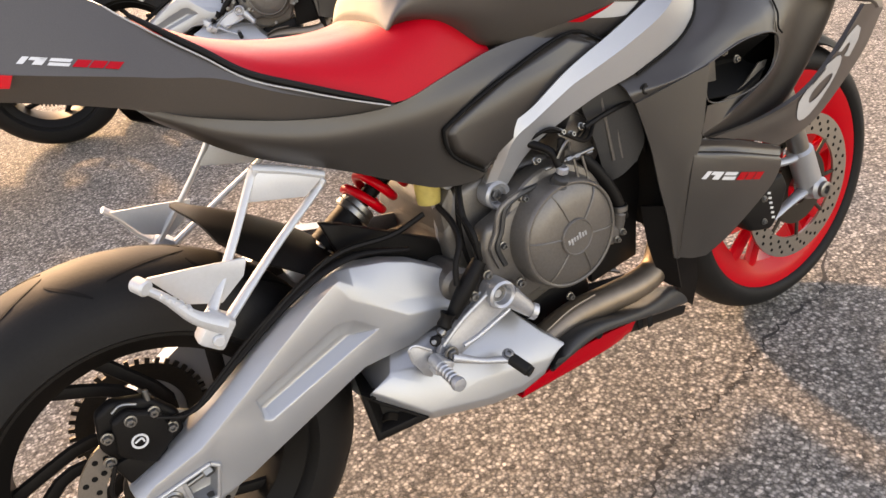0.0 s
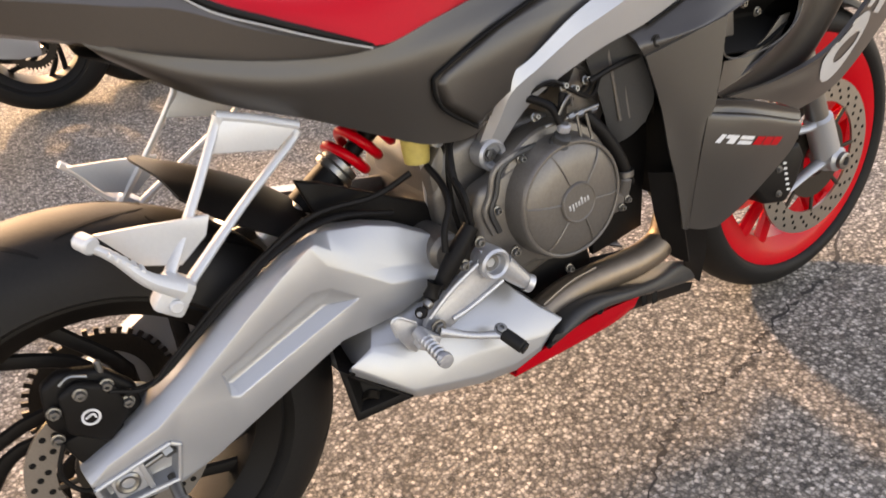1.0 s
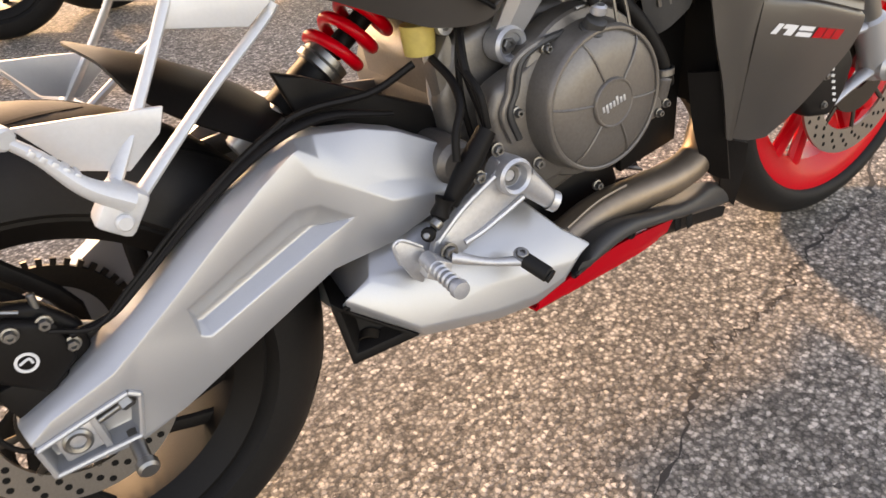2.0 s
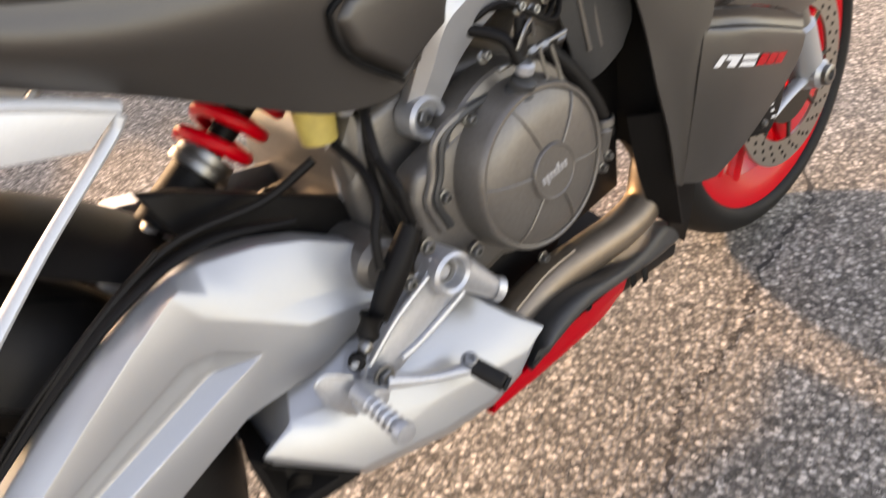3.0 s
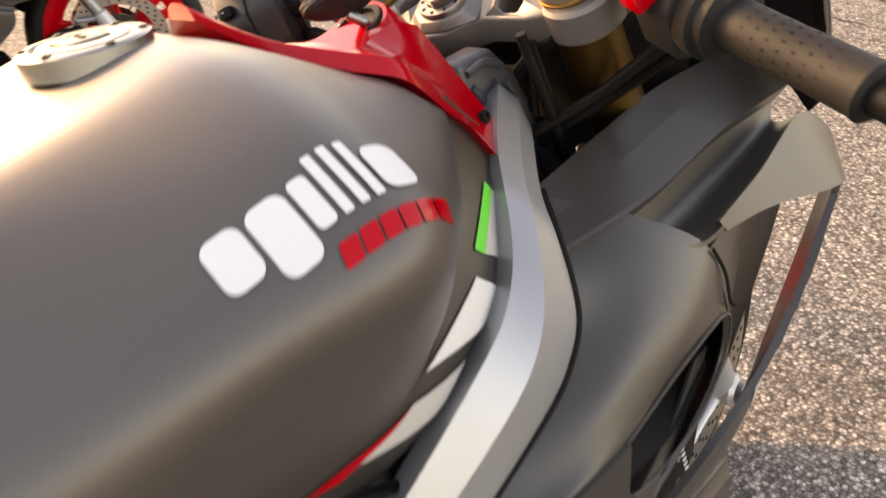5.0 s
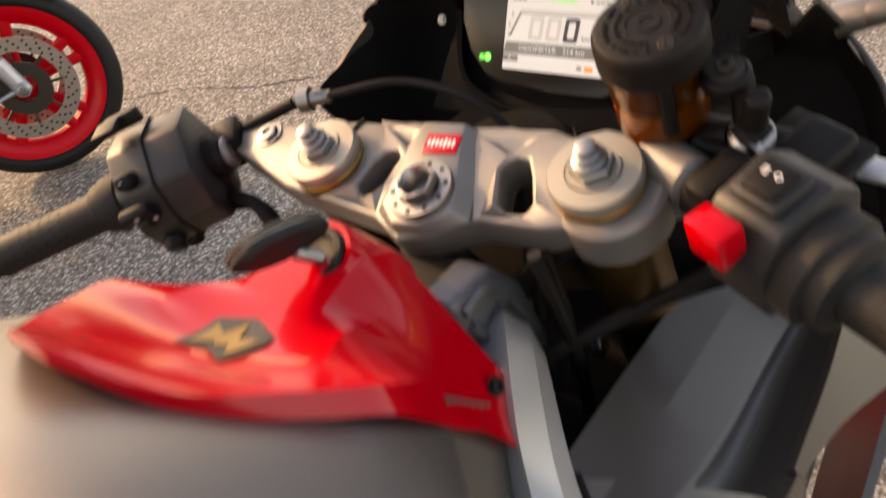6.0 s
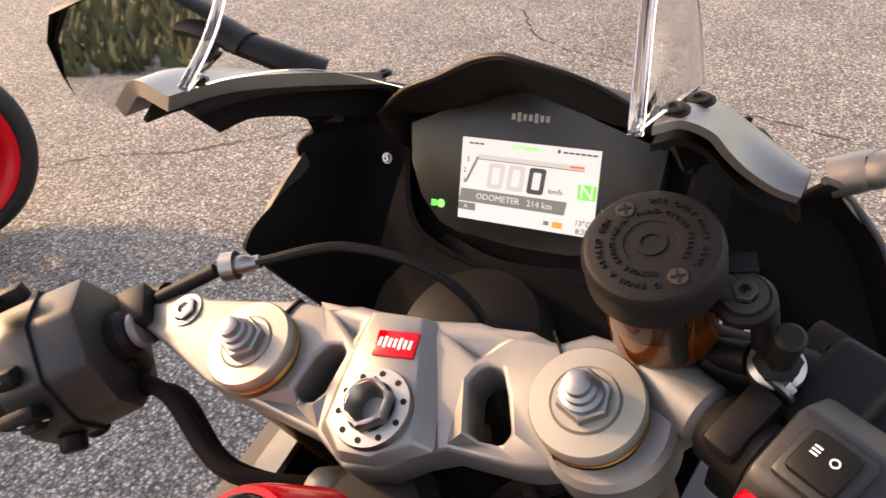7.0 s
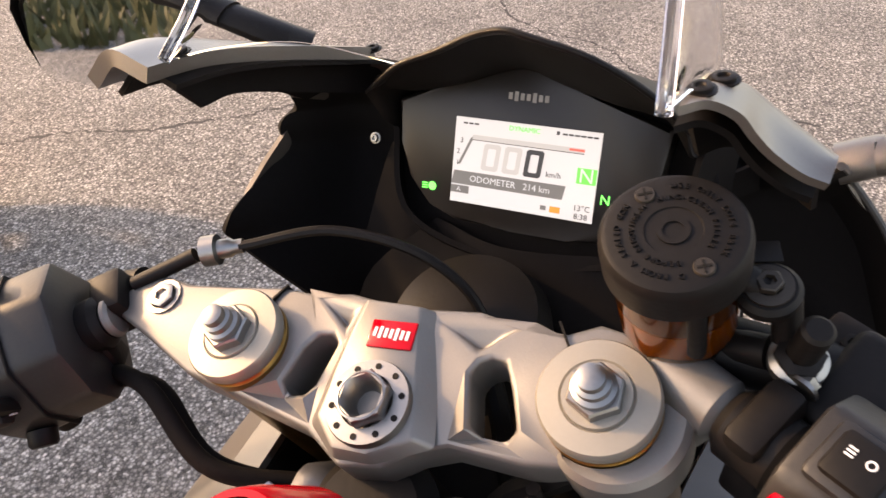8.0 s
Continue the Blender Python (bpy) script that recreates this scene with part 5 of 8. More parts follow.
# ---- side fairings
def fairing():
    f = new("side_fairing")
    f.parent = bike
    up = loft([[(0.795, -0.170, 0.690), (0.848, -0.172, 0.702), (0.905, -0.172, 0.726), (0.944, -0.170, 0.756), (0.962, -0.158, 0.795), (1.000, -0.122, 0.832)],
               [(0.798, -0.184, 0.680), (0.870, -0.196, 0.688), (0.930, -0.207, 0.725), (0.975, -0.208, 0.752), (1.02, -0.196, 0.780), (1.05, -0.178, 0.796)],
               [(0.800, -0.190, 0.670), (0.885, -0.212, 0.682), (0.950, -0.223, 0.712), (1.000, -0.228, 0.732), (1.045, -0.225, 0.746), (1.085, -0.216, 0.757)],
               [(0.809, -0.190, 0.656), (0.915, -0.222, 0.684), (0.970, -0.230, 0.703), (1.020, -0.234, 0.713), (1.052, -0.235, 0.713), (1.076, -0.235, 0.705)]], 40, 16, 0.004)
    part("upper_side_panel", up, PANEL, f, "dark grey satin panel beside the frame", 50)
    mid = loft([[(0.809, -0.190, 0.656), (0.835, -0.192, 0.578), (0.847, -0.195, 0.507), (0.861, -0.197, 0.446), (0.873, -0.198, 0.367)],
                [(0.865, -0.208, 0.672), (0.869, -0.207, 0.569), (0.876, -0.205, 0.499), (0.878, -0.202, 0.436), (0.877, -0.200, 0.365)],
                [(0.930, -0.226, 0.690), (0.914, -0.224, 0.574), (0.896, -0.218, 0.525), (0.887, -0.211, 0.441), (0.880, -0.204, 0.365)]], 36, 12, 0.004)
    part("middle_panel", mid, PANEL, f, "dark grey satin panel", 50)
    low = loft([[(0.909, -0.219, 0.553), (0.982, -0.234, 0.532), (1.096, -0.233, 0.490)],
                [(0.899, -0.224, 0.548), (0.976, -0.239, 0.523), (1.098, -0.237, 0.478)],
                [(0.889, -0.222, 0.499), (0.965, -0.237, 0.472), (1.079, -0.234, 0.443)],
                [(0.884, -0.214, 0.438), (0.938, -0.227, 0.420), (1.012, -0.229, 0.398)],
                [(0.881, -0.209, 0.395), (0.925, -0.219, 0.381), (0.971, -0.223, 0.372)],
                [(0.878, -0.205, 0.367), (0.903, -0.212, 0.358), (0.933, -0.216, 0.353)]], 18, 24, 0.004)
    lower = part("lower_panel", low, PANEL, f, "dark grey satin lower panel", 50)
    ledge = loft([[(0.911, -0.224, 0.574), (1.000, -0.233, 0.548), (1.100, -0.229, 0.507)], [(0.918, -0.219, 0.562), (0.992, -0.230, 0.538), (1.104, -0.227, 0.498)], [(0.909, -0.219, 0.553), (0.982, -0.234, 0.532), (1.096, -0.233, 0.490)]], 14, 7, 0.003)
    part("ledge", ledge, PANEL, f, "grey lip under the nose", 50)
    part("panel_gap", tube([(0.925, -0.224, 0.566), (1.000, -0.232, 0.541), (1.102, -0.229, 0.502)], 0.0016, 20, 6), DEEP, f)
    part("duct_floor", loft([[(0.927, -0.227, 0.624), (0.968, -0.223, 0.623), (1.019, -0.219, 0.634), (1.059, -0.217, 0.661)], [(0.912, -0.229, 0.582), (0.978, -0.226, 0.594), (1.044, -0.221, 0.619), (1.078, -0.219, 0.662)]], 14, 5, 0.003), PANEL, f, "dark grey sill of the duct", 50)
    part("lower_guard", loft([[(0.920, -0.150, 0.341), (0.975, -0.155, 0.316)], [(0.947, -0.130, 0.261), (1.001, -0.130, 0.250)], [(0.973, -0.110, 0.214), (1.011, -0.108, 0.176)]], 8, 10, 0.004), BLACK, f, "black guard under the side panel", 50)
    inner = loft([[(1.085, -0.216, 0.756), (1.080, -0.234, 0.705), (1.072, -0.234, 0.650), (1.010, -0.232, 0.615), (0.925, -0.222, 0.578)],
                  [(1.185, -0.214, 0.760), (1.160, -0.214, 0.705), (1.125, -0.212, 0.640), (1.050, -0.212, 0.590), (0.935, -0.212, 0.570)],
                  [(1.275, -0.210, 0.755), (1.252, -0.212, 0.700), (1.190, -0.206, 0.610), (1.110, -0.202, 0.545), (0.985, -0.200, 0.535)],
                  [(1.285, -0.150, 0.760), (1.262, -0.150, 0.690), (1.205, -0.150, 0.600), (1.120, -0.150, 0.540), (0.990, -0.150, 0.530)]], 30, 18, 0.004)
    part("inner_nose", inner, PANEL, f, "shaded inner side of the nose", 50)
    blade = loft([[(0.935, -0.228, 0.570), (1.03, -0.237, 0.572), (1.13, -0.247, 0.592), (1.197, -0.255, 0.640), (1.272, -0.258, 0.712)],
                  [(1.02, -0.234, 0.542), (1.11, -0.240, 0.552), (1.197, -0.237, 0.588), (1.272, -0.241, 0.639), (1.328, -0.245, 0.701)],
                  [(1.100, -0.229, 0.507), (1.180, -0.221, 0.513), (1.246, -0.216, 0.537), (1.340, -0.218, 0.611), (1.380, -0.226, 0.683)]], 28, 14, 0.007)
    bl = part("winglet_blade", blade, PANEL, f, "dark grey winglet blade", 50)
    wing = loft([[(1.108, -0.214, 0.768), (1.19, -0.215, 0.772), (1.285, -0.214, 0.782), (1.342, -0.226, 0.742), (1.382, -0.226, 0.684)],
                 [(1.112, -0.219, 0.758), (1.18, -0.230, 0.745), (1.262, -0.252, 0.722), (1.300, -0.256, 0.712), (1.332, -0.247, 0.694)]], 28, 6, 0.006)
    part("winglet_top", wing, PANEL, f, "dark grey winglet top", 50)
    r0 = [(0.990, -0.112, 0.829), (1.09, -0.120, 0.838), (1.18, -0.130, 0.845), (1.30, -0.15, 0.840)]
    r1 = [(0.986, -0.136, 0.818), (1.08, -0.148, 0.826), (1.18, -0.156, 0.832), (1.30, -0.172, 0.823)]
    r2 = [(0.969, -0.160, 0.813), (1.07, -0.176, 0.808), (1.18, -0.184, 0.813), (1.30, -0.196, 0.806)]
    r3 = [(x + 0.004, y + 0.014, z - 0.020) for x, y, z in r2]
    r4 = [(1.03, -0.168, 0.774), (1.085, -0.176, 0.756), (1.19, -0.180, 0.758), (1.285, -0.190, 0.770)]
    r5 = [(1.04, -0.190, 0.785), (1.085, -0.214, 0.764), (1.19, -0.216, 0.769), (1.285, -0.212, 0.780)]
    part("upper_panel", loft([r0, r1, r2], 22, 8, 0.005, True), PANEL, f, "dark grey flat upper panel", 8)
    part("panel_lip", loft([r2, r3], 22, 4, 0.003), PANEL, f, "", 50)
    part("recess_floor", loft([r3, r4, r5], 22, 8, 0.004), PANEL, f, "", 50)
    part("inner_wall", loft([[(1.02, -0.112, 0.822), (1.10, -0.118, 0.832), (1.30, -0.148, 0.835)], [(1.02, -0.108, 0.74), (1.10, -0.112, 0.74), (1.29, -0.14, 0.74)], [(0.98, -0.14, 0.60), (1.08, -0.14, 0.58), (1.18, -0.145, 0.60)]], 16, 10, 0.004), DEEP, f, "black inner liner", 50)
    part("duct", loft([[(0.93, -0.215, 0.690), (1.00, -0.225, 0.712), (1.072, -0.225, 0.706)], [(0.96, -0.175, 0.665), (1.02, -0.165, 0.665), (1.075, -0.17, 0.66)], [(0.932, -0.215, 0.630), (1.01, -0.222, 0.625), (1.07, -0.222, 0.648)]], 14, 10, 0.003), DEEP, f, "black duct opening")
    # Black plate added behind the duct so that its opening stays dark.
    part("duct_back", prism([(0.89, 0.56), (0.90, 0.72), (1.08, 0.765), (1.27, 0.75), (1.20, 0.58)], -0.160, -0.150, bevel=0.002), DEEP, f, "black duct backing")
    part("duct_lip", tube([(0.930, -0.226, 0.690), (1.005, -0.235, 0.712), (1.076, -0.236, 0.705), (1.073, -0.235, 0.655), (1.012, -0.233, 0.626), (0.932, -0.226, 0.630), (0.930, -0.226, 0.690)], 0.0013, 50, 8), PANEL, f)
    part("radiator_tank", prism([(0.935, 0.628), (0.940, 0.698), (0.985, 0.712), (0.990, 0.640)], -0.192, -0.176, bevel=0.004), CASE, f, "grey radiator end tank")
    part("tank_rib", box((0.006, 0.006, 0.07), pose(0.962, -0.194, 0.668, 0, 6, 0), 0.002), CASE, f)
    for x, z in ((1.000, 0.690), (1.030, 0.672), (0.950, 0.690)):
        part("bolt", bolt((x, -0.196, z), (0, -1, 0), 0.005, 0.006), STEEL, f)
    part("duct_stay", rod((0.945, -0.205, 0.625), (0.948, -0.200, 0.695), 0.003), STEEL, f)
    part("seam", tube([(1.085, -0.219, 0.757), (1.088, -0.228, 0.735), (1.080, -0.236, 0.715), (1.090, -0.236, 0.703)], 0.0016, 18, 6), DEEP, f)
    part("screw", bolt((0.828, -0.193, 0.672), (0, -1, 0.1), 0.0075, 0.004, False), BLACK, f)
    return f, lower, bl


fg, lower_panel, blade = fairing()
fg2 = new("side_fairing")
fg2.parent = bike
for o in list(fg.children):
    c = mirror_copy(o)
    c.parent = fg2

# ---- fork and front brakes
RAKE, TURN = 24.1, 5.0
HEAD = pose(1.0735, 0.003, 0.9410, 0, -RAKE, 0) @ pose(0, 0, 0, 0, 0, TURN)


def fork():
    f = new("front_fork")
    f.parent = bike
    for y in (-0.1045, 0.0905):
        top = HEAD @ Vector((0.0215, y, 0.0))
        low = FRONT + Vector((-0.004, math.copysign(0.111, y), 0.01))
        d = (low - top).normalized()
        part("upper_tube", rod(top + d * -0.004, top + d * 0.40, 0.0265, 28), SHADED_GOLD, f, "gold anodised fork tube")
        part("slider", rod(top + d * 0.38, low + d * -0.05, 0.0205, 24), STEEL, f, "bright fork slider")
        clamp_ = join(rod(low - d * 0.105, low + d * 0.02, 0.0265, 24), rod(low + Vector((0, -0.030, 0)), low + Vector((0, 0.026, 0)), 0.024, 28),
                      tube([low - d * 0.09, low + Vector((-0.075, 0, 0.080)), low + Vector((-0.115, 0, 0.085))], [0.015, 0.012, 0.012], 12, 10, 0.7),
                      tube([low + Vector((0, 0, 0)), low + Vector((-0.06, 0, -0.016)), low + Vector((-0.120, 0, -0.034))], [0.017, 0.011, 0.010], 12, 10, 0.7))
        part("axle_clamp", clamp_, SILVER, f, "silver cast axle clamp")
        part("axle_nut", lathe([(0.017, 0), (0.017, 0.010), (0.014, 0.012), (0.009, 0.012), (0.008, 0.004), (0, 0.004)], axis(low + Vector((0, math.copysign(0.028, y), 0)), (0, math.copysign(1, y), 0)), 24), STEEL, f)
        if y > 0:
            caliper(f, Matrix.Translation(low + Vector((-0.098, -y * 0.08, 0.040))) @ pose(0, 0, 0, 0, -86, 0) @ pose(0, 0, 0, 0, 0, 0 if y < 0 else 180), BLACK)
    fc_ = new("brake_caliper")
    fc_.parent = f
    out = [(1.251, 0.388), (1.195, 0.383), (1.141, 0.373), (1.127, 0.326), (1.159, 0.287), (1.221, 0.271), (1.251, 0.304), (1.270, 0.354)]
    part("caliper_body", prism(out, -0.072, -0.132, bevel=0.011, seg=3), BLACK, fc_, "black cast radial caliper", 35)
    for k in range(6):
        part("maker_mark", box((0.0045, 0.001, 0.009), pose(1.222 - 0.003 * k, -0.1326, 0.300 + 0.0115 * k, 0, -72, 0)), WHITE, fc_)
    for u in ((1.192, -0.132, 0.350), (1.194, -0.132, 0.300)):
        part("bolt", bolt(u, (0, -1, 0), 0.005, 0.006), STEEL, fc_)
    part("axle", rod(FRONT + Vector((0, -0.12, 0.01)), FRONT + Vector((0, 0.12, 0.01)), 0.013, 20), STEEL, f)
    fender = loft([[(FRONT.x + r * math.cos(radians(a)), y, FRONT.z + r * math.sin(radians(a))) for a in (50, 80, 110, 150)] for y, r in ((-0.068, 0.300), (-0.05, 0.320), (0, 0.330), (0.05, 0.320), (0.068, 0.300))], 24, 14, 0.003)
    part("front_mudguard", fender, BLACK, f, "black front mudguard")
    return f


fork()


# ---- cockpit
def top_yoke():
    tc = new("top_yoke")
    tc.parent = bike
    out = [(0.057, 0.012), (0.060, 0.037), (0.0565, 0.059), (0.0578, 0.082), (0.054, 0.115), (0.0515, 0.147), (0.0545, 0.165), (0.0512, 0.180), (0.038, 0.194), (0.026, 0.190), (0.0148, 0.159), (-0.0003, 0.122),
           (-0.0065, 0.083), (-0.0153, 0.036), (-0.0290, 0.012), (-0.0250, -0.010), (-0.0152, -0.023), (-0.0087, -0.039), (-0.0099, -0.076), (-0.0071, -0.094), (0.0001, -0.121), (0.0145, -0.137), (0.0255, -0.1480),
           (0.036, -0.150), (0.046, -0.1420), (0.056, -0.122), (0.061, -0.097), (0.054, -0.0825), (0.055, -0.060), (0.0595, -0.037), (0.0565, -0.0035)]
    holes = [[(0.0266, -0.0413), (0.0329, -0.0440), (0.0356, -0.0496), (0.0351, -0.0568), (0.0219, -0.0631), (0.0043, -0.0699), (-0.0009, -0.0652), (-0.0010, -0.0545), (0.0012, -0.0483)],
             [(-0.0003, 0.0544), (0.0050, 0.0570), (0.0247, 0.0530), (0.0332, 0.0480), (0.0349, 0.0390), (0.0300, 0.0345), (0.0066, 0.0380), (0.0004, 0.0420)]]
    pockets = [[(0.050, -0.021), (0.0535, -0.059), (0.0380, -0.042)], [(0.0545, 0.054), (0.0515, 0.031), (0.0385, 0.033)]]
    bm = bmesh.new()
    for h in (0.0, -0.030):
        loops = [[bm.verts.new((u, v, h)) for u, v in lp] for lp in [out] + holes + (pockets if h == 0.0 else [])]
        edges = [bm.edges.new((lp[i], lp[(i + 1) % len(lp)])) for lp in loops for i in range(len(lp))]
        bmesh.ops.triangle_fill(bm, edges=edges, use_beauty=True)
        if h == 0.0:
            top = loops
        else:
            for a, b in zip(top, loops):
                for i in range(len(a)):
                    j = (i + 1) % len(a)
                    bm.faces.new((a[i], a[j], b[j], b[i]))
    for lp in top[3:]:
        tip = sum((v.co for v in lp), Vector()) / 3 * 0.4 + lp[2].co * 0.6 + Vector((0, 0, -0.009))
        sink = bm.verts.new(tip)
        for i in range(3):
            bm.faces.new((lp[i], lp[(i + 1) % 3], sink))
    bmesh.ops.recalc_face_normals(bm, faces=bm.faces)
    for v in bm.verts:
        if v.co.z > -0.01 and v.co.x < 0.0:
            v.co.z -= 0.004
    sharp = [e for e in bm.edges if len(e.link_faces) == 2 and e.calc_face_angle(0) > radians(38)]
    bmesh.ops.bevel(bm, geom=sharp, offset=0.0028, segments=3, affect="EDGES", profile=0.5)
    bmesh.ops.transform(bm, matrix=HEAD, verts=bm.verts)
    part("plate", bm, CLAMP, tc, "bead-blasted aluminium plate", 30)
    for s in (-1, 1):
        slit = box((0.020, 0.0012, 0.006), HEAD @ pose(0.050, s * 0.083, -0.001, 0, 0, -s * 30))
        part("clamp_slit", slit, DEEP, tc)
    crown = [(0.056, -0.0165), (0.0575, 0.0285), (0.036, 0.0315), (0.012, 0.0330), (-0.0125, 0.0325), (-0.0265, 0.0140), (-0.0250, -0.0075), (-0.0115, -0.0345), (0.020, -0.0265), (0.045, -0.0185)]
    upper = [(0.0545, -0.0080), (0.0545, 0.0230), (0.036, 0.0240), (0.012, 0.0250), (-0.010, 0.0255), (-0.0235, 0.0120), (-0.0230, -0.0060), (-0.0115, -0.0260), (0.0205, -0.0160), (0.045, -0.0095)]
    cb = bmesh.new()
    a = [cb.verts.new((u, v, -0.002)) for u, v in crown]
    b = [cb.verts.new((u, v, 0.0065)) for u, v in upper]
    cb.faces.new(b)
    for i in range(len(a)):
        cb.faces.new((a[i], a[(i + 1) % len(a)], b[(i + 1) % len(a)], b[i]))
    bmesh.ops.bevel(cb, geom=cb.edges[:], offset=0.002, segments=2, affect="EDGES", profile=0.5)
    bmesh.ops.transform(cb, matrix=HEAD, verts=cb.verts)
    part("crown", cb, CLAMP, tc, "raised middle of the plate", 30)
    nut = HEAD @ pose(0, 0, 0.0065)
    n_ = part("stem_nut", lathe([(0.0212, -0.004), (0.0216, 0.003), (0.0209, 0.0048), (0.0135, 0.0052)], nut, 48), STEEL, tc, "turned steel stem nut")
    part("nut_hex", lathe([(0.0140, 0.0050), (0.0140, 0.0105), (0.0130, 0.0120), (0.0115, 0.0122)], nut, 6), STEEL, n_)
    part("nut_bore", lathe([(0.0122, 0.0122), (0.0112, 0.0126), (0.0098, 0.0110), (0.0068, 0.0020), (0.0066, -0.012)], nut, 32), STEEL, n_)
    part("bore_bottom", lathe([(0.0067, -0.008), (0, -0.008)], nut, 24), DEEP, n_)
    for i in range(10):
        a = 2 * math.pi * i / 10
        part("nut_hole", lathe([(0, 0.0054), (0.0016, 0.0054), (0.0016, 0.0036)], nut @ pose(0.0176 * math.cos(a), 0.0176 * math.sin(a), 0), 10), DEEP, n_)
    badge = part("badge", box((0.0150, 0.0250, 0.002), HEAD @ pose(0.0365, 0.0015, 0.0070, 0, 0, 3), 0.0009), RED, tc, "small red badge with pale marks")
    for k in range(7):
        part("badge_mark", box((0.005 if k not in (1, 4) else 0.0065, 0.0017, 0.0006), HEAD @ pose(0.0365, 0.0105 - 0.003 * k, 0.0082)), WHITE, badge)
    for y in (-0.1045, 0.0905):
        m = HEAD @ Matrix.Translation((0.0215, y, 0))
        part("fork_top", lathe([(0.0266, -0.02), (0.0266, 0.0015), (0.0258, 0.0022), (0.0266, 0.0030), (0.0258, 0.0042), (0.0266, 0.0050), (0.0266, 0.006)], m, 48), GOLD, tc, "gold fork tube end")
        cap = part("fork_cap", lathe([(0.0262, 0.004), (0.0268, 0.006), (0.0268, 0.0115), (0.0258, 0.0130), (0.0165, 0.0136), (0.0155, 0.0128), (0.0150, 0.0145), (0, 0.0145)], m, 48), ALLOY, tc, "turned alloy fork cap")
        part("cap_hex", lathe([(0.0128, 0.0135), (0.0128, 0.0195), (0.0118, 0.0205), (0, 0.0205)], m, 6), STEEL, cap)
        part("adjuster", lathe([(0.0098, 0.0205), (0.0098, 0.0235), (0.0078, 0.0245), (0.0078, 0.028), (0.0060, 0.029), (0.0060, 0.033), (0.0040, 0.034), (0, 0.034)], m, 20), STEEL, cap)
    wall = bmesh.new()
    rings = []
    for k in range(25):
        q = radians(150 + 6.2 * k)
        g = math.sin(math.pi * min(1.0, k / 24)) ** 0.7
        far = 0.0295 + 0.006 * g + (0.006 * k / 24)
        rings.append([wall.verts.new(HEAD @ Vector((0.0215 + r * math.cos(q), -0.1045 + r * math.sin(q), h))) for r, h in ((0.0272, -0.028), (0.0272, 0.0005), (far - 0.003, 0.001), (far, -0.002), (far, -0.028))])
    for a, b in zip(rings, rings[1:]):
        for i in range(4):
            wall.faces.new((a[i], a[i + 1], b[i + 1], b[i]))
    wall.faces.new(rings[0])
    wall.faces.new(rings[-1][::-1])
    bmesh.ops.recalc_face_normals(wall, faces=wall.faces)
    part("clamp_wall", wall, CLAMP, tc, "smooth alloy wall round the fork clamp", 40)
    part("arm_bolt", bolt(HEAD @ Vector((0.0405, 0.160, 0.0)), HEAD.to_3x3() @ Vector((0, 0, 1)), 0.0085, 0.004), STEEL, tc)
    return tc


top_yoke()


def handlebar(s):
    """One clip-on with its grip; s is -1 on the right, 1 on the left."""
    h = new("handlebar")
    h.parent = bike
    if s > 0:
        a, d = Vector((1.080, 0.194, 0.943)), Vector((-0.57, 0.78, -0.26)).normalized()
    else:
        a, d = Vector((1.115, -0.146, 0.956)), Vector((-0.43, -0.88, -0.155)).normalized()
    part("bar", rod(a - d * (0.0 if s > 0 else 0.03), a + d * 0.25, 0.0112, 20), BLACK, h)
    part("bar_clamp", rod(a - d * (0.002 if s > 0 else 0.034), a + d * 0.004, 0.0125 if s > 0 else 0.0145, 28), CLAMP, h, "silver bar clamp")
    part("collar", join(rod(a + d * 0.004, a + d * 0.034, 0.0165, 24), box((0.02, 0.03, 0.016), axis(a + d * 0.02, d) @ pose(0, -0.016, 0), 0.003)), BLACK, h)
    w = 1.0 if s > 0 else 1.22
    part("grip", lathe([(0.012, 0), (0.0225 * w, 0.001), (0.0235 * w, 0.006), (0.0235 * w, 0.016), (0.0205 * w, 0.018), (0.0205 * w, 0.026), (0.0165, 0.029), (0.0160, 0.075), (0.0165, 0.128), (0.0175, 0.133), (0.015, 0.136), (0.0, 0.137)], axis(a + d * (0.092 if s > 0 else 0.072), d), 36), RUBBER, h, "worn black rubber grip")
    gm = axis(a + d * (0.092 if s > 0 else 0.072), d)
    dots = []
    for i in range(16):
        for k in range(9):
            q = radians(22.5 * i + (11.2 if k % 2 else 0))
            dots.append(lathe([(0, 0.0001), (0.0011, 0.0003), (0.0013, -0.0004)], gm @ Matrix.Translation((0.0161 * math.cos(q), 0.0161 * math.sin(q), 0.038 + 0.010 * k)) @ axis((0, 0, 0), (math.cos(q), math.sin(q), 0)), 6))
    part("grip_texture", join(*dots), DEEP, h, "small pressed dimples")["kind"] = "stuff"
    if s < 0:
        part("bar_ring", rod(a + d * 0.0335, a + d * 0.0425, 0.0185, 28), CAST, h, "bright ring on the bar")
    part("bar_end", rod(a + d * 0.236, a + d * 0.262, 0.0155, 20), BLACK, h)
    return h, a, d


left_bar, LA, LD = handlebar(1)
right_bar, RA, RD = handlebar(-1)


def frame_of(p, d, up=Vector((-0.40, 0, 0.91))):
    """A pose with z along the bar, and y up."""
    z = d.normalized()
    y = (up - z * up.dot(z)).normalized()
    x = y.cross(z)
    return Matrix.Translation(p) @ Matrix((x, y, z)).transposed().to_4x4()


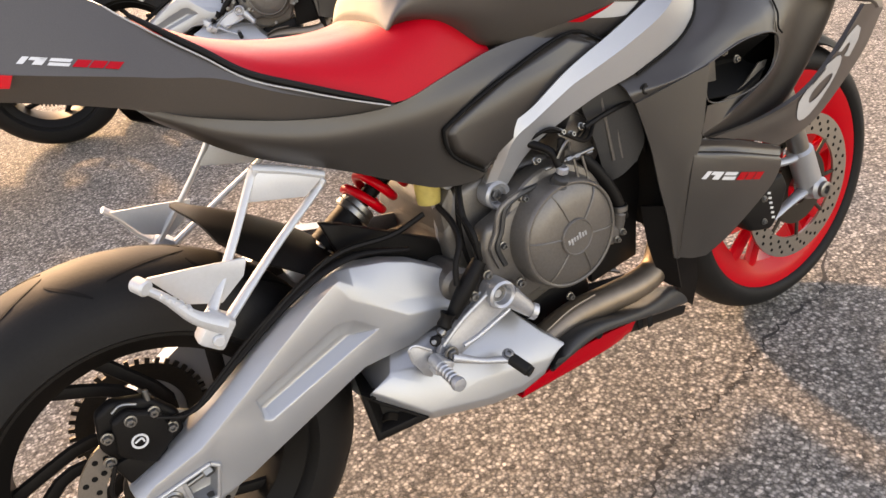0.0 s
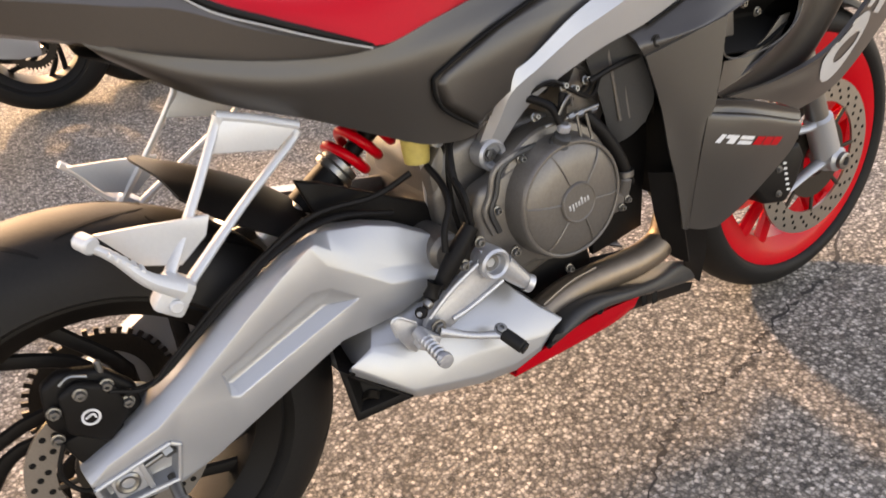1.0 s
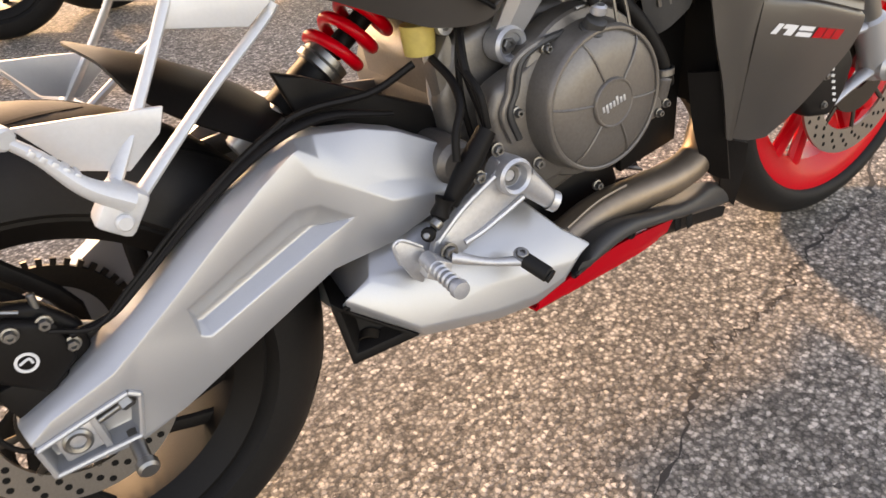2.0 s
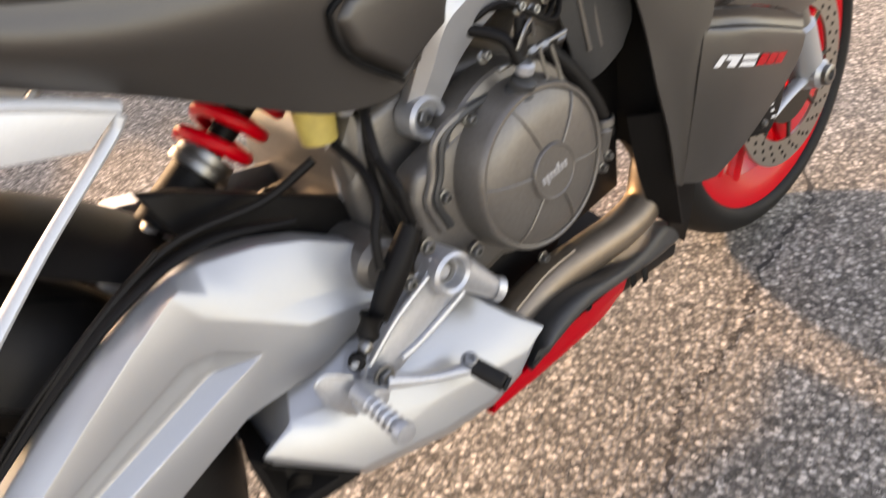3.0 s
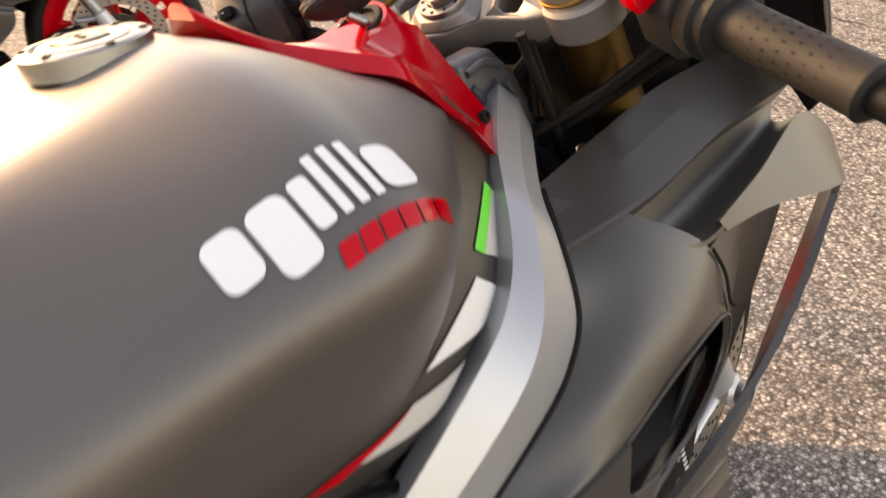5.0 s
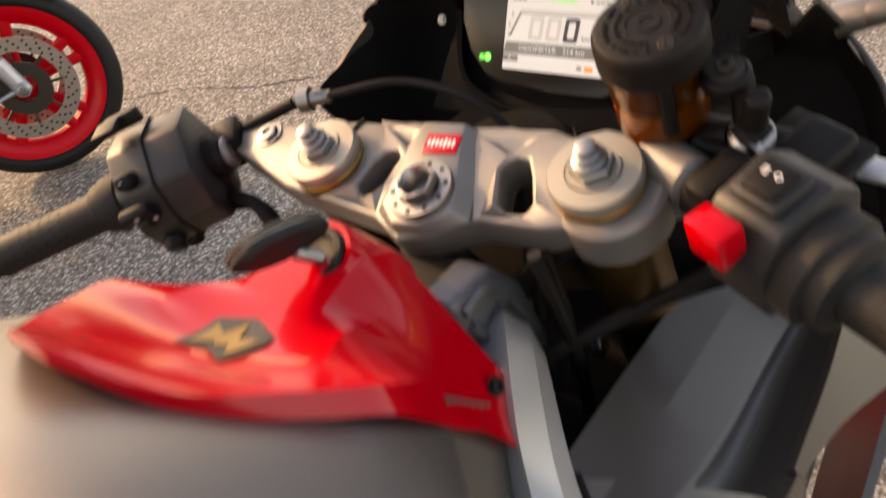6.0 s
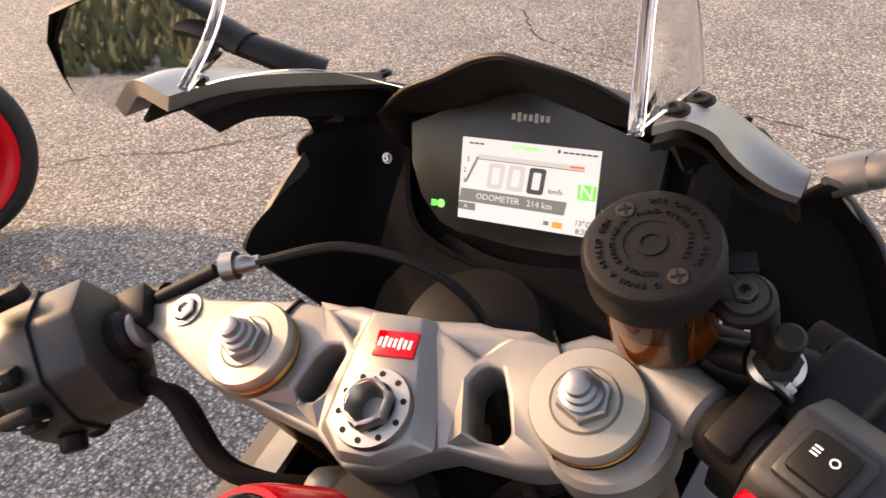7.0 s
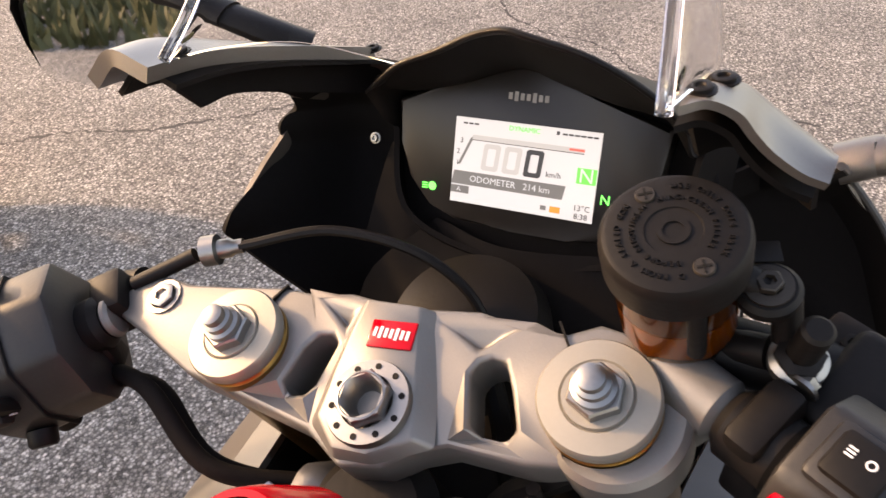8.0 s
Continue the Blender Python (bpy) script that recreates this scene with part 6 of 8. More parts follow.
def facet_box(outline, z0, z1, m, bevel=0.003, shrink=1.0):
    """A prism along m's z over an outline in its x and y."""
    bm = bmesh.new()
    a = [bm.verts.new((x, y, z0)) for x, y in outline]
    b = [bm.verts.new((x * shrink, y * shrink, z1)) for x, y in outline]
    bm.faces.new(a[::-1])
    bm.faces.new(b)
    for i in range(len(a)):
        bm.faces.new((a[i], a[(i + 1) % len(a)], b[(i + 1) % len(a)], b[i]))
    bmesh.ops.bevel(bm, geom=bm.edges[:], offset=bevel, segments=2, affect="EDGES", profile=0.5)
    bmesh.ops.transform(bm, matrix=m, verts=bm.verts)
    return bm


def left_controls():
    c = new("left_switchgear")
    c.parent = bike
    m = frame_of(LA + LD * 0.056, LD)
    out = [(-0.032, -0.032), (0.010, -0.046), (0.042, -0.030), (0.048, -0.004), (0.034, 0.028), (0.002, 0.046), (-0.030, 0.040), (-0.038, 0.002)]
    part("housing", facet_box([(x * 0.92, y * 0.92) for x, y in out], -0.040, 0.024, m, 0.004, 1.05), SWITCH, c, "faceted black switch housing", 25)
    pad = m @ pose(0.040, 0.010, 0.012, 0, 0, -28)
    part("joystick_pad", box((0.010, 0.030, 0.026), pad, 0.004), BLACK, c)
    part("pad_button", box((0.008, 0.012, 0.012), pad @ pose(0.006, 0, 0), 0.003), RUBBER, c)
    for y, z in ((0.010, 0), (-0.010, 0), (0, 0.009), (0, -0.009)):
        part("pad_mark", box((0.0008, 0.003, 0.003), pad @ pose(0.0054, y, z)), PALE, c)
    part("horn_button", lathe([(0.0085, 0), (0.0085, 0.008), (0.0070, 0.010), (0, 0.0105)], m @ axis((0.042, -0.020, 0.008), (0.9, -0.45, 0.1)), 20), BLACK, c)
    part("indicator_switch", lathe([(0.0080, 0), (0.0080, 0.010), (0.0065, 0.012), (0, 0.0125)], m @ axis((0.020, -0.038, 0.010), (0.5, -0.85, 0.1)), 20), BLACK, c)
    part("mode_button", box((0.012, 0.018, 0.016), m @ pose(0.024, 0.032, 0.010, 0, 0, -52), 0.004), BLACK, c)
    part("button_mark", box((0.0008, 0.006, 0.0012), m @ pose(0.0305, 0.0375, 0.010, 0, 0, -52)), WHITE, c)
    part("housing_seam", facet_box([(x * 0.985, y * 0.985) for x, y in out], -0.010, -0.0085, m, 0.0004), DEEP, c)
    part("flash_trigger", join(box((0.010, 0.012, 0.030), m @ pose(-0.022, 0.050, 0.004, 0, 0, 20), 0.003), box((0.020, 0.006, 0.020), m @ pose(-0.010, 0.056, 0.012, 0, 0, 10), 0.002)), BLACK, c)
    lev = [LA + LD * 0.005 + Vector((0.032, 0.0, 0.010)), LA + LD * 0.08 + Vector((0.060, 0, 0.012)), LA + LD * 0.22 + Vector((0.055, 0, 0.0))]
    part("clutch_lever", tube(lev, [0.008, 0.0065, 0.0055], 18, 10, 0.7), BLACK, c, "black clutch lever")
    part("lever_perch", join(box((0.030, 0.030, 0.022), frame_of(LA + LD * 0.012 + Vector((0.018, 0, 0.004)), LD), 0.004), tube([LA + Vector((0.02, 0, 0.01)), Vector((1.124, 0.160, 0.966))], 0.0048, 8, 10)), BLACK, c)
    part("cable_adjuster", join(lathe([(0.005, 0), (0.0095, 0.001), (0.0095, 0.010), (0.006, 0.011), (0.006, 0.018), (0.0045, 0.020), (0.0045, 0.026)], axis((1.128, 0.158, 0.966), (0.45, -0.85, 0.05)), 20)), STEEL, c, "knurled cable adjuster")
    part("clutch_cable", tube([(1.138, 0.136, 0.968), (1.165, 0.085, 0.972), (1.178, 0.03, 0.955), (1.175, -0.005, 0.92), (1.15, -0.01, 0.87)], 0.0032, 30, 8), BLACK, c)
    part("wire_loom", tube([m @ Vector((0.0, -0.034, -0.015)), Vector((1.06, 0.16, 0.915)), Vector((1.04, 0.10, 0.895)), Vector((1.06, 0.05, 0.88))], 0.0055, 24, 10), MATT, c)
    part("wire_loom", tube([m @ Vector((0.012, -0.034, -0.015)), Vector((1.07, 0.165, 0.905)), Vector((1.05, 0.11, 0.885)), Vector((1.07, 0.06, 0.86))], 0.0045, 24, 10), MATT, c)
    return c


left_controls()


def right_controls():
    c = new("right_switchgear")
    c.parent = bike
    m = frame_of(RA + RD * 0.048 + Vector((0, -0.002, 0.004)), RD)
    out = [(-0.030, -0.026), (-0.032, 0.012), (-0.018, 0.030), (0.014, 0.033), (0.030, 0.016), (0.030, -0.018), (0.010, -0.032), (-0.014, -0.034)]
    part("housing", facet_box(out, -0.014, 0.026, m, 0.004), SWITCH, c, "black plastic switch housing", 25)
    part("stop_switch", facet_box([(-0.008, -0.013), (-0.008, 0.013), (0.008, 0.010), (0.008, -0.010)], -0.008, 0.014, m @ pose(-0.033, 0.028, 0.000), 0.0025), RED, c, "red engine stop switch")
    btn = m @ pose(-0.002, 0.035, 0.006)
    part("button_frame", box((0.026, 0.006, 0.026), btn, 0.003), SWITCH, c)
    b = part("light_button", box((0.019, 0.005, 0.019), btn @ pose(0, 0.004, 0), 0.0025), BLACK, c, "black rocker button with white light symbols")
    for k in range(3):
        part("symbol", box((0.0007, 0.0004, 0.003), btn @ pose(0.003 - 0.0015 * k, 0.0068, -0.004)), WHITE, b)
    part("symbol", lathe([(0.0012, 0), (0.0018, 0), (0.0018, 0.0004), (0.0012, 0.0004)], btn @ axis((0.0015, 0.0066, 0.003), (0, 1, 0)), 16, closed=True), WHITE, b)
    part("master_cylinder", join(tube([RA + Vector((0.030, 0.006, 0.008)), RA + RD * 0.05 + Vector((0.050, 0, 0.012))], 0.0150, 10, 18), box((0.05, 0.034, 0.030), frame_of(RA + RD * 0.055 + Vector((0.045, 0, 0.010)), RD), 0.006, 3)), BLACK, c, "black radial master cylinder")
    cl = part("perch_clamp", box((0.034, 0.042, 0.016), frame_of(RA + RD * 0.020 + Vector((0.004, 0, 0.0)), RD), 0.004), BLACK, c)
    for yy in (-0.014, 0.014):
        part("bolt", bolt(frame_of(RA + RD * 0.020, RD) @ Vector((0.022, yy, 0)), frame_of(RA, RD).to_3x3() @ Vector((1, 0, 0)), 0.005, 0.006), STEEL, cl)
    part("nipple_cap", join(rod((1.127, -0.172, 0.985), (1.117, -0.176, 1.006), 0.0062, 18), lathe([(0.009, 0), (0.010, 0.002), (0.010, 0.004), (0.006, 0.006)], axis((1.129, -0.171, 0.980), (-0.4, -0.1, 0.9)), 6)), BLACK, c, "black rubber nipple cap")
    part("union_nut", lathe([(0.007, -0.006), (0.0115, -0.005), (0.0115, 0.0), (0.009, 0.002)], axis((1.129, -0.171, 0.980), (-0.4, -0.1, 0.9)), 28), STEEL, c)
    e = frame_of(Vector((1.143, -0.190, 0.960)), RD)
    plate = part("pivot_plate", box((0.042, 0.006, 0.050), e @ pose(0.004, 0.004, 0.004), 0.003), BLACK, c)
    part("emblem", lathe([(0.005, 0), (0.0085, 0), (0.0085, 0.0008), (0.005, 0.0008)], e @ axis((-0.006, 0.0075, 0.0), (0, 1, 0)), 24, closed=True), WHITE, plate, "small white ring emblem")
    part("bolt", bolt(e @ Vector((0.012, 0.007, -0.006)), e.to_3x3() @ Vector((0, 1, 0)), 0.005, 0.004), BLACK, plate)
    lev = [Vector((1.165, -0.205, 0.952)), Vector((1.150, -0.27, 0.945)), Vector((1.110, -0.36, 0.93))]
    part("brake_lever", tube(lev, [0.010, 0.0075, 0.006], 20, 12, 0.6), CAST, c, "polished brake lever")
    part("throttle_cable", tube([m @ Vector((0.0, -0.034, 0.01)), Vector((1.11, -0.17, 0.91)), Vector((1.10, -0.12, 0.87)), Vector((1.07, -0.07, 0.84))], 0.005, 24, 8), BLACK, c)
    part("throttle_cable", tube([m @ Vector((0.01, -0.034, 0.014)), Vector((1.12, -0.175, 0.90)), Vector((1.12, -0.12, 0.86)), Vector((1.09, -0.06, 0.82))], 0.005, 24, 8), BLACK, c)
    part("wire_loom", tube([(1.09, -0.09, 0.92), (1.085, -0.05, 0.88), (1.07, -0.05, 0.83), (1.03, -0.055, 0.78)], 0.007, 24, 8), BLACK, c)
    part("fork_hose", tube([(1.13, -0.03, 0.93), (1.11, -0.045, 0.90), (1.10, -0.05, 0.84)], 0.006, 16, 8), BLACK, c)
    return c


right_controls()


def reservoir():
    r = new("brake_fluid_reservoir")
    r.parent = bike
    top = Vector((1.1165, -0.1225, 1.0395))
    n = Vector((-0.39, -0.02, 0.92)).normalized()
    y = (Vector((1, 0, 0)) - n * n.x).normalized()
    m = Matrix.Translation(top) @ Matrix((y.cross(n), y, n)).transposed().to_4x4()
    cap = part("cap", lathe([(0, -0.0006), (0.0105, -0.0006), (0.0108, 0), (0.0245, 0), (0.0265, -0.0008), (0.0280, -0.003), (0.0284, -0.006), (0.0284, -0.019), (0.0268, -0.021), (0, -0.021)], m, 64), BLACK, r, "black screw-down cap with raised lettering", 30)
    for x, yy in ((-0.0141, 0.0136), (0.0141, -0.0136)):
        s = part("screw", lathe([(0, 0.0006), (0.0036, 0.0006), (0.0040, 0), (0.0040, -0.001)], m @ pose(x, yy, 0.0004), 20), CHAIN, cap)
        for q in (25, 115):
            part("slot", box((0.0055, 0.001, 0.0004), m @ pose(x, yy, 0.0012, 0, 0, q)), DEEP, s)
    part("emblem", lathe([(0.0040, 0), (0.0062, 0), (0.0062, 0.0006), (0.0040, 0.0006)], m @ pose(0, 0, -0.0004), 28, closed=True), BLACK, cap)
    for text, rad, size, start in (("USE ONLY DOT4 BRAKE FLUID FROM A SEALED CONTAINER ", 0.0205, 0.0034, 104), ("WARNING-CLEAN FILLER CAP BEFORE REMOVING-", 0.0150, 0.0031, 150)):
        for i, ch in enumerate(text):
            if ch == " ":
                continue
            a = radians(start - 360 * i / len(text))
            if any(abs(rad * math.cos(a) - x) < 0.0052 and abs(rad * math.sin(a) - yy) < 0.0052 for x, yy in ((-0.0141, 0.0136), (0.0141, -0.0136))):
                continue
            lettering("letter", ch, size, m @ pose(rad * math.cos(a), rad * math.sin(a), 0.0003, 0, 0, math.degrees(a) - 90), BLACK, cap, 0.0005)
    part("cup", lathe([(0.0, -0.021), (0.0258, -0.021), (0.0250, -0.062), (0.0232, -0.070), (0.012, -0.073), (0, -0.073)], m, 48), AMBER, r, "clear cup with amber brake fluid")
    part("cup_rear", lathe([(0, -0.022), (0.0215, -0.022), (0.0210, -0.042), (0, -0.042)], m, 24), TAN, r)
    part("fluid", lathe([(0, -0.043), (0.0215, -0.043), (0.0205, -0.064), (0.018, -0.069), (0, -0.070)], m, 28), FLUID, r, "amber brake fluid")
    for x, yy in ((-0.0125, 0.020), (0.0125, -0.020)):
        part("screw_post", rod(m @ Vector((x, yy, -0.056)), m @ Vector((x, yy, -0.020)), 0.004), BLACK, r)
    ear = Vector((1.1295, -0.1565, 1.012))
    br = part("bracket", join(rod(m @ Vector((0.018, 0.004, -0.026)), ear - n * 0.004, 0.0065, 14), rod(ear - n * 0.008, ear, 0.0125, 28, 0.002), rod(ear - n * 0.006 + Vector((0.006, -0.006, 0)), ear + Vector((0.004, -0.012, -0.05)), 0.006, 14)), BLACK, r)
    part("washer", lathe([(0.0055, 0), (0.0092, 0), (0.0092, 0.0012), (0.0055, 0.0016)], axis(ear, n), 24, closed=True), CHAIN, br)
    part("bolt", bolt(ear, n, 0.0052, 0.005), CHAIN, br)
    part("clip", box((0.010, 0.012, 0.0015), Matrix.Translation(ear + Vector((0.014, 0.004, 0.006))) @ pose(0, 0, 0, 0, -20, 20), 0.0004), BLACK, br)
    part("outlet_hose", tube([m @ Vector((0.0, -0.004, -0.060)), m @ Vector((0.012, -0.004, -0.074)), Vector((1.135, -0.160, 0.975))], 0.0075, 16, 12), BLACK, r)
    return r


reservoir()

DISPLAY = glow("display_white", (0.80, 0.90, 1.0), 0.15)
D_GREY = glow("display_grey", (0.62, 0.68, 0.72), 0.15)
D_DARK = glow("display_dark_grey", (0.28, 0.30, 0.31), 0.08)
D_BLACK = material("display_black", (0.01, 0.01, 0.012), 0.3)
D_GREEN = glow("display_green", (0.05, 0.9, 0.12), 0.25)
D_RED = glow("display_red", (0.9, 0.15, 0.12), 0.2)
D_ORANGE = glow("display_orange", (0.95, 0.30, 0.05), 0.24)
LED_GREEN = glow("green_lamp", (0.02, 1.0, 0.15), 0.6)
GLOSS = material("black_gloss_panel", (0.014, 0.0115, 0.010), 0.34, 0, 0.2, 60, spec=0.35)


def dashboard():
    d = new("instrument_panel")
    d.parent = bike
    m = Matrix.Translation((1.2627, 0.0034, 0.9738)) @ pose(0, 0, 0, 2.7, 21.6, 2.9) @ Matrix(((0, 0, -1, 0), (-1, 0, 0, 0), (0, 1, 0, 0), (0, 0, 0, 1))) @ pose(-0.001, 0.0015, -0.0006)
    out = [(-0.0875, 0.0051), (-0.0925, 0.034), (-0.053, 0.047), (-0.016, 0.061), (0.008, 0.061), (0.045, 0.0415), (0.0910, 0.0335), (0.087, 0.0), (0.076, -0.0264), (0.056, -0.0415), (0.034, -0.0437), (-0.004, -0.0440), (-0.045, -0.0425), (-0.0640, -0.0355), (-0.0805, -0.0175)]
    bm = bmesh.new()
    a = [bm.verts.new((x, y, -0.03)) for x, y in out]
    b = [bm.verts.new((x, y, 0.0)) for x, y in out]
    bm.faces.new(a[::-1])
    bm.faces.new(b)
    for i in range(len(a)):
        bm.faces.new((a[i], a[(i + 1) % len(a)], b[(i + 1) % len(a)], b[i]))
    bmesh.ops.bevel(bm, geom=bm.edges[:], offset=0.003, segments=2, affect="EDGES", profile=0.5)
    bmesh.ops.transform(bm, matrix=m, verts=bm.verts)
    part("housing", bm, GLOSS, d, "glossy black panel housing")
    W, H = 0.0973, 0.0561
    s = m @ pose(0.001, -0.0015, 0.0006)
    disp = part("display", box((W, H, 0.001), s), DISPLAY, d, "lit colour display in neutral gear")

    def at(u, v, z=0.0006):
        return s @ pose((u - 0.5) * W, (0.5 - v) * H, z)

    def patch(name, u0, u1, v0, v1, mat, z=0.0007, slant=0.0):
        q = bmesh.new()
        pts = [(u0, v1), (u1, v1), (u1 + slant, v0), (u0 + slant, v0)]
        q.faces.new([q.verts.new(at(u, v, z).translation) for u, v in pts])
        return part(name, q, mat, disp, "", 0)

    patch("tach_band", 0.13, 0.90, 0.19, 0.245, D_GREY)
    patch("tach_line", 0.13, 0.90, 0.245, 0.253, D_BLACK)
    patch("tach_slope", 0.035, 0.055, 0.22, 0.55, D_DARK, 0.0007, 0.085)
    patch("redline", 0.80, 0.90, 0.20, 0.225, D_RED, 0.0009)
    for k in range(3):
        patch("temperature_bar", 0.055 + 0.04 * k, 0.088 + 0.04 * k, 0.055, 0.075, D_BLACK)
    for k in range(6):
        patch("fuel_bar", 0.745 + 0.04 * k, 0.778 + 0.04 * k, 0.05, 0.07, D_BLACK)
    patch("fuel_icon", 0.705, 0.725, 0.035, 0.075, D_BLACK)
    patch("odometer_band", 0.0, 0.79, 0.625, 0.785, D_DARK, 0.0007, 0.015)
    patch("gear_tile", 0.868, 0.995, 0.40, 0.575, D_GREEN)
    patch("mode_tile", 0.0, 0.135, 0.80, 0.89, D_DARK)
    patch("warning_tile", 0.715, 0.785, 0.875, 0.945, D_ORANGE)
    patch("lamp_icon", 0.65, 0.69, 0.88, 0.93, D_DARK)
    lettering("gear_letter", "N", 0.0125, at(0.932, 0.49, 0.0012), DISPLAY, disp, 0.0001)
    lettering("mode_text", "DYNAMIC", 0.0046, at(0.49, 0.065, 0.0010), D_GREEN, disp, 0.0001)
    for k, mat in enumerate((D_GREY, D_GREY, D_BLACK)):
        ring = bmesh.new()
        o = [(-0.060, -0.135), (-0.045, -0.155), (0.045, -0.155), (0.060, -0.135), (0.060, 0.135), (0.045, 0.155), (-0.045, 0.155), (-0.060, 0.135)]
        q = [(u * 0.48, v * 0.66) for u, v in o]
        vo = [ring.verts.new(at(0.275 + 0.150 * k + u - v * 0.05, 0.43 + v, 0.0010).translation) for u, v in o]
        vi = [ring.verts.new(at(0.275 + 0.150 * k + u - v * 0.05, 0.43 + v, 0.0010).translation) for u, v in q]
        for i in range(8):
            ring.faces.new((vo[i], vo[(i + 1) % 8], vi[(i + 1) % 8], vi[i]))
        part("speed_digit", ring, mat, disp, "", 0)
    lettering("speed_unit", "km/h", 0.0050, at(0.715, 0.525, 0.0010), D_BLACK, disp, 0.0001)
    lettering("odometer_text", "ODOMETER   214 km", 0.0060, at(0.42, 0.705, 0.0012), DISPLAY, disp, 0.0001)
    lettering("temperature_text", "13\u00b0C", 0.0052, at(0.925, 0.85, 0.0010), D_BLACK, disp, 0.0001)
    lettering("clock_text", "8:38", 0.0052, at(0.925, 0.945, 0.0010), D_BLACK, disp, 0.0001)
    for t, v in (("3", 0.27), ("2", 0.40), ("1", 0.53)):
        lettering("tach_digit", t, 0.0048, at(0.055 if t == "3" else 0.035, v, 0.0010), D_BLACK, disp, 0.0001)
    lettering("mode_letter", "A", 0.0042, at(0.06, 0.845, 0.0012), DISPLAY, disp, 0.0001)
    part("beam_lamp", lathe([(0, 0.001), (0.0025, 0.001), (0.003, 0)], m @ pose(-0.062, -0.022, 0.0002), 16), LED_GREEN, d, "lit green lamp")
    for k in range(3):
        part("beam_ray", box((0.004, 0.0007, 0.0004), m @ pose(-0.0675, -0.0205 - 0.0016 * k, 0.0004)), LED_GREEN, d)
    lettering("neutral_lamp", "N", 0.0085, m @ pose(0.056, -0.014, 0.0004), LED_GREEN, d, 0.0001)
    for k in range(7):
        part("maker_mark", box((0.0026, 0.0042 if k not in (1, 4) else 0.006, 0.0004), m @ pose(-0.004 + 0.0040 * k - 0.008, 0.043, 0.0003)), CASE, d)
    part("panel_screw", bolt(m @ Vector((-0.112, 0.004, -0.006)), m.to_3x3() @ Vector((0, 0, 1)), 0.003, 0.003), STEEL, d)
    return d


dashboard()


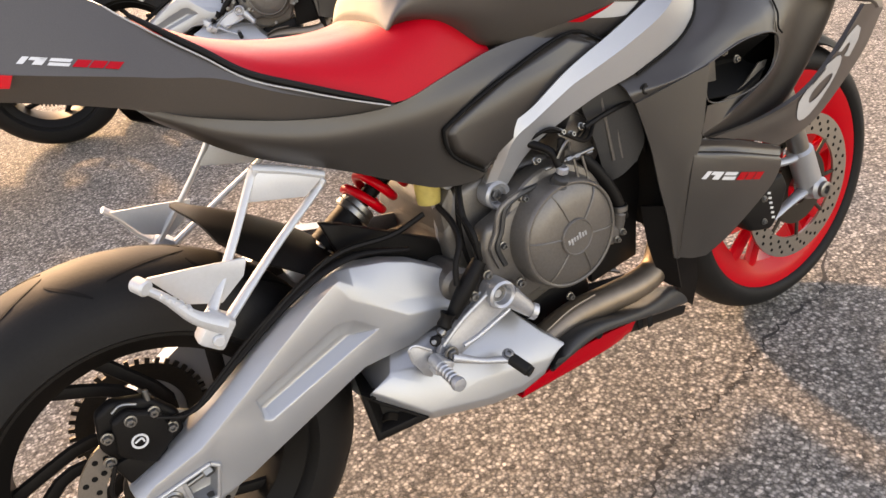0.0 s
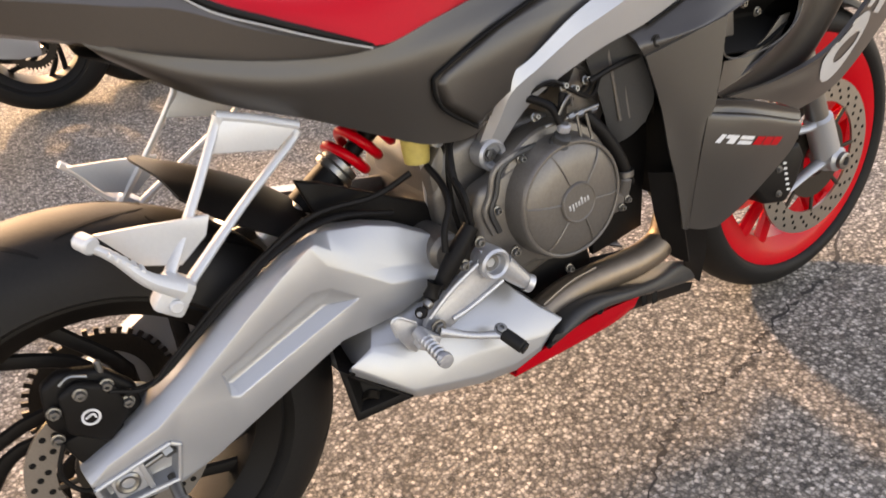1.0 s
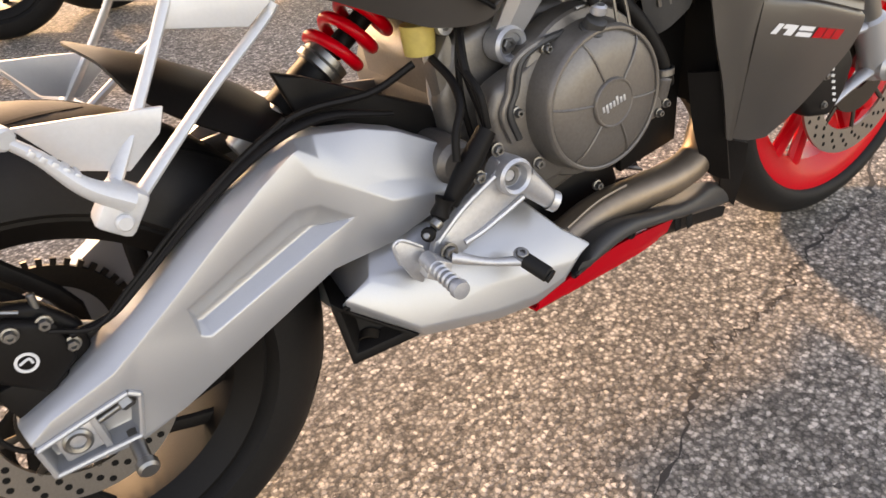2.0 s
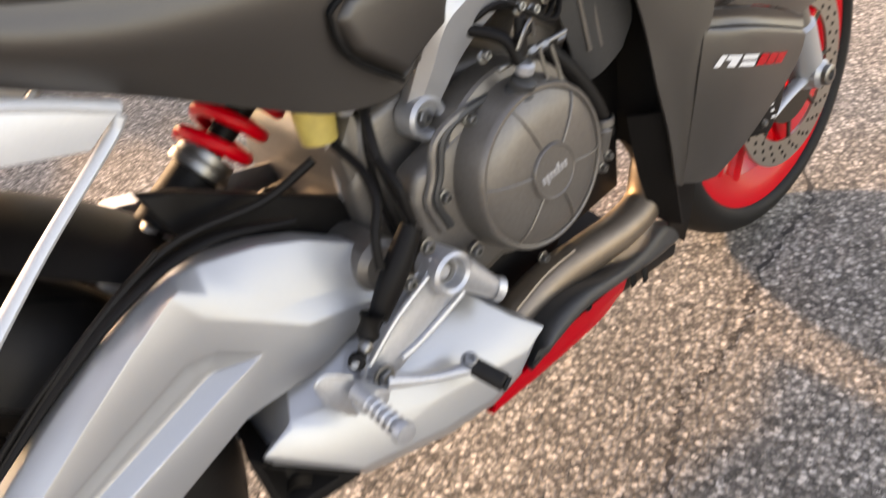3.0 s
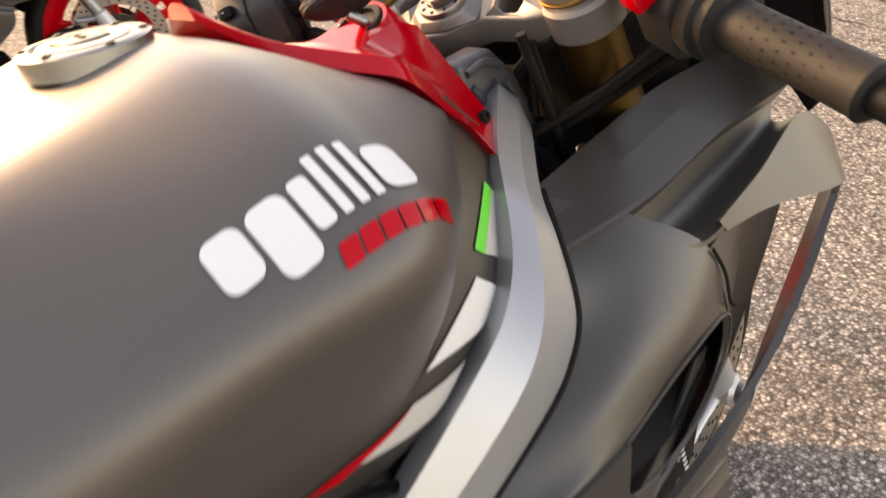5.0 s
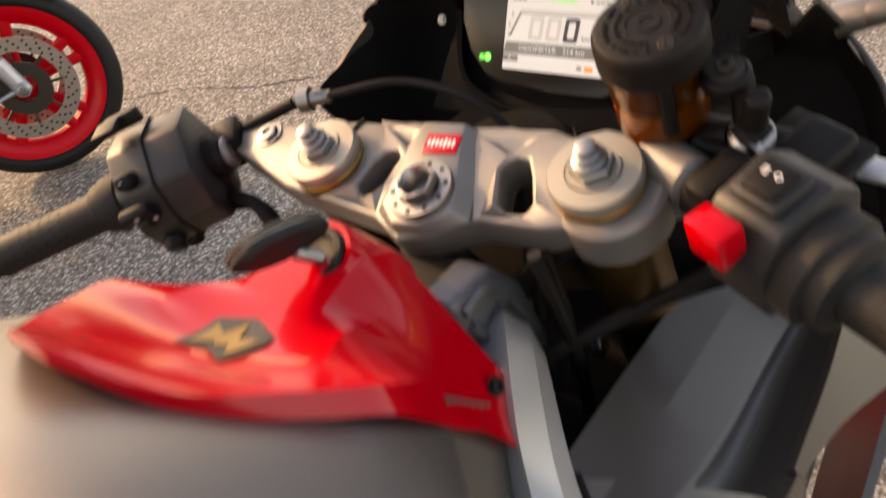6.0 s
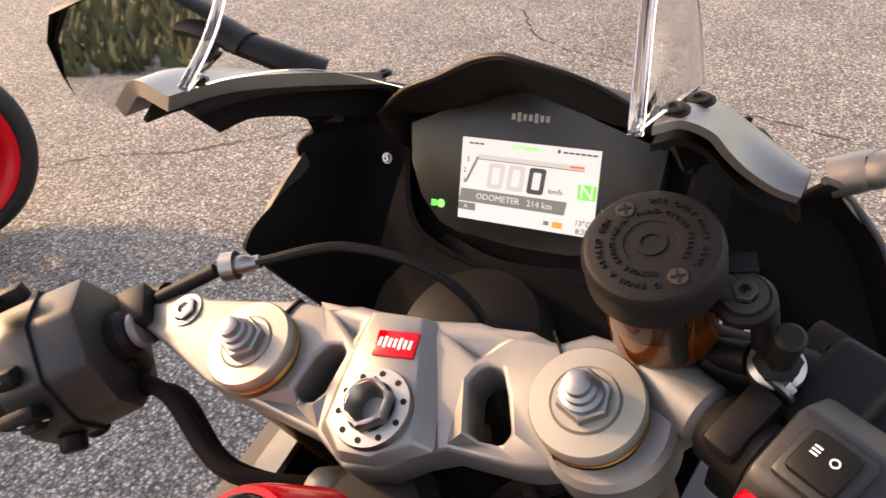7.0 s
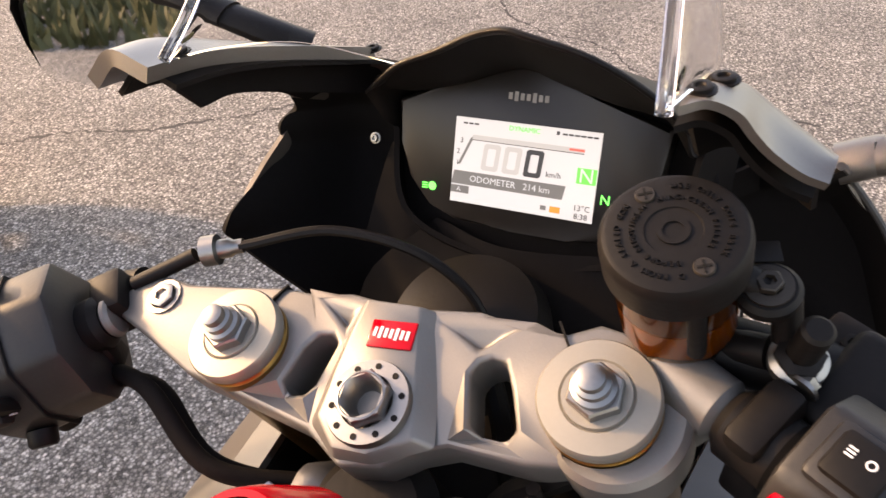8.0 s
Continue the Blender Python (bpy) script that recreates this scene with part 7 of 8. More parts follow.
def cockpit_shell():
    c = new("front_fairing")
    c.parent = bike
    for s in (-1, 1):
        def q(x, y, z):
            return (x, 0.004 + s * y, z)
        wall = loft([[q(1.262, 0.178, 1.016), q(1.305, 0.150, 1.010), q(1.318, 0.110, 1.010)],
                     [q(1.280, 0.192, 0.994), q(1.325, 0.160, 0.985), q(1.318, 0.105, 0.985)],
                     [q(1.266, 0.200, 0.984), q(1.325, 0.160, 0.970), q(1.315, 0.100, 0.968)],
                     [q(1.262, 0.202, 0.960), q(1.325, 0.165, 0.945), q(1.308, 0.095, 0.945)],
                     [q(1.193, 0.202, 0.944), q(1.300, 0.165, 0.915), q(1.298, 0.090, 0.920)],
                     [q(1.194, 0.200, 0.920), q(1.280, 0.155, 0.885), q(1.285, 0.080, 0.890)],
                     [q(1.22, 0.150, 0.850), q(1.27, 0.13, 0.845), q(1.275, 0.06, 0.850)]], 18, 30, 0.005)
        if s < 0:
            lip = [(1.235, -0.174, 1.012), (1.285, -0.177, 0.984), (1.320, -0.180, 0.962), (1.322, -0.194, 0.943), (1.318, -0.208, 0.922), (1.300, -0.222, 0.890), (1.270, -0.236, 0.860), (1.235, -0.245, 0.820)]
            wall = loft([lip, [(x + 0.020, y + 0.014, z - 0.020) for x, y, z in lip], [(1.335, -0.130, 0.455 + 0.5 * z) for x, y, z in lip], [(1.300, -0.085, 0.440 + 0.5 * z) for x, y, z in lip]], 30, 18, 0.002, True)
            # Thin rim, a little lighter than the matt black wall.
            part("wall_edge", tube(lip, 0.0022, 30, 8), CASE_DARK, c, "narrow dark grey rim of the fairing wall")
        part("fairing_wall", wall, MATT, c, "black inner fairing wall", 50)
        inner = [q(1.110, 0.121, 1.091), q(1.150, 0.126, 1.084), q(1.20, 0.127, 1.070), q(1.298, 0.122, 1.036)]
        if s > 0:
            crown = [q(1.112, 0.148, 1.098), q(1.150, 0.156, 1.091), q(1.205, 0.153, 1.070), q(1.300, 0.140, 1.032)]
            edge = [q(1.112, 0.172, 1.083), q(1.146, 0.178, 1.077), q(1.190, 0.178, 1.063), q(1.263, 0.178, 1.018)]
        else:
            inner = [(1.1300, -0.1193, 1.0824), (1.1420, -0.1274, 1.0803), (1.1480, -0.1378, 1.0734), (1.1500, -0.1441, 1.0647), (1.1520, -0.1509, 1.0566), (1.1540, -0.1612, 1.0485), (1.1560, -0.1705, 1.0443)]
            crown = [(1.1600, -0.1162, 1.0768), (1.1800, -0.1253, 1.0733), (1.1900, -0.1339, 1.0680), (1.1920, -0.1432, 1.0600), (1.1880, -0.1559, 1.0522), (1.1820, -0.1683, 1.0458), (1.1780, -0.1718, 1.0455)]
            edge = [(x + 0.035, y + 0.004, z - 0.028) for x, y, z in crown]
        part("shoulder", loft([inner, crown, edge], 30, 13, 0.0085 if s > 0 else 0.0035), GREY, c, "satin grey fairing shoulder", 50)
        low = [[(x + 0.010, y * 0.97, z - 0.0125) for x, y, z in rail] for rail in (inner, crown, edge)]
        part("shoulder_lining", loft(low, 24, 13, 0.003), MATT, c, "", 50)
        part("shoulder_web", loft([low[1], [(x + 0.03, y, z - 0.035) for x, y, z in low[1]]], 24, 5, 0.003), MATT, c, "", 50)
        for p in ((q(1.132, 0.124, 1.090), q(1.298, 0.124, 1.034)) if s > 0 else ((1.1500, -0.1221, 1.0804), (1.1720, -0.1270, 1.0760))):
            part("screw", bolt(p, (-0.1, 0, 1), 0.0050, 0.0026, False), BLACK, c)
        outer = loft([[q(1.285, 0.195, 0.990), q(1.36, 0.180, 0.955), q(1.46, 0.12, 0.90)], [q(1.205, 0.208, 0.93), q(1.34, 0.205, 0.89), q(1.47, 0.13, 0.84)], [q(1.25, 0.20, 0.84), q(1.34, 0.19, 0.81), q(1.46, 0.12, 0.78)]], 16, 10, 0.004)
        if s < 0:
            outer = loft([[(1.322, -0.182, 0.958), (1.37, -0.170, 0.935), (1.46, -0.12, 0.89)], [(1.320, -0.209, 0.919), (1.36, -0.198, 0.88), (1.47, -0.13, 0.84)], [(1.272, -0.237, 0.858), (1.34, -0.210, 0.81), (1.46, -0.12, 0.78)]], 16, 10, 0.003)
        part("outer_wall", outer, GREY, c, "dark grey nose side", 50)
        back = [q(1.263, 0.178, 1.012), q(1.30, 0.138, 1.026), q(1.31, 0.09, 1.02)] if s > 0 else [(1.345, -0.172, 0.940), (1.352, -0.125, 0.955), (1.355, -0.06, 0.962)]
        middle = [q(1.36, 0.165, 0.965), q(1.37, 0.12, 0.985), q(1.38, 0.06, 0.99)] if s > 0 else [(1.400, -0.150, 0.925), (1.405, -0.11, 0.940), (1.41, -0.055, 0.950)]
        part("nose_top", loft([back, middle, [q(1.47, 0.115, 0.89), q(1.48, 0.06, 0.905), q(1.48, 0.0, 0.91)]], 14, 10, 0.004), GREY, c, "dark grey nose top", 50)
    lip = [(1.262, 0.112, 1.018), (1.245, 0.090, 1.033), (1.238, 0.068, 1.048), (1.232, 0.037, 1.060), (1.228, 0.012, 1.071), (1.226, -0.008, 1.075), (1.226, -0.022, 1.072), (1.230, -0.050, 1.062), (1.236, -0.070, 1.049), (1.242, -0.088, 1.033), (1.252, -0.100, 1.014)]
    inside = [(1.275, 0.106, 0.990), (1.262, 0.096, 1.022), (1.260, 0.076, 1.025), (1.263, 0.046, 1.031), (1.268, 0.017, 1.040), (1.268, -0.002, 1.041), (1.267, -0.024, 1.033), (1.265, -0.055, 1.024), (1.264, -0.075, 1.020), (1.264, -0.090, 1.014), (1.268, -0.100, 0.992)]
    behind = [(1.300, y * 1.02, z - 0.014) for x, y, z in inside]
    low_back = [(1.285, y * 1.15, 0.955) for x, y, z in inside]
    foot = [(1.255, y * 1.25, 0.905) for x, y, z in inside]
    part("visor", loft([lip, inside, behind], 44, 12, 0.002), MATT, c, "black dash visor", 60)
    part("visor_top", loft([[(x, y, z + 0.001) for x, y, z in lip], [(1.320, 0.10, 1.004), (1.318, 0.082, 1.010), (1.316, 0.060, 1.018), (1.315, 0.032, 1.023), (1.315, 0.010, 1.026), (1.315, -0.006, 1.027), (1.315, -0.02, 1.026), (1.315, -0.044, 1.022), (1.316, -0.062, 1.017), (1.318, -0.078, 1.009), (1.320, -0.09, 1.002)]], 44, 8, 0.003), BLACK, c, "", 60)
    # Bead added along the lip to catch the edge highlight.
    part("visor_edge", tube(lip, 0.0020, 44, 8), BLACK, c, "narrow black bead along the visor edge")
    part("hood_back", loft([behind, low_back, foot], 40, 10, 0.003), MATT, c, "", 60)
    part("dash_surround", loft([[(1.300, 0.112, 1.012), (1.280, 0.104, 0.985), (1.250, 0.085, 0.935), (1.240, 0.0, 0.918), (1.250, -0.085, 0.935), (1.280, -0.100, 0.985), (1.300, -0.104, 1.010)], [(1.325, 0.13, 1.005), (1.315, 0.12, 0.97), (1.285, 0.10, 0.90), (1.265, 0.0, 0.880), (1.285, -0.10, 0.90), (1.315, -0.115, 0.97), (1.325, -0.122, 1.005)]], 36, 5, 0.004), MATT, c, "", 60)
    part("dash_underside", loft([[(1.262, 0.07, 0.925), (1.245, 0.0, 0.922), (1.262, -0.13, 0.930)], [(1.235, 0.12, 0.885), (1.205, 0.0, 0.872), (1.235, -0.135, 0.885)], [(1.215, 0.135, 0.825), (1.175, 0.0, 0.80), (1.215, -0.135, 0.825)]], 20, 10, 0.004), MATT, c, "black panel under the dash", 60)
    part("steering_damper_cover", join(lathe([(0.05, -0.02), (0.052, 0.0), (0.046, 0.016), (0.03, 0.022), (0, 0.024)], axis((1.185, 0.012, 0.900), (-0.35, 0, 0.94)), 36)), BLACK, c, "black rounded horn cover")
    part("lamp_back", box((0.12, 0.26, 0.12), pose(1.40, 0, 0.90, 0, 20, 0), 0.03, 3), DEEP, c)
    part("intake", loft([[(1.30, 0.13, 0.90), (1.25, 0.0, 0.87), (1.30, -0.13, 0.90)], [(1.27, 0.14, 0.82), (1.22, 0, 0.80), (1.27, -0.14, 0.82)]], 16, 5, 0.004), DEEP, c)
    return c


cockpit_shell()


def screen():
    w = new("windscreen")
    w.parent = bike
    edge = [(1.114, 0.117, 1.0935), (1.142, 0.117, 1.113), (1.180, 0.112, 1.155), (1.210, 0.075, 1.195), (1.220, 0, 1.210), (1.210, -0.075, 1.195), (1.175, -0.108, 1.155), (1.145, -0.113, 1.117), (1.117, -0.117, 1.0845)]
    base = [(1.114, 0.117, 1.0935), (1.165, 0.130, 1.082), (1.23, 0.124, 1.062), (1.31, 0.085, 1.016), (1.345, 0, 1.004), (1.31, -0.077, 1.016), (1.23, -0.116, 1.062), (1.165, -0.122, 1.080), (1.117, -0.117, 1.0845)]
    bm = loft([edge, [((a[0] + b[0]) / 2 + 0.012, (a[1] + b[1]) / 2 * 1.02, (a[2] + b[2]) / 2 + 0.004) for a, b in zip(edge, base)], base], 40, 10, 0.0)
    pane = part("pane", thicken(bm, 0.003), SCREEN_GLASS, w, "clear acrylic pane", 60)
    pane.visible_shadow = False
    part("rim", tube(edge[:5], 0.0030, 40, 8), RIM_GLASS, pane)
    part("rim", tube(edge[4:], 0.0030, 40, 8), RIM_GLASS, pane)
    return w


screen()


def mirror(s):
    m = new("rear_view_mirror")
    m.parent = bike
    c = Vector((1.205, 0.276, 1.078)) if s > 0 else Vector((1.330, -0.345, 1.030))
    n = Vector((-0.97, -s * 0.24, -0.15)).normalized()
    q = frame_of(c, n, Vector((0, 0, 1)))
    out = [(0.065, 0.014), (0.068, -0.012), (0.066, -0.033), (0.040, -0.041), (0.008, -0.042), (-0.030, -0.032), (-0.060, -0.004), (-0.070, 0.020), (-0.050, 0.036), (0.016, 0.042), (0.050, 0.034)]
    if s < 0:
        out = [(-x, y) for x, y in out][::-1]
    k = -1 if (q.to_3x3() @ Vector((1, 0, 0))).y * s < 0 else 1
    out = [(1.08 * k * x, 1.06 * y) for x, y in out]
    shell = bmesh.new()
    rings = [[shell.verts.new(q @ Vector((x * f, y * f, z))) for x, y in out] for f, z in ((0.97, 0.001), (1.0, -0.002), (0.99, -0.012), (0.80, -0.035), (0.45, -0.050))]
    for a, b in zip(rings, rings[1:]):
        for i in range(len(a)):
            j = (i + 1) % len(a)
            shell.faces.new((a[i], a[j], b[j], b[i]))
    shell.faces.new(rings[-1])
    part("shell", shell, BLACK, m, "black mirror shell", 50)
    g = bmesh.new()
    tilt = -0.17 if (q.to_3x3() @ Vector((0, 1, 0))).z > 0 else 0.17
    g.faces.new([g.verts.new(q @ Vector((x * 0.95, y * 0.93, -0.003 + tilt * y))) for x, y in out])
    part("glass", g, MIRROR, m, "mirror glass", 0)
    if s > 0:
        part("stalk", join(tube([c - n * 0.040 + Vector((0, -0.01, 0)), (1.232, 0.229, 1.092), (1.232, 0.189, 1.078)], [0.020, 0.016, 0.013], 16, 14, 0.6), tube([(1.232, 0.199, 1.080), (1.240, 0.164, 1.064), (1.250, 0.144, 1.050)], [0.012, 0.013, 0.016], 12, 12, 0.7)), BLACK, m)
    else:
        part("stalk", tube([(1.316, -0.172, 0.972), (1.318, -0.190, 0.978), (1.322, -0.215, 0.986), c - n * 0.045], [0.016, 0.016, 0.014, 0.012], 20, 14, 0.7), GREY, m, "satin grey mirror arm")
    return m


mirror(1)
mirror(-1)

# ---- red cover in front of the tank
RED_SECTIONS = [
    (0.842, [(0, 1.020), (-0.004, 1.020), (-0.008, 1.019), (-0.012, 1.016), (-0.014, 1.010)]),
    (0.860, [(0, 0.999), (-0.020, 0.999), (-0.036, 0.998), (-0.050, 0.995), (-0.054, 0.986)]),
    (0.890, [(0, 0.968), (-0.030, 0.970), (-0.055, 0.975), (-0.076, 0.979), (-0.082, 0.967)]),
    (0.915, [(0, 0.956), (-0.032, 0.957), (-0.058, 0.962), (-0.092, 0.966), (-0.100, 0.953)]),
    (0.940, [(0, 0.955), (-0.030, 0.956), (-0.050, 0.957), (-0.088, 0.944), (-0.104, 0.922)]),
    (0.958, [(0, 0.958), (-0.026, 0.958), (-0.046, 0.948), (-0.084, 0.928), (-0.107, 0.902)]),
    (0.985, [(0, 0.962), (-0.024, 0.961), (-0.044, 0.940), (-0.080, 0.907), (-0.108, 0.864)]),
    (1.010, [(0, 0.953), (-0.022, 0.950), (-0.042, 0.928), (-0.068, 0.898), (-0.092, 0.872)])]
cover = part("tank_front_cover", body(RED_SECTIONS, 32, 20, facets=True), RED, bike, "glossy red cover with ignition lock", 22)
part("cover_screw", bolt((0.992, -0.089, 0.893), (0, -0.8, 0.5), 0.004, 0.003, False), BLACK, cover)
LOCK = axis((0.982, 0.003, 0.948), (-0.42, 0, 0.91))
part("lock_tower", lathe([(0.038, -0.035), (0.0290, 0.0), (0.0250, 0.012), (0.0235, 0.0145), (0.0205, 0.0145), (0.0200, 0.006), (0, 0.006)], LOCK, 36), RED, cover, "red lock surround")
lock = part("ignition_lock", lathe([(0.0198, 0.0), (0.0198, 0.0150), (0.0185, 0.0165), (0.0150, 0.0165), (0.0140, 0.0135), (0.004, 0.0135), (0, 0.012)], LOCK, 32), BLACK, cover, "black ignition lock")
part("lock_mark", join(*[box((0.0012, 0.004, 0.0004), LOCK @ pose(0.0172 * math.cos(q), 0.0172 * math.sin(q), 0.0167, 0, 0, math.degrees(q))) for q in (3.4, 3.8, 4.2, 4.6)]), PALE, cover)
key = new("ignition_key")
key.parent = bike
kp = Vector((0.960, 0.002, 0.982))
bow = lathe([(0, -0.0045), (0.012, -0.0045), (0.0135, -0.003), (0.0135, 0.003), (0.012, 0.0045), (0, 0.0045)], pose(0, 0, 0), 32)
bmesh.ops.transform(bow, matrix=Matrix.Translation(kp) @ pose(0, 0, 0, -12, 4, -16) @ pose(0, 0, 0, 128, 0, 0) @ Matrix.Diagonal((2.0, 0.82, 1.15, 1.0)), verts=bow.verts)
bow = part("bow", bow, RUBBER, key, "black plastic key bow")
part("bow_rim", lathe([(0.0125, 0), (0.0130, 0.0006), (0.0138, 0), (0.0130, -0.0006)], Matrix.Translation(kp) @ pose(0, 0, 0, -12, 4, -16) @ pose(0, 0, 0, 128, 0, 0) @ Matrix.Diagonal((2.0, 0.82, 1.15, 1.0)), 32, closed=True), STEEL, key)
part("blade", rod(kp + Vector((0.006, 0.0, -0.010)), (0.978, -0.004, 0.962), 0.004), STEEL, key)
emb = pose(0.913, 0.0, 1.02)
decal("emblem", [[(-0.016, -0.016), (0.012, -0.020), (0.020, 0.0), (0.012, 0.020), (-0.016, 0.016), (-0.010, 0.0)]], emb, cover, CHAIN, cover, 0.0010, 0.006, "dark printed emblem")
decal("emblem_centre", [[(-0.010, -0.012), (0.008, -0.015), (0.004, -0.004), (0.015, 0.0), (0.004, 0.006), (0.008, 0.015), (-0.010, 0.012), (-0.003, 0.004), (-0.006, 0.0), (-0.002, -0.005)]], emb, cover, GOLD, cover, 0.0016, 0.005, "gold emblem centre")

# ---- filler cap
CAP = axis((0.784, 0.003, 1.0165), (0.06, 0, 1))
fc = part("filler_cap", lathe([(0.036, -0.010), (0.0358, 0.001), (0.0345, 0.0022), (0.0285, 0.0028), (0.0275, 0.0008), (0.0255, 0.0008), (0.0245, 0.0030), (0.0175, 0.0034), (0.0165, 0.0020), (0, 0.0020)], CAP, 64), STEEL, bike, "turned silver fuel filler cap")
part("flap", box((0.020, 0.026, 0.0018), CAP @ pose(0.002, 0, 0.0028), 0.0008), ALLOY, fc)
part("lock_slot", box((0.010, 0.003, 0.001), CAP @ pose(0.002, 0, 0.0040)), DEEP, fc)
for k in range(6):
    part("cap_screw", bolt(CAP @ Vector((0.0315 * math.cos(k * 1.047), 0.0315 * math.sin(k * 1.047), 0.0024)), CAP.to_3x3() @ Vector((0, 0, 1)), 0.0024, 0.0012), CHAIN, fc)

# ---- decals
def rounded(x0, x1, y0, y1, r, slant=0.0):
    """A rectangle with rounded corners, leaning by slant."""
    pts = []
    for cx, cy, a in ((x1 - r, y0 + r, -90), (x1 - r, y1 - r, 0), (x0 + r, y1 - r, 90), (x0 + r, y0 + r, 180)):
        for k in range(5):
            q = radians(a + 22.5 * k)
            x, y = cx + r * math.cos(q), cy + r * math.sin(q)
            pts.append((x + slant * (y - y0) / (y1 - y0), y))
    return pts


wx = Vector((0.095, -0.012, 0.004)).normalized()
wy = Vector((0.02, 0.87, 0.40))
wy = (wy - wx * wy.dot(wx)).normalized()
word = Matrix.Translation((0.726, -0.177, 0.950)) @ Matrix((wx, wy, wx.cross(wy))).transposed().to_4x4()
blocks = [rounded(0.000, 0.0195, 0, 0.0265, 0.006), rounded(0.0225, 0.0425, -0.009, 0.0265, 0.006), rounded(0.0455, 0.0555, 0, 0.0265, 0.003),
          rounded(0.0588, 0.0640, 0, 0.033, 0.001), rounded(0.0677, 0.0729, 0, 0.034, 0.001), rounded(0.0766, 0.0818, 0, 0.033, 0.001), rounded(0.085, 0.1045, 0, 0.0265, 0.006)]
for k in blocks:
    decal("white_block", [k], word, tank, WHITE, tank, 0.0012, 0.006, "large white block mark")
for k in range(6):
    decal("red_block", [rounded(0.044 + 0.0112 * k, 0.054 + 0.0112 * k, -0.019, -0.0085, 0.0015, 0.003)], word, tank, RED, tank, 0.0012, 0.006, "small red block mark")


def quad(name, pts, mat, parent, target, label=""):
    """A four-cornered marking laid on a surface, from rough corner places."""
    p = [Vector(q) for q in pts]
    c = sum(p, Vector()) / len(p)
    n = (p[1] - p[0]).cross(p[-1] - p[0]).normalized()
    if n.y > 0:
        n = -n
    x = (p[1] - p[0]).normalized()
    y = n.cross(x)
    m = Matrix.Translation(c) @ Matrix((x, y, n)).transposed().to_4x4()
    loc = [m.inverted() @ q for q in p]
    return decal(name, [[(q.x, q.y) for q in loc]], m, target, mat, parent, 0.0014, 0.008, label)


quad("green_stripe", [(0.947, -0.113, 0.866), (0.953, -0.115, 0.858), (0.913, -0.146, 0.843), (0.906, -0.146, 0.852)], GREEN, trim, trim, "green stripe")
quad("pale_stripe", [(0.953, -0.115, 0.858), (0.968, -0.116, 0.846), (0.932, -0.138, 0.822), (0.913, -0.146, 0.843)], PALE, trim, trim, "pale grey stripe")
quad("white_stripe", [(0.893, -0.152, 0.836), (0.915, -0.148, 0.812), (0.895, -0.152, 0.800), (0.822, -0.166, 0.820)], WHITE, trim, trim, "white stripe")
quad("white_stripe", [(0.806, -0.165, 0.806), (0.858, -0.160, 0.797), (0.832, -0.160, 0.782), (0.765, -0.158, 0.790)], PALE, trim, trim, "pale stripe")
quad("red_stripe", [(0.728, -0.150, 0.792), (0.806, -0.165, 0.806), (0.790, -0.160, 0.800), (0.752, -0.152, 0.788)], RED, trim, trim, "red stripe")


def model_mark(m, target, parent, scale=1.0, tall=1.0):
    """A short row of slanted block marks, white then red."""
    k, h = scale, 0.0065 * scale * tall
    strokes = [(-0.064, -0.056, 0.9), (-0.054, -0.036, 0.45), (-0.046, -0.034, 0.9), (-0.030, -0.004, 0.42), (-0.028, -0.002, -0.42)]
    for a, b, t in strokes:
        lo, hi = (-h, h) if t == 0.9 else (0.15 * h, h) if t > 0 else (-h, -0.15 * h)
        lean = 0.008 * k * (lo + h) / (2 * h)
        decal("white_mark", [slanted(a * k + lean, b * k + lean, lo, hi, 0.008 * k * (hi - lo) / (2 * h))], m, target, WHITE, parent, 0.0012, 0.008, "white slanted block mark")
    for a, b in ((0.002, 0.020), (0.022, 0.040), (0.042, 0.060)):
        decal("red_mark", [slanted(a * k, b * k, -h, h, 0.008 * k)], m, target, RED, parent, 0.0012, 0.008, "red slanted block mark")


upright = Matrix((Vector((1, 0, 0)), Vector((0, 0, 1)), Vector((0, -1, 0)))).transposed().to_4x4()
model_mark(Matrix.Translation((0.9786, -0.25, 0.4922)) @ upright @ pose(0, 0, 0, 0, 0, -17.3), lower_panel, lower_panel, 1.10, 0.95)
model_mark(Matrix.Translation((0.074, -0.14, 0.888)) @ upright @ pose(0, 0, 0, 0, 0, -16.5), tail, tail, 0.80, 0.75)
turn, turn_in = radians(37), radians(25)
loop, loop_in = [], []
for a in range(0, 360, 20):
    u, v = 0.066 * math.cos(radians(a)), 0.037 * math.sin(radians(a))
    loop.append((1.172 + u * math.cos(turn) - v * math.sin(turn), 0.592 + u * math.sin(turn) + v * math.cos(turn)))
    u, v = 0.036 * math.cos(radians(a)), 0.014 * math.sin(radians(a))
    loop_in.append((1.180 + u * math.cos(turn_in) - v * math.sin(turn_in), 0.590 + u * math.sin(turn_in) + v * math.cos(turn_in)))
segs = [[loop[i], loop[(i + 1) % 18], loop_in[(i + 1) % 18], loop_in[i]] for i in range(18)]
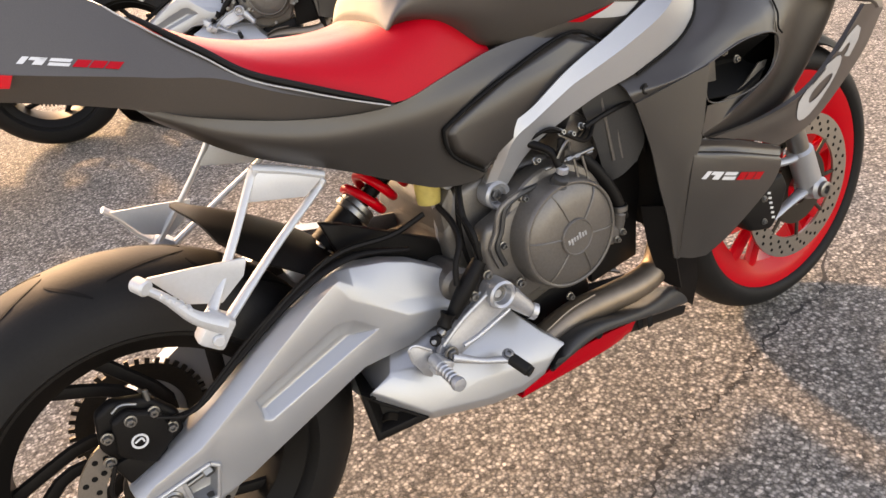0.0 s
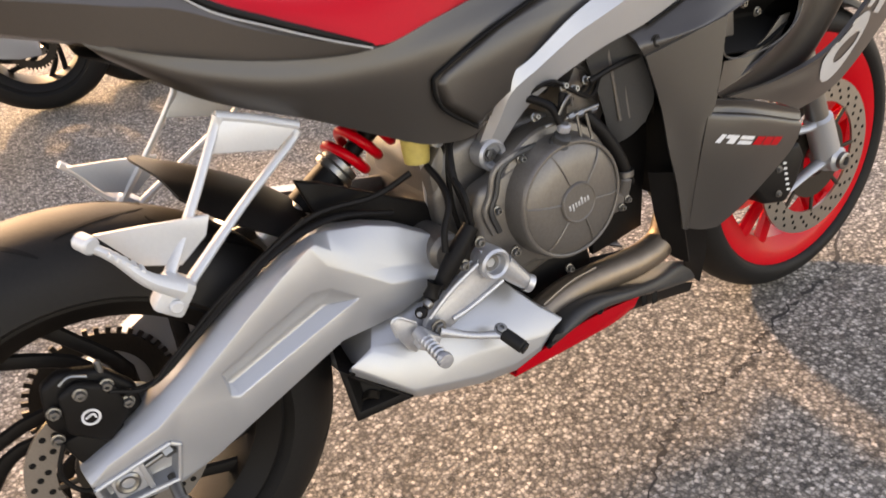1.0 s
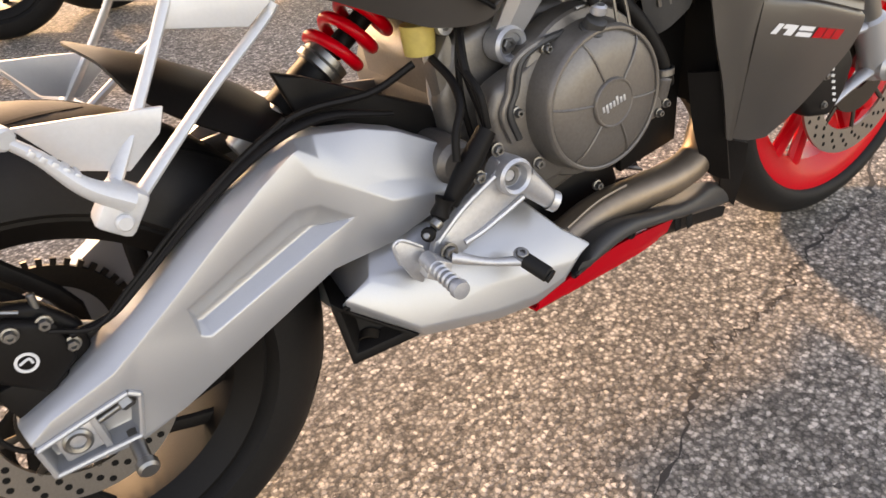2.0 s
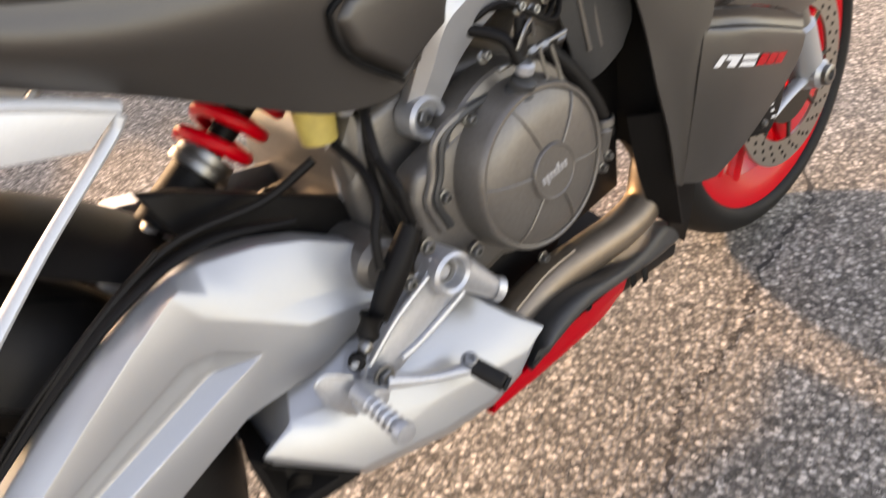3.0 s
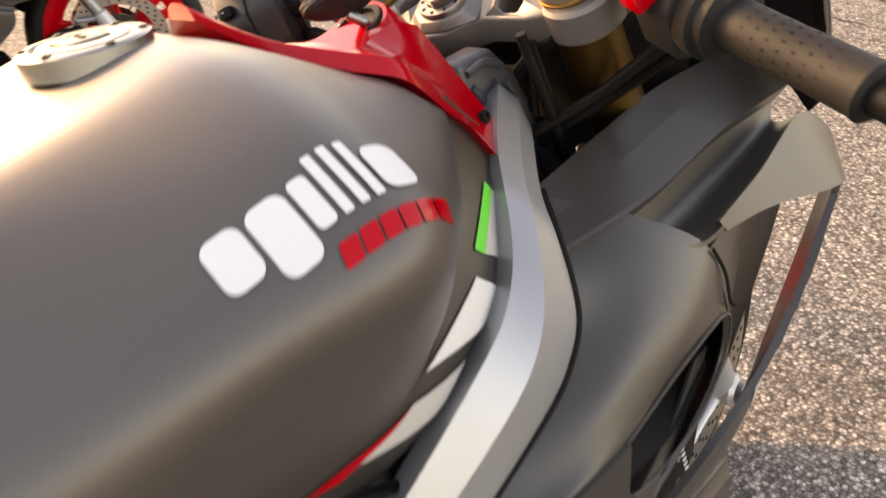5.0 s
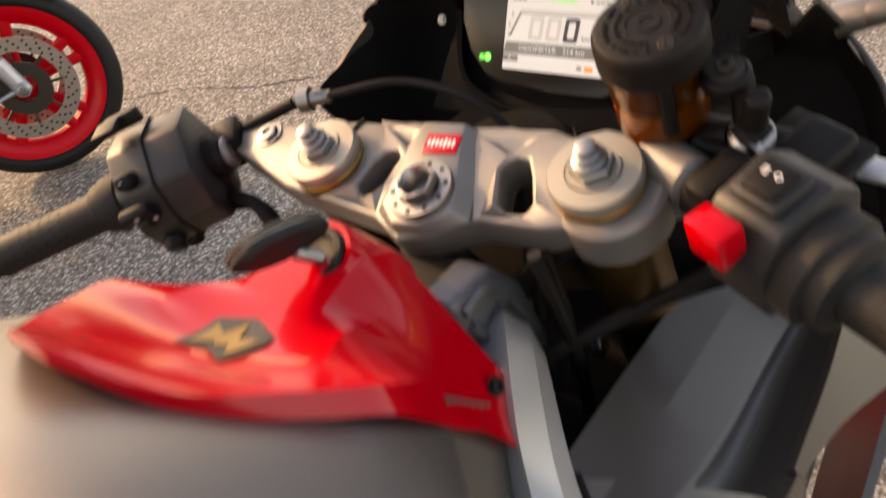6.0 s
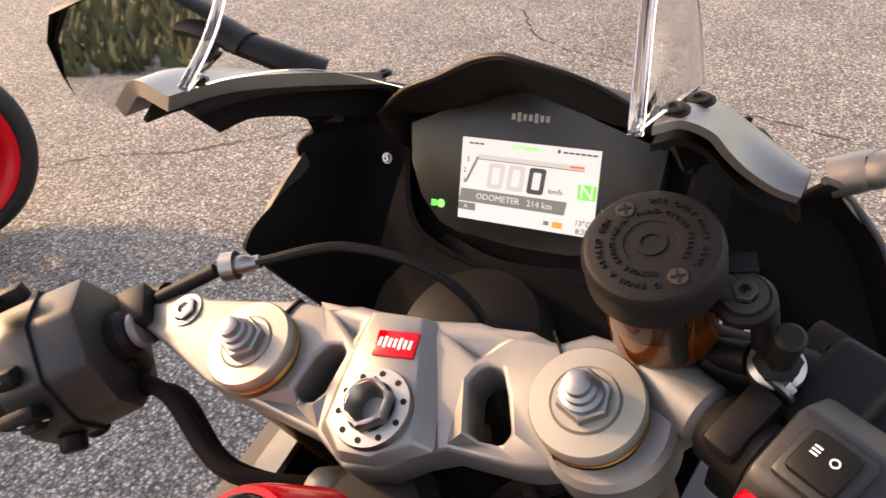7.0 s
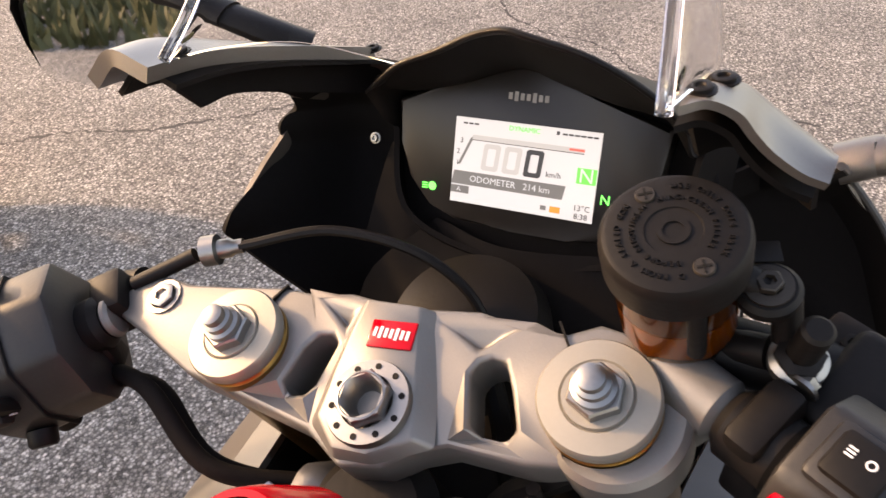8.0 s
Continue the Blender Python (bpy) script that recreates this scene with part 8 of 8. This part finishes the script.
hook = [(1.197, 0.650), (1.218, 0.671), (1.247, 0.684), (1.268, 0.674), (1.272, 0.652), (1.258, 0.626)]
hook_in = [(1.213, 0.646), (1.226, 0.655), (1.236, 0.657), (1.240, 0.651), (1.238, 0.642), (1.232, 0.634)]
on_blade = Matrix.Translation((0.014, -0.28, -0.004)) @ upright
decal("nose_mark", segs, on_blade, blade, PALE, blade, 0.0012, 0.012, "large pale rounded logo shape")
decal("nose_mark", [[hook[i], hook[i + 1], hook_in[i + 1], hook_in[i]] for i in range(5)], on_blade, blade, PALE, blade, 0.0012, 0.012, "pale curved logo stroke")

# keep the tree three levels deep: thing, part, piece
for ob in list(bike.children_recursive):
    up = ob.parent
    while up is not bike and up.parent is not bike:
        up = up.parent
    if up is not ob.parent:
        ob.parent = up

def grass_verge():
    """A rough strip of grass and low weeds along the edge of the yard."""
    rng = random.Random(11)
    verts, faces = [], []
    for i in range(34000):
        x, y = rng.uniform(-13.0, -2.8), rng.uniform(-3.0, 14.0)
        h = rng.uniform(0.06, 0.24) * (1.0 + 1.6 * max(0.0, (-8.0 - x) / 5.0))
        a, w = rng.uniform(0, 6.28), rng.uniform(0.02, 0.05)
        dx, dy = w * math.cos(a), w * math.sin(a)
        k = len(verts)
        verts += [(x - dx, y - dy, -0.01), (x + dx, y + dy, -0.01), (x + rng.uniform(-0.1, 0.1), y + rng.uniform(-0.1, 0.1), h)]
        faces.append((k, k + 1, k + 2))
    me = bpy.data.meshes.new("grass_verge")
    me.from_pydata(verts, [], faces)
    me.materials.append(GRASS)
    ob = new("grass_verge", me)
    tagged(ob, "rough green and brown grass verge beside the asphalt", "grass", kind="stuff")
    return ob


grass_verge()

# ---------------------------------------------------------------- the second motorcycle
other = copy_thing(bike, pose(0.528, 2.827, 0.0, -LEAN, 0, -24))
tagged(other, "second dark sport motorcycle with red front rim on the asphalt", "motorcycle", "parked motorcycles")
third = copy_thing(bike, pose(0.12, 2.76, 0.0, -LEAN, 0, 172))
tagged(third, "third dark sport motorcycle with black tyre on the asphalt", "motorcycle", "parked motorcycles")
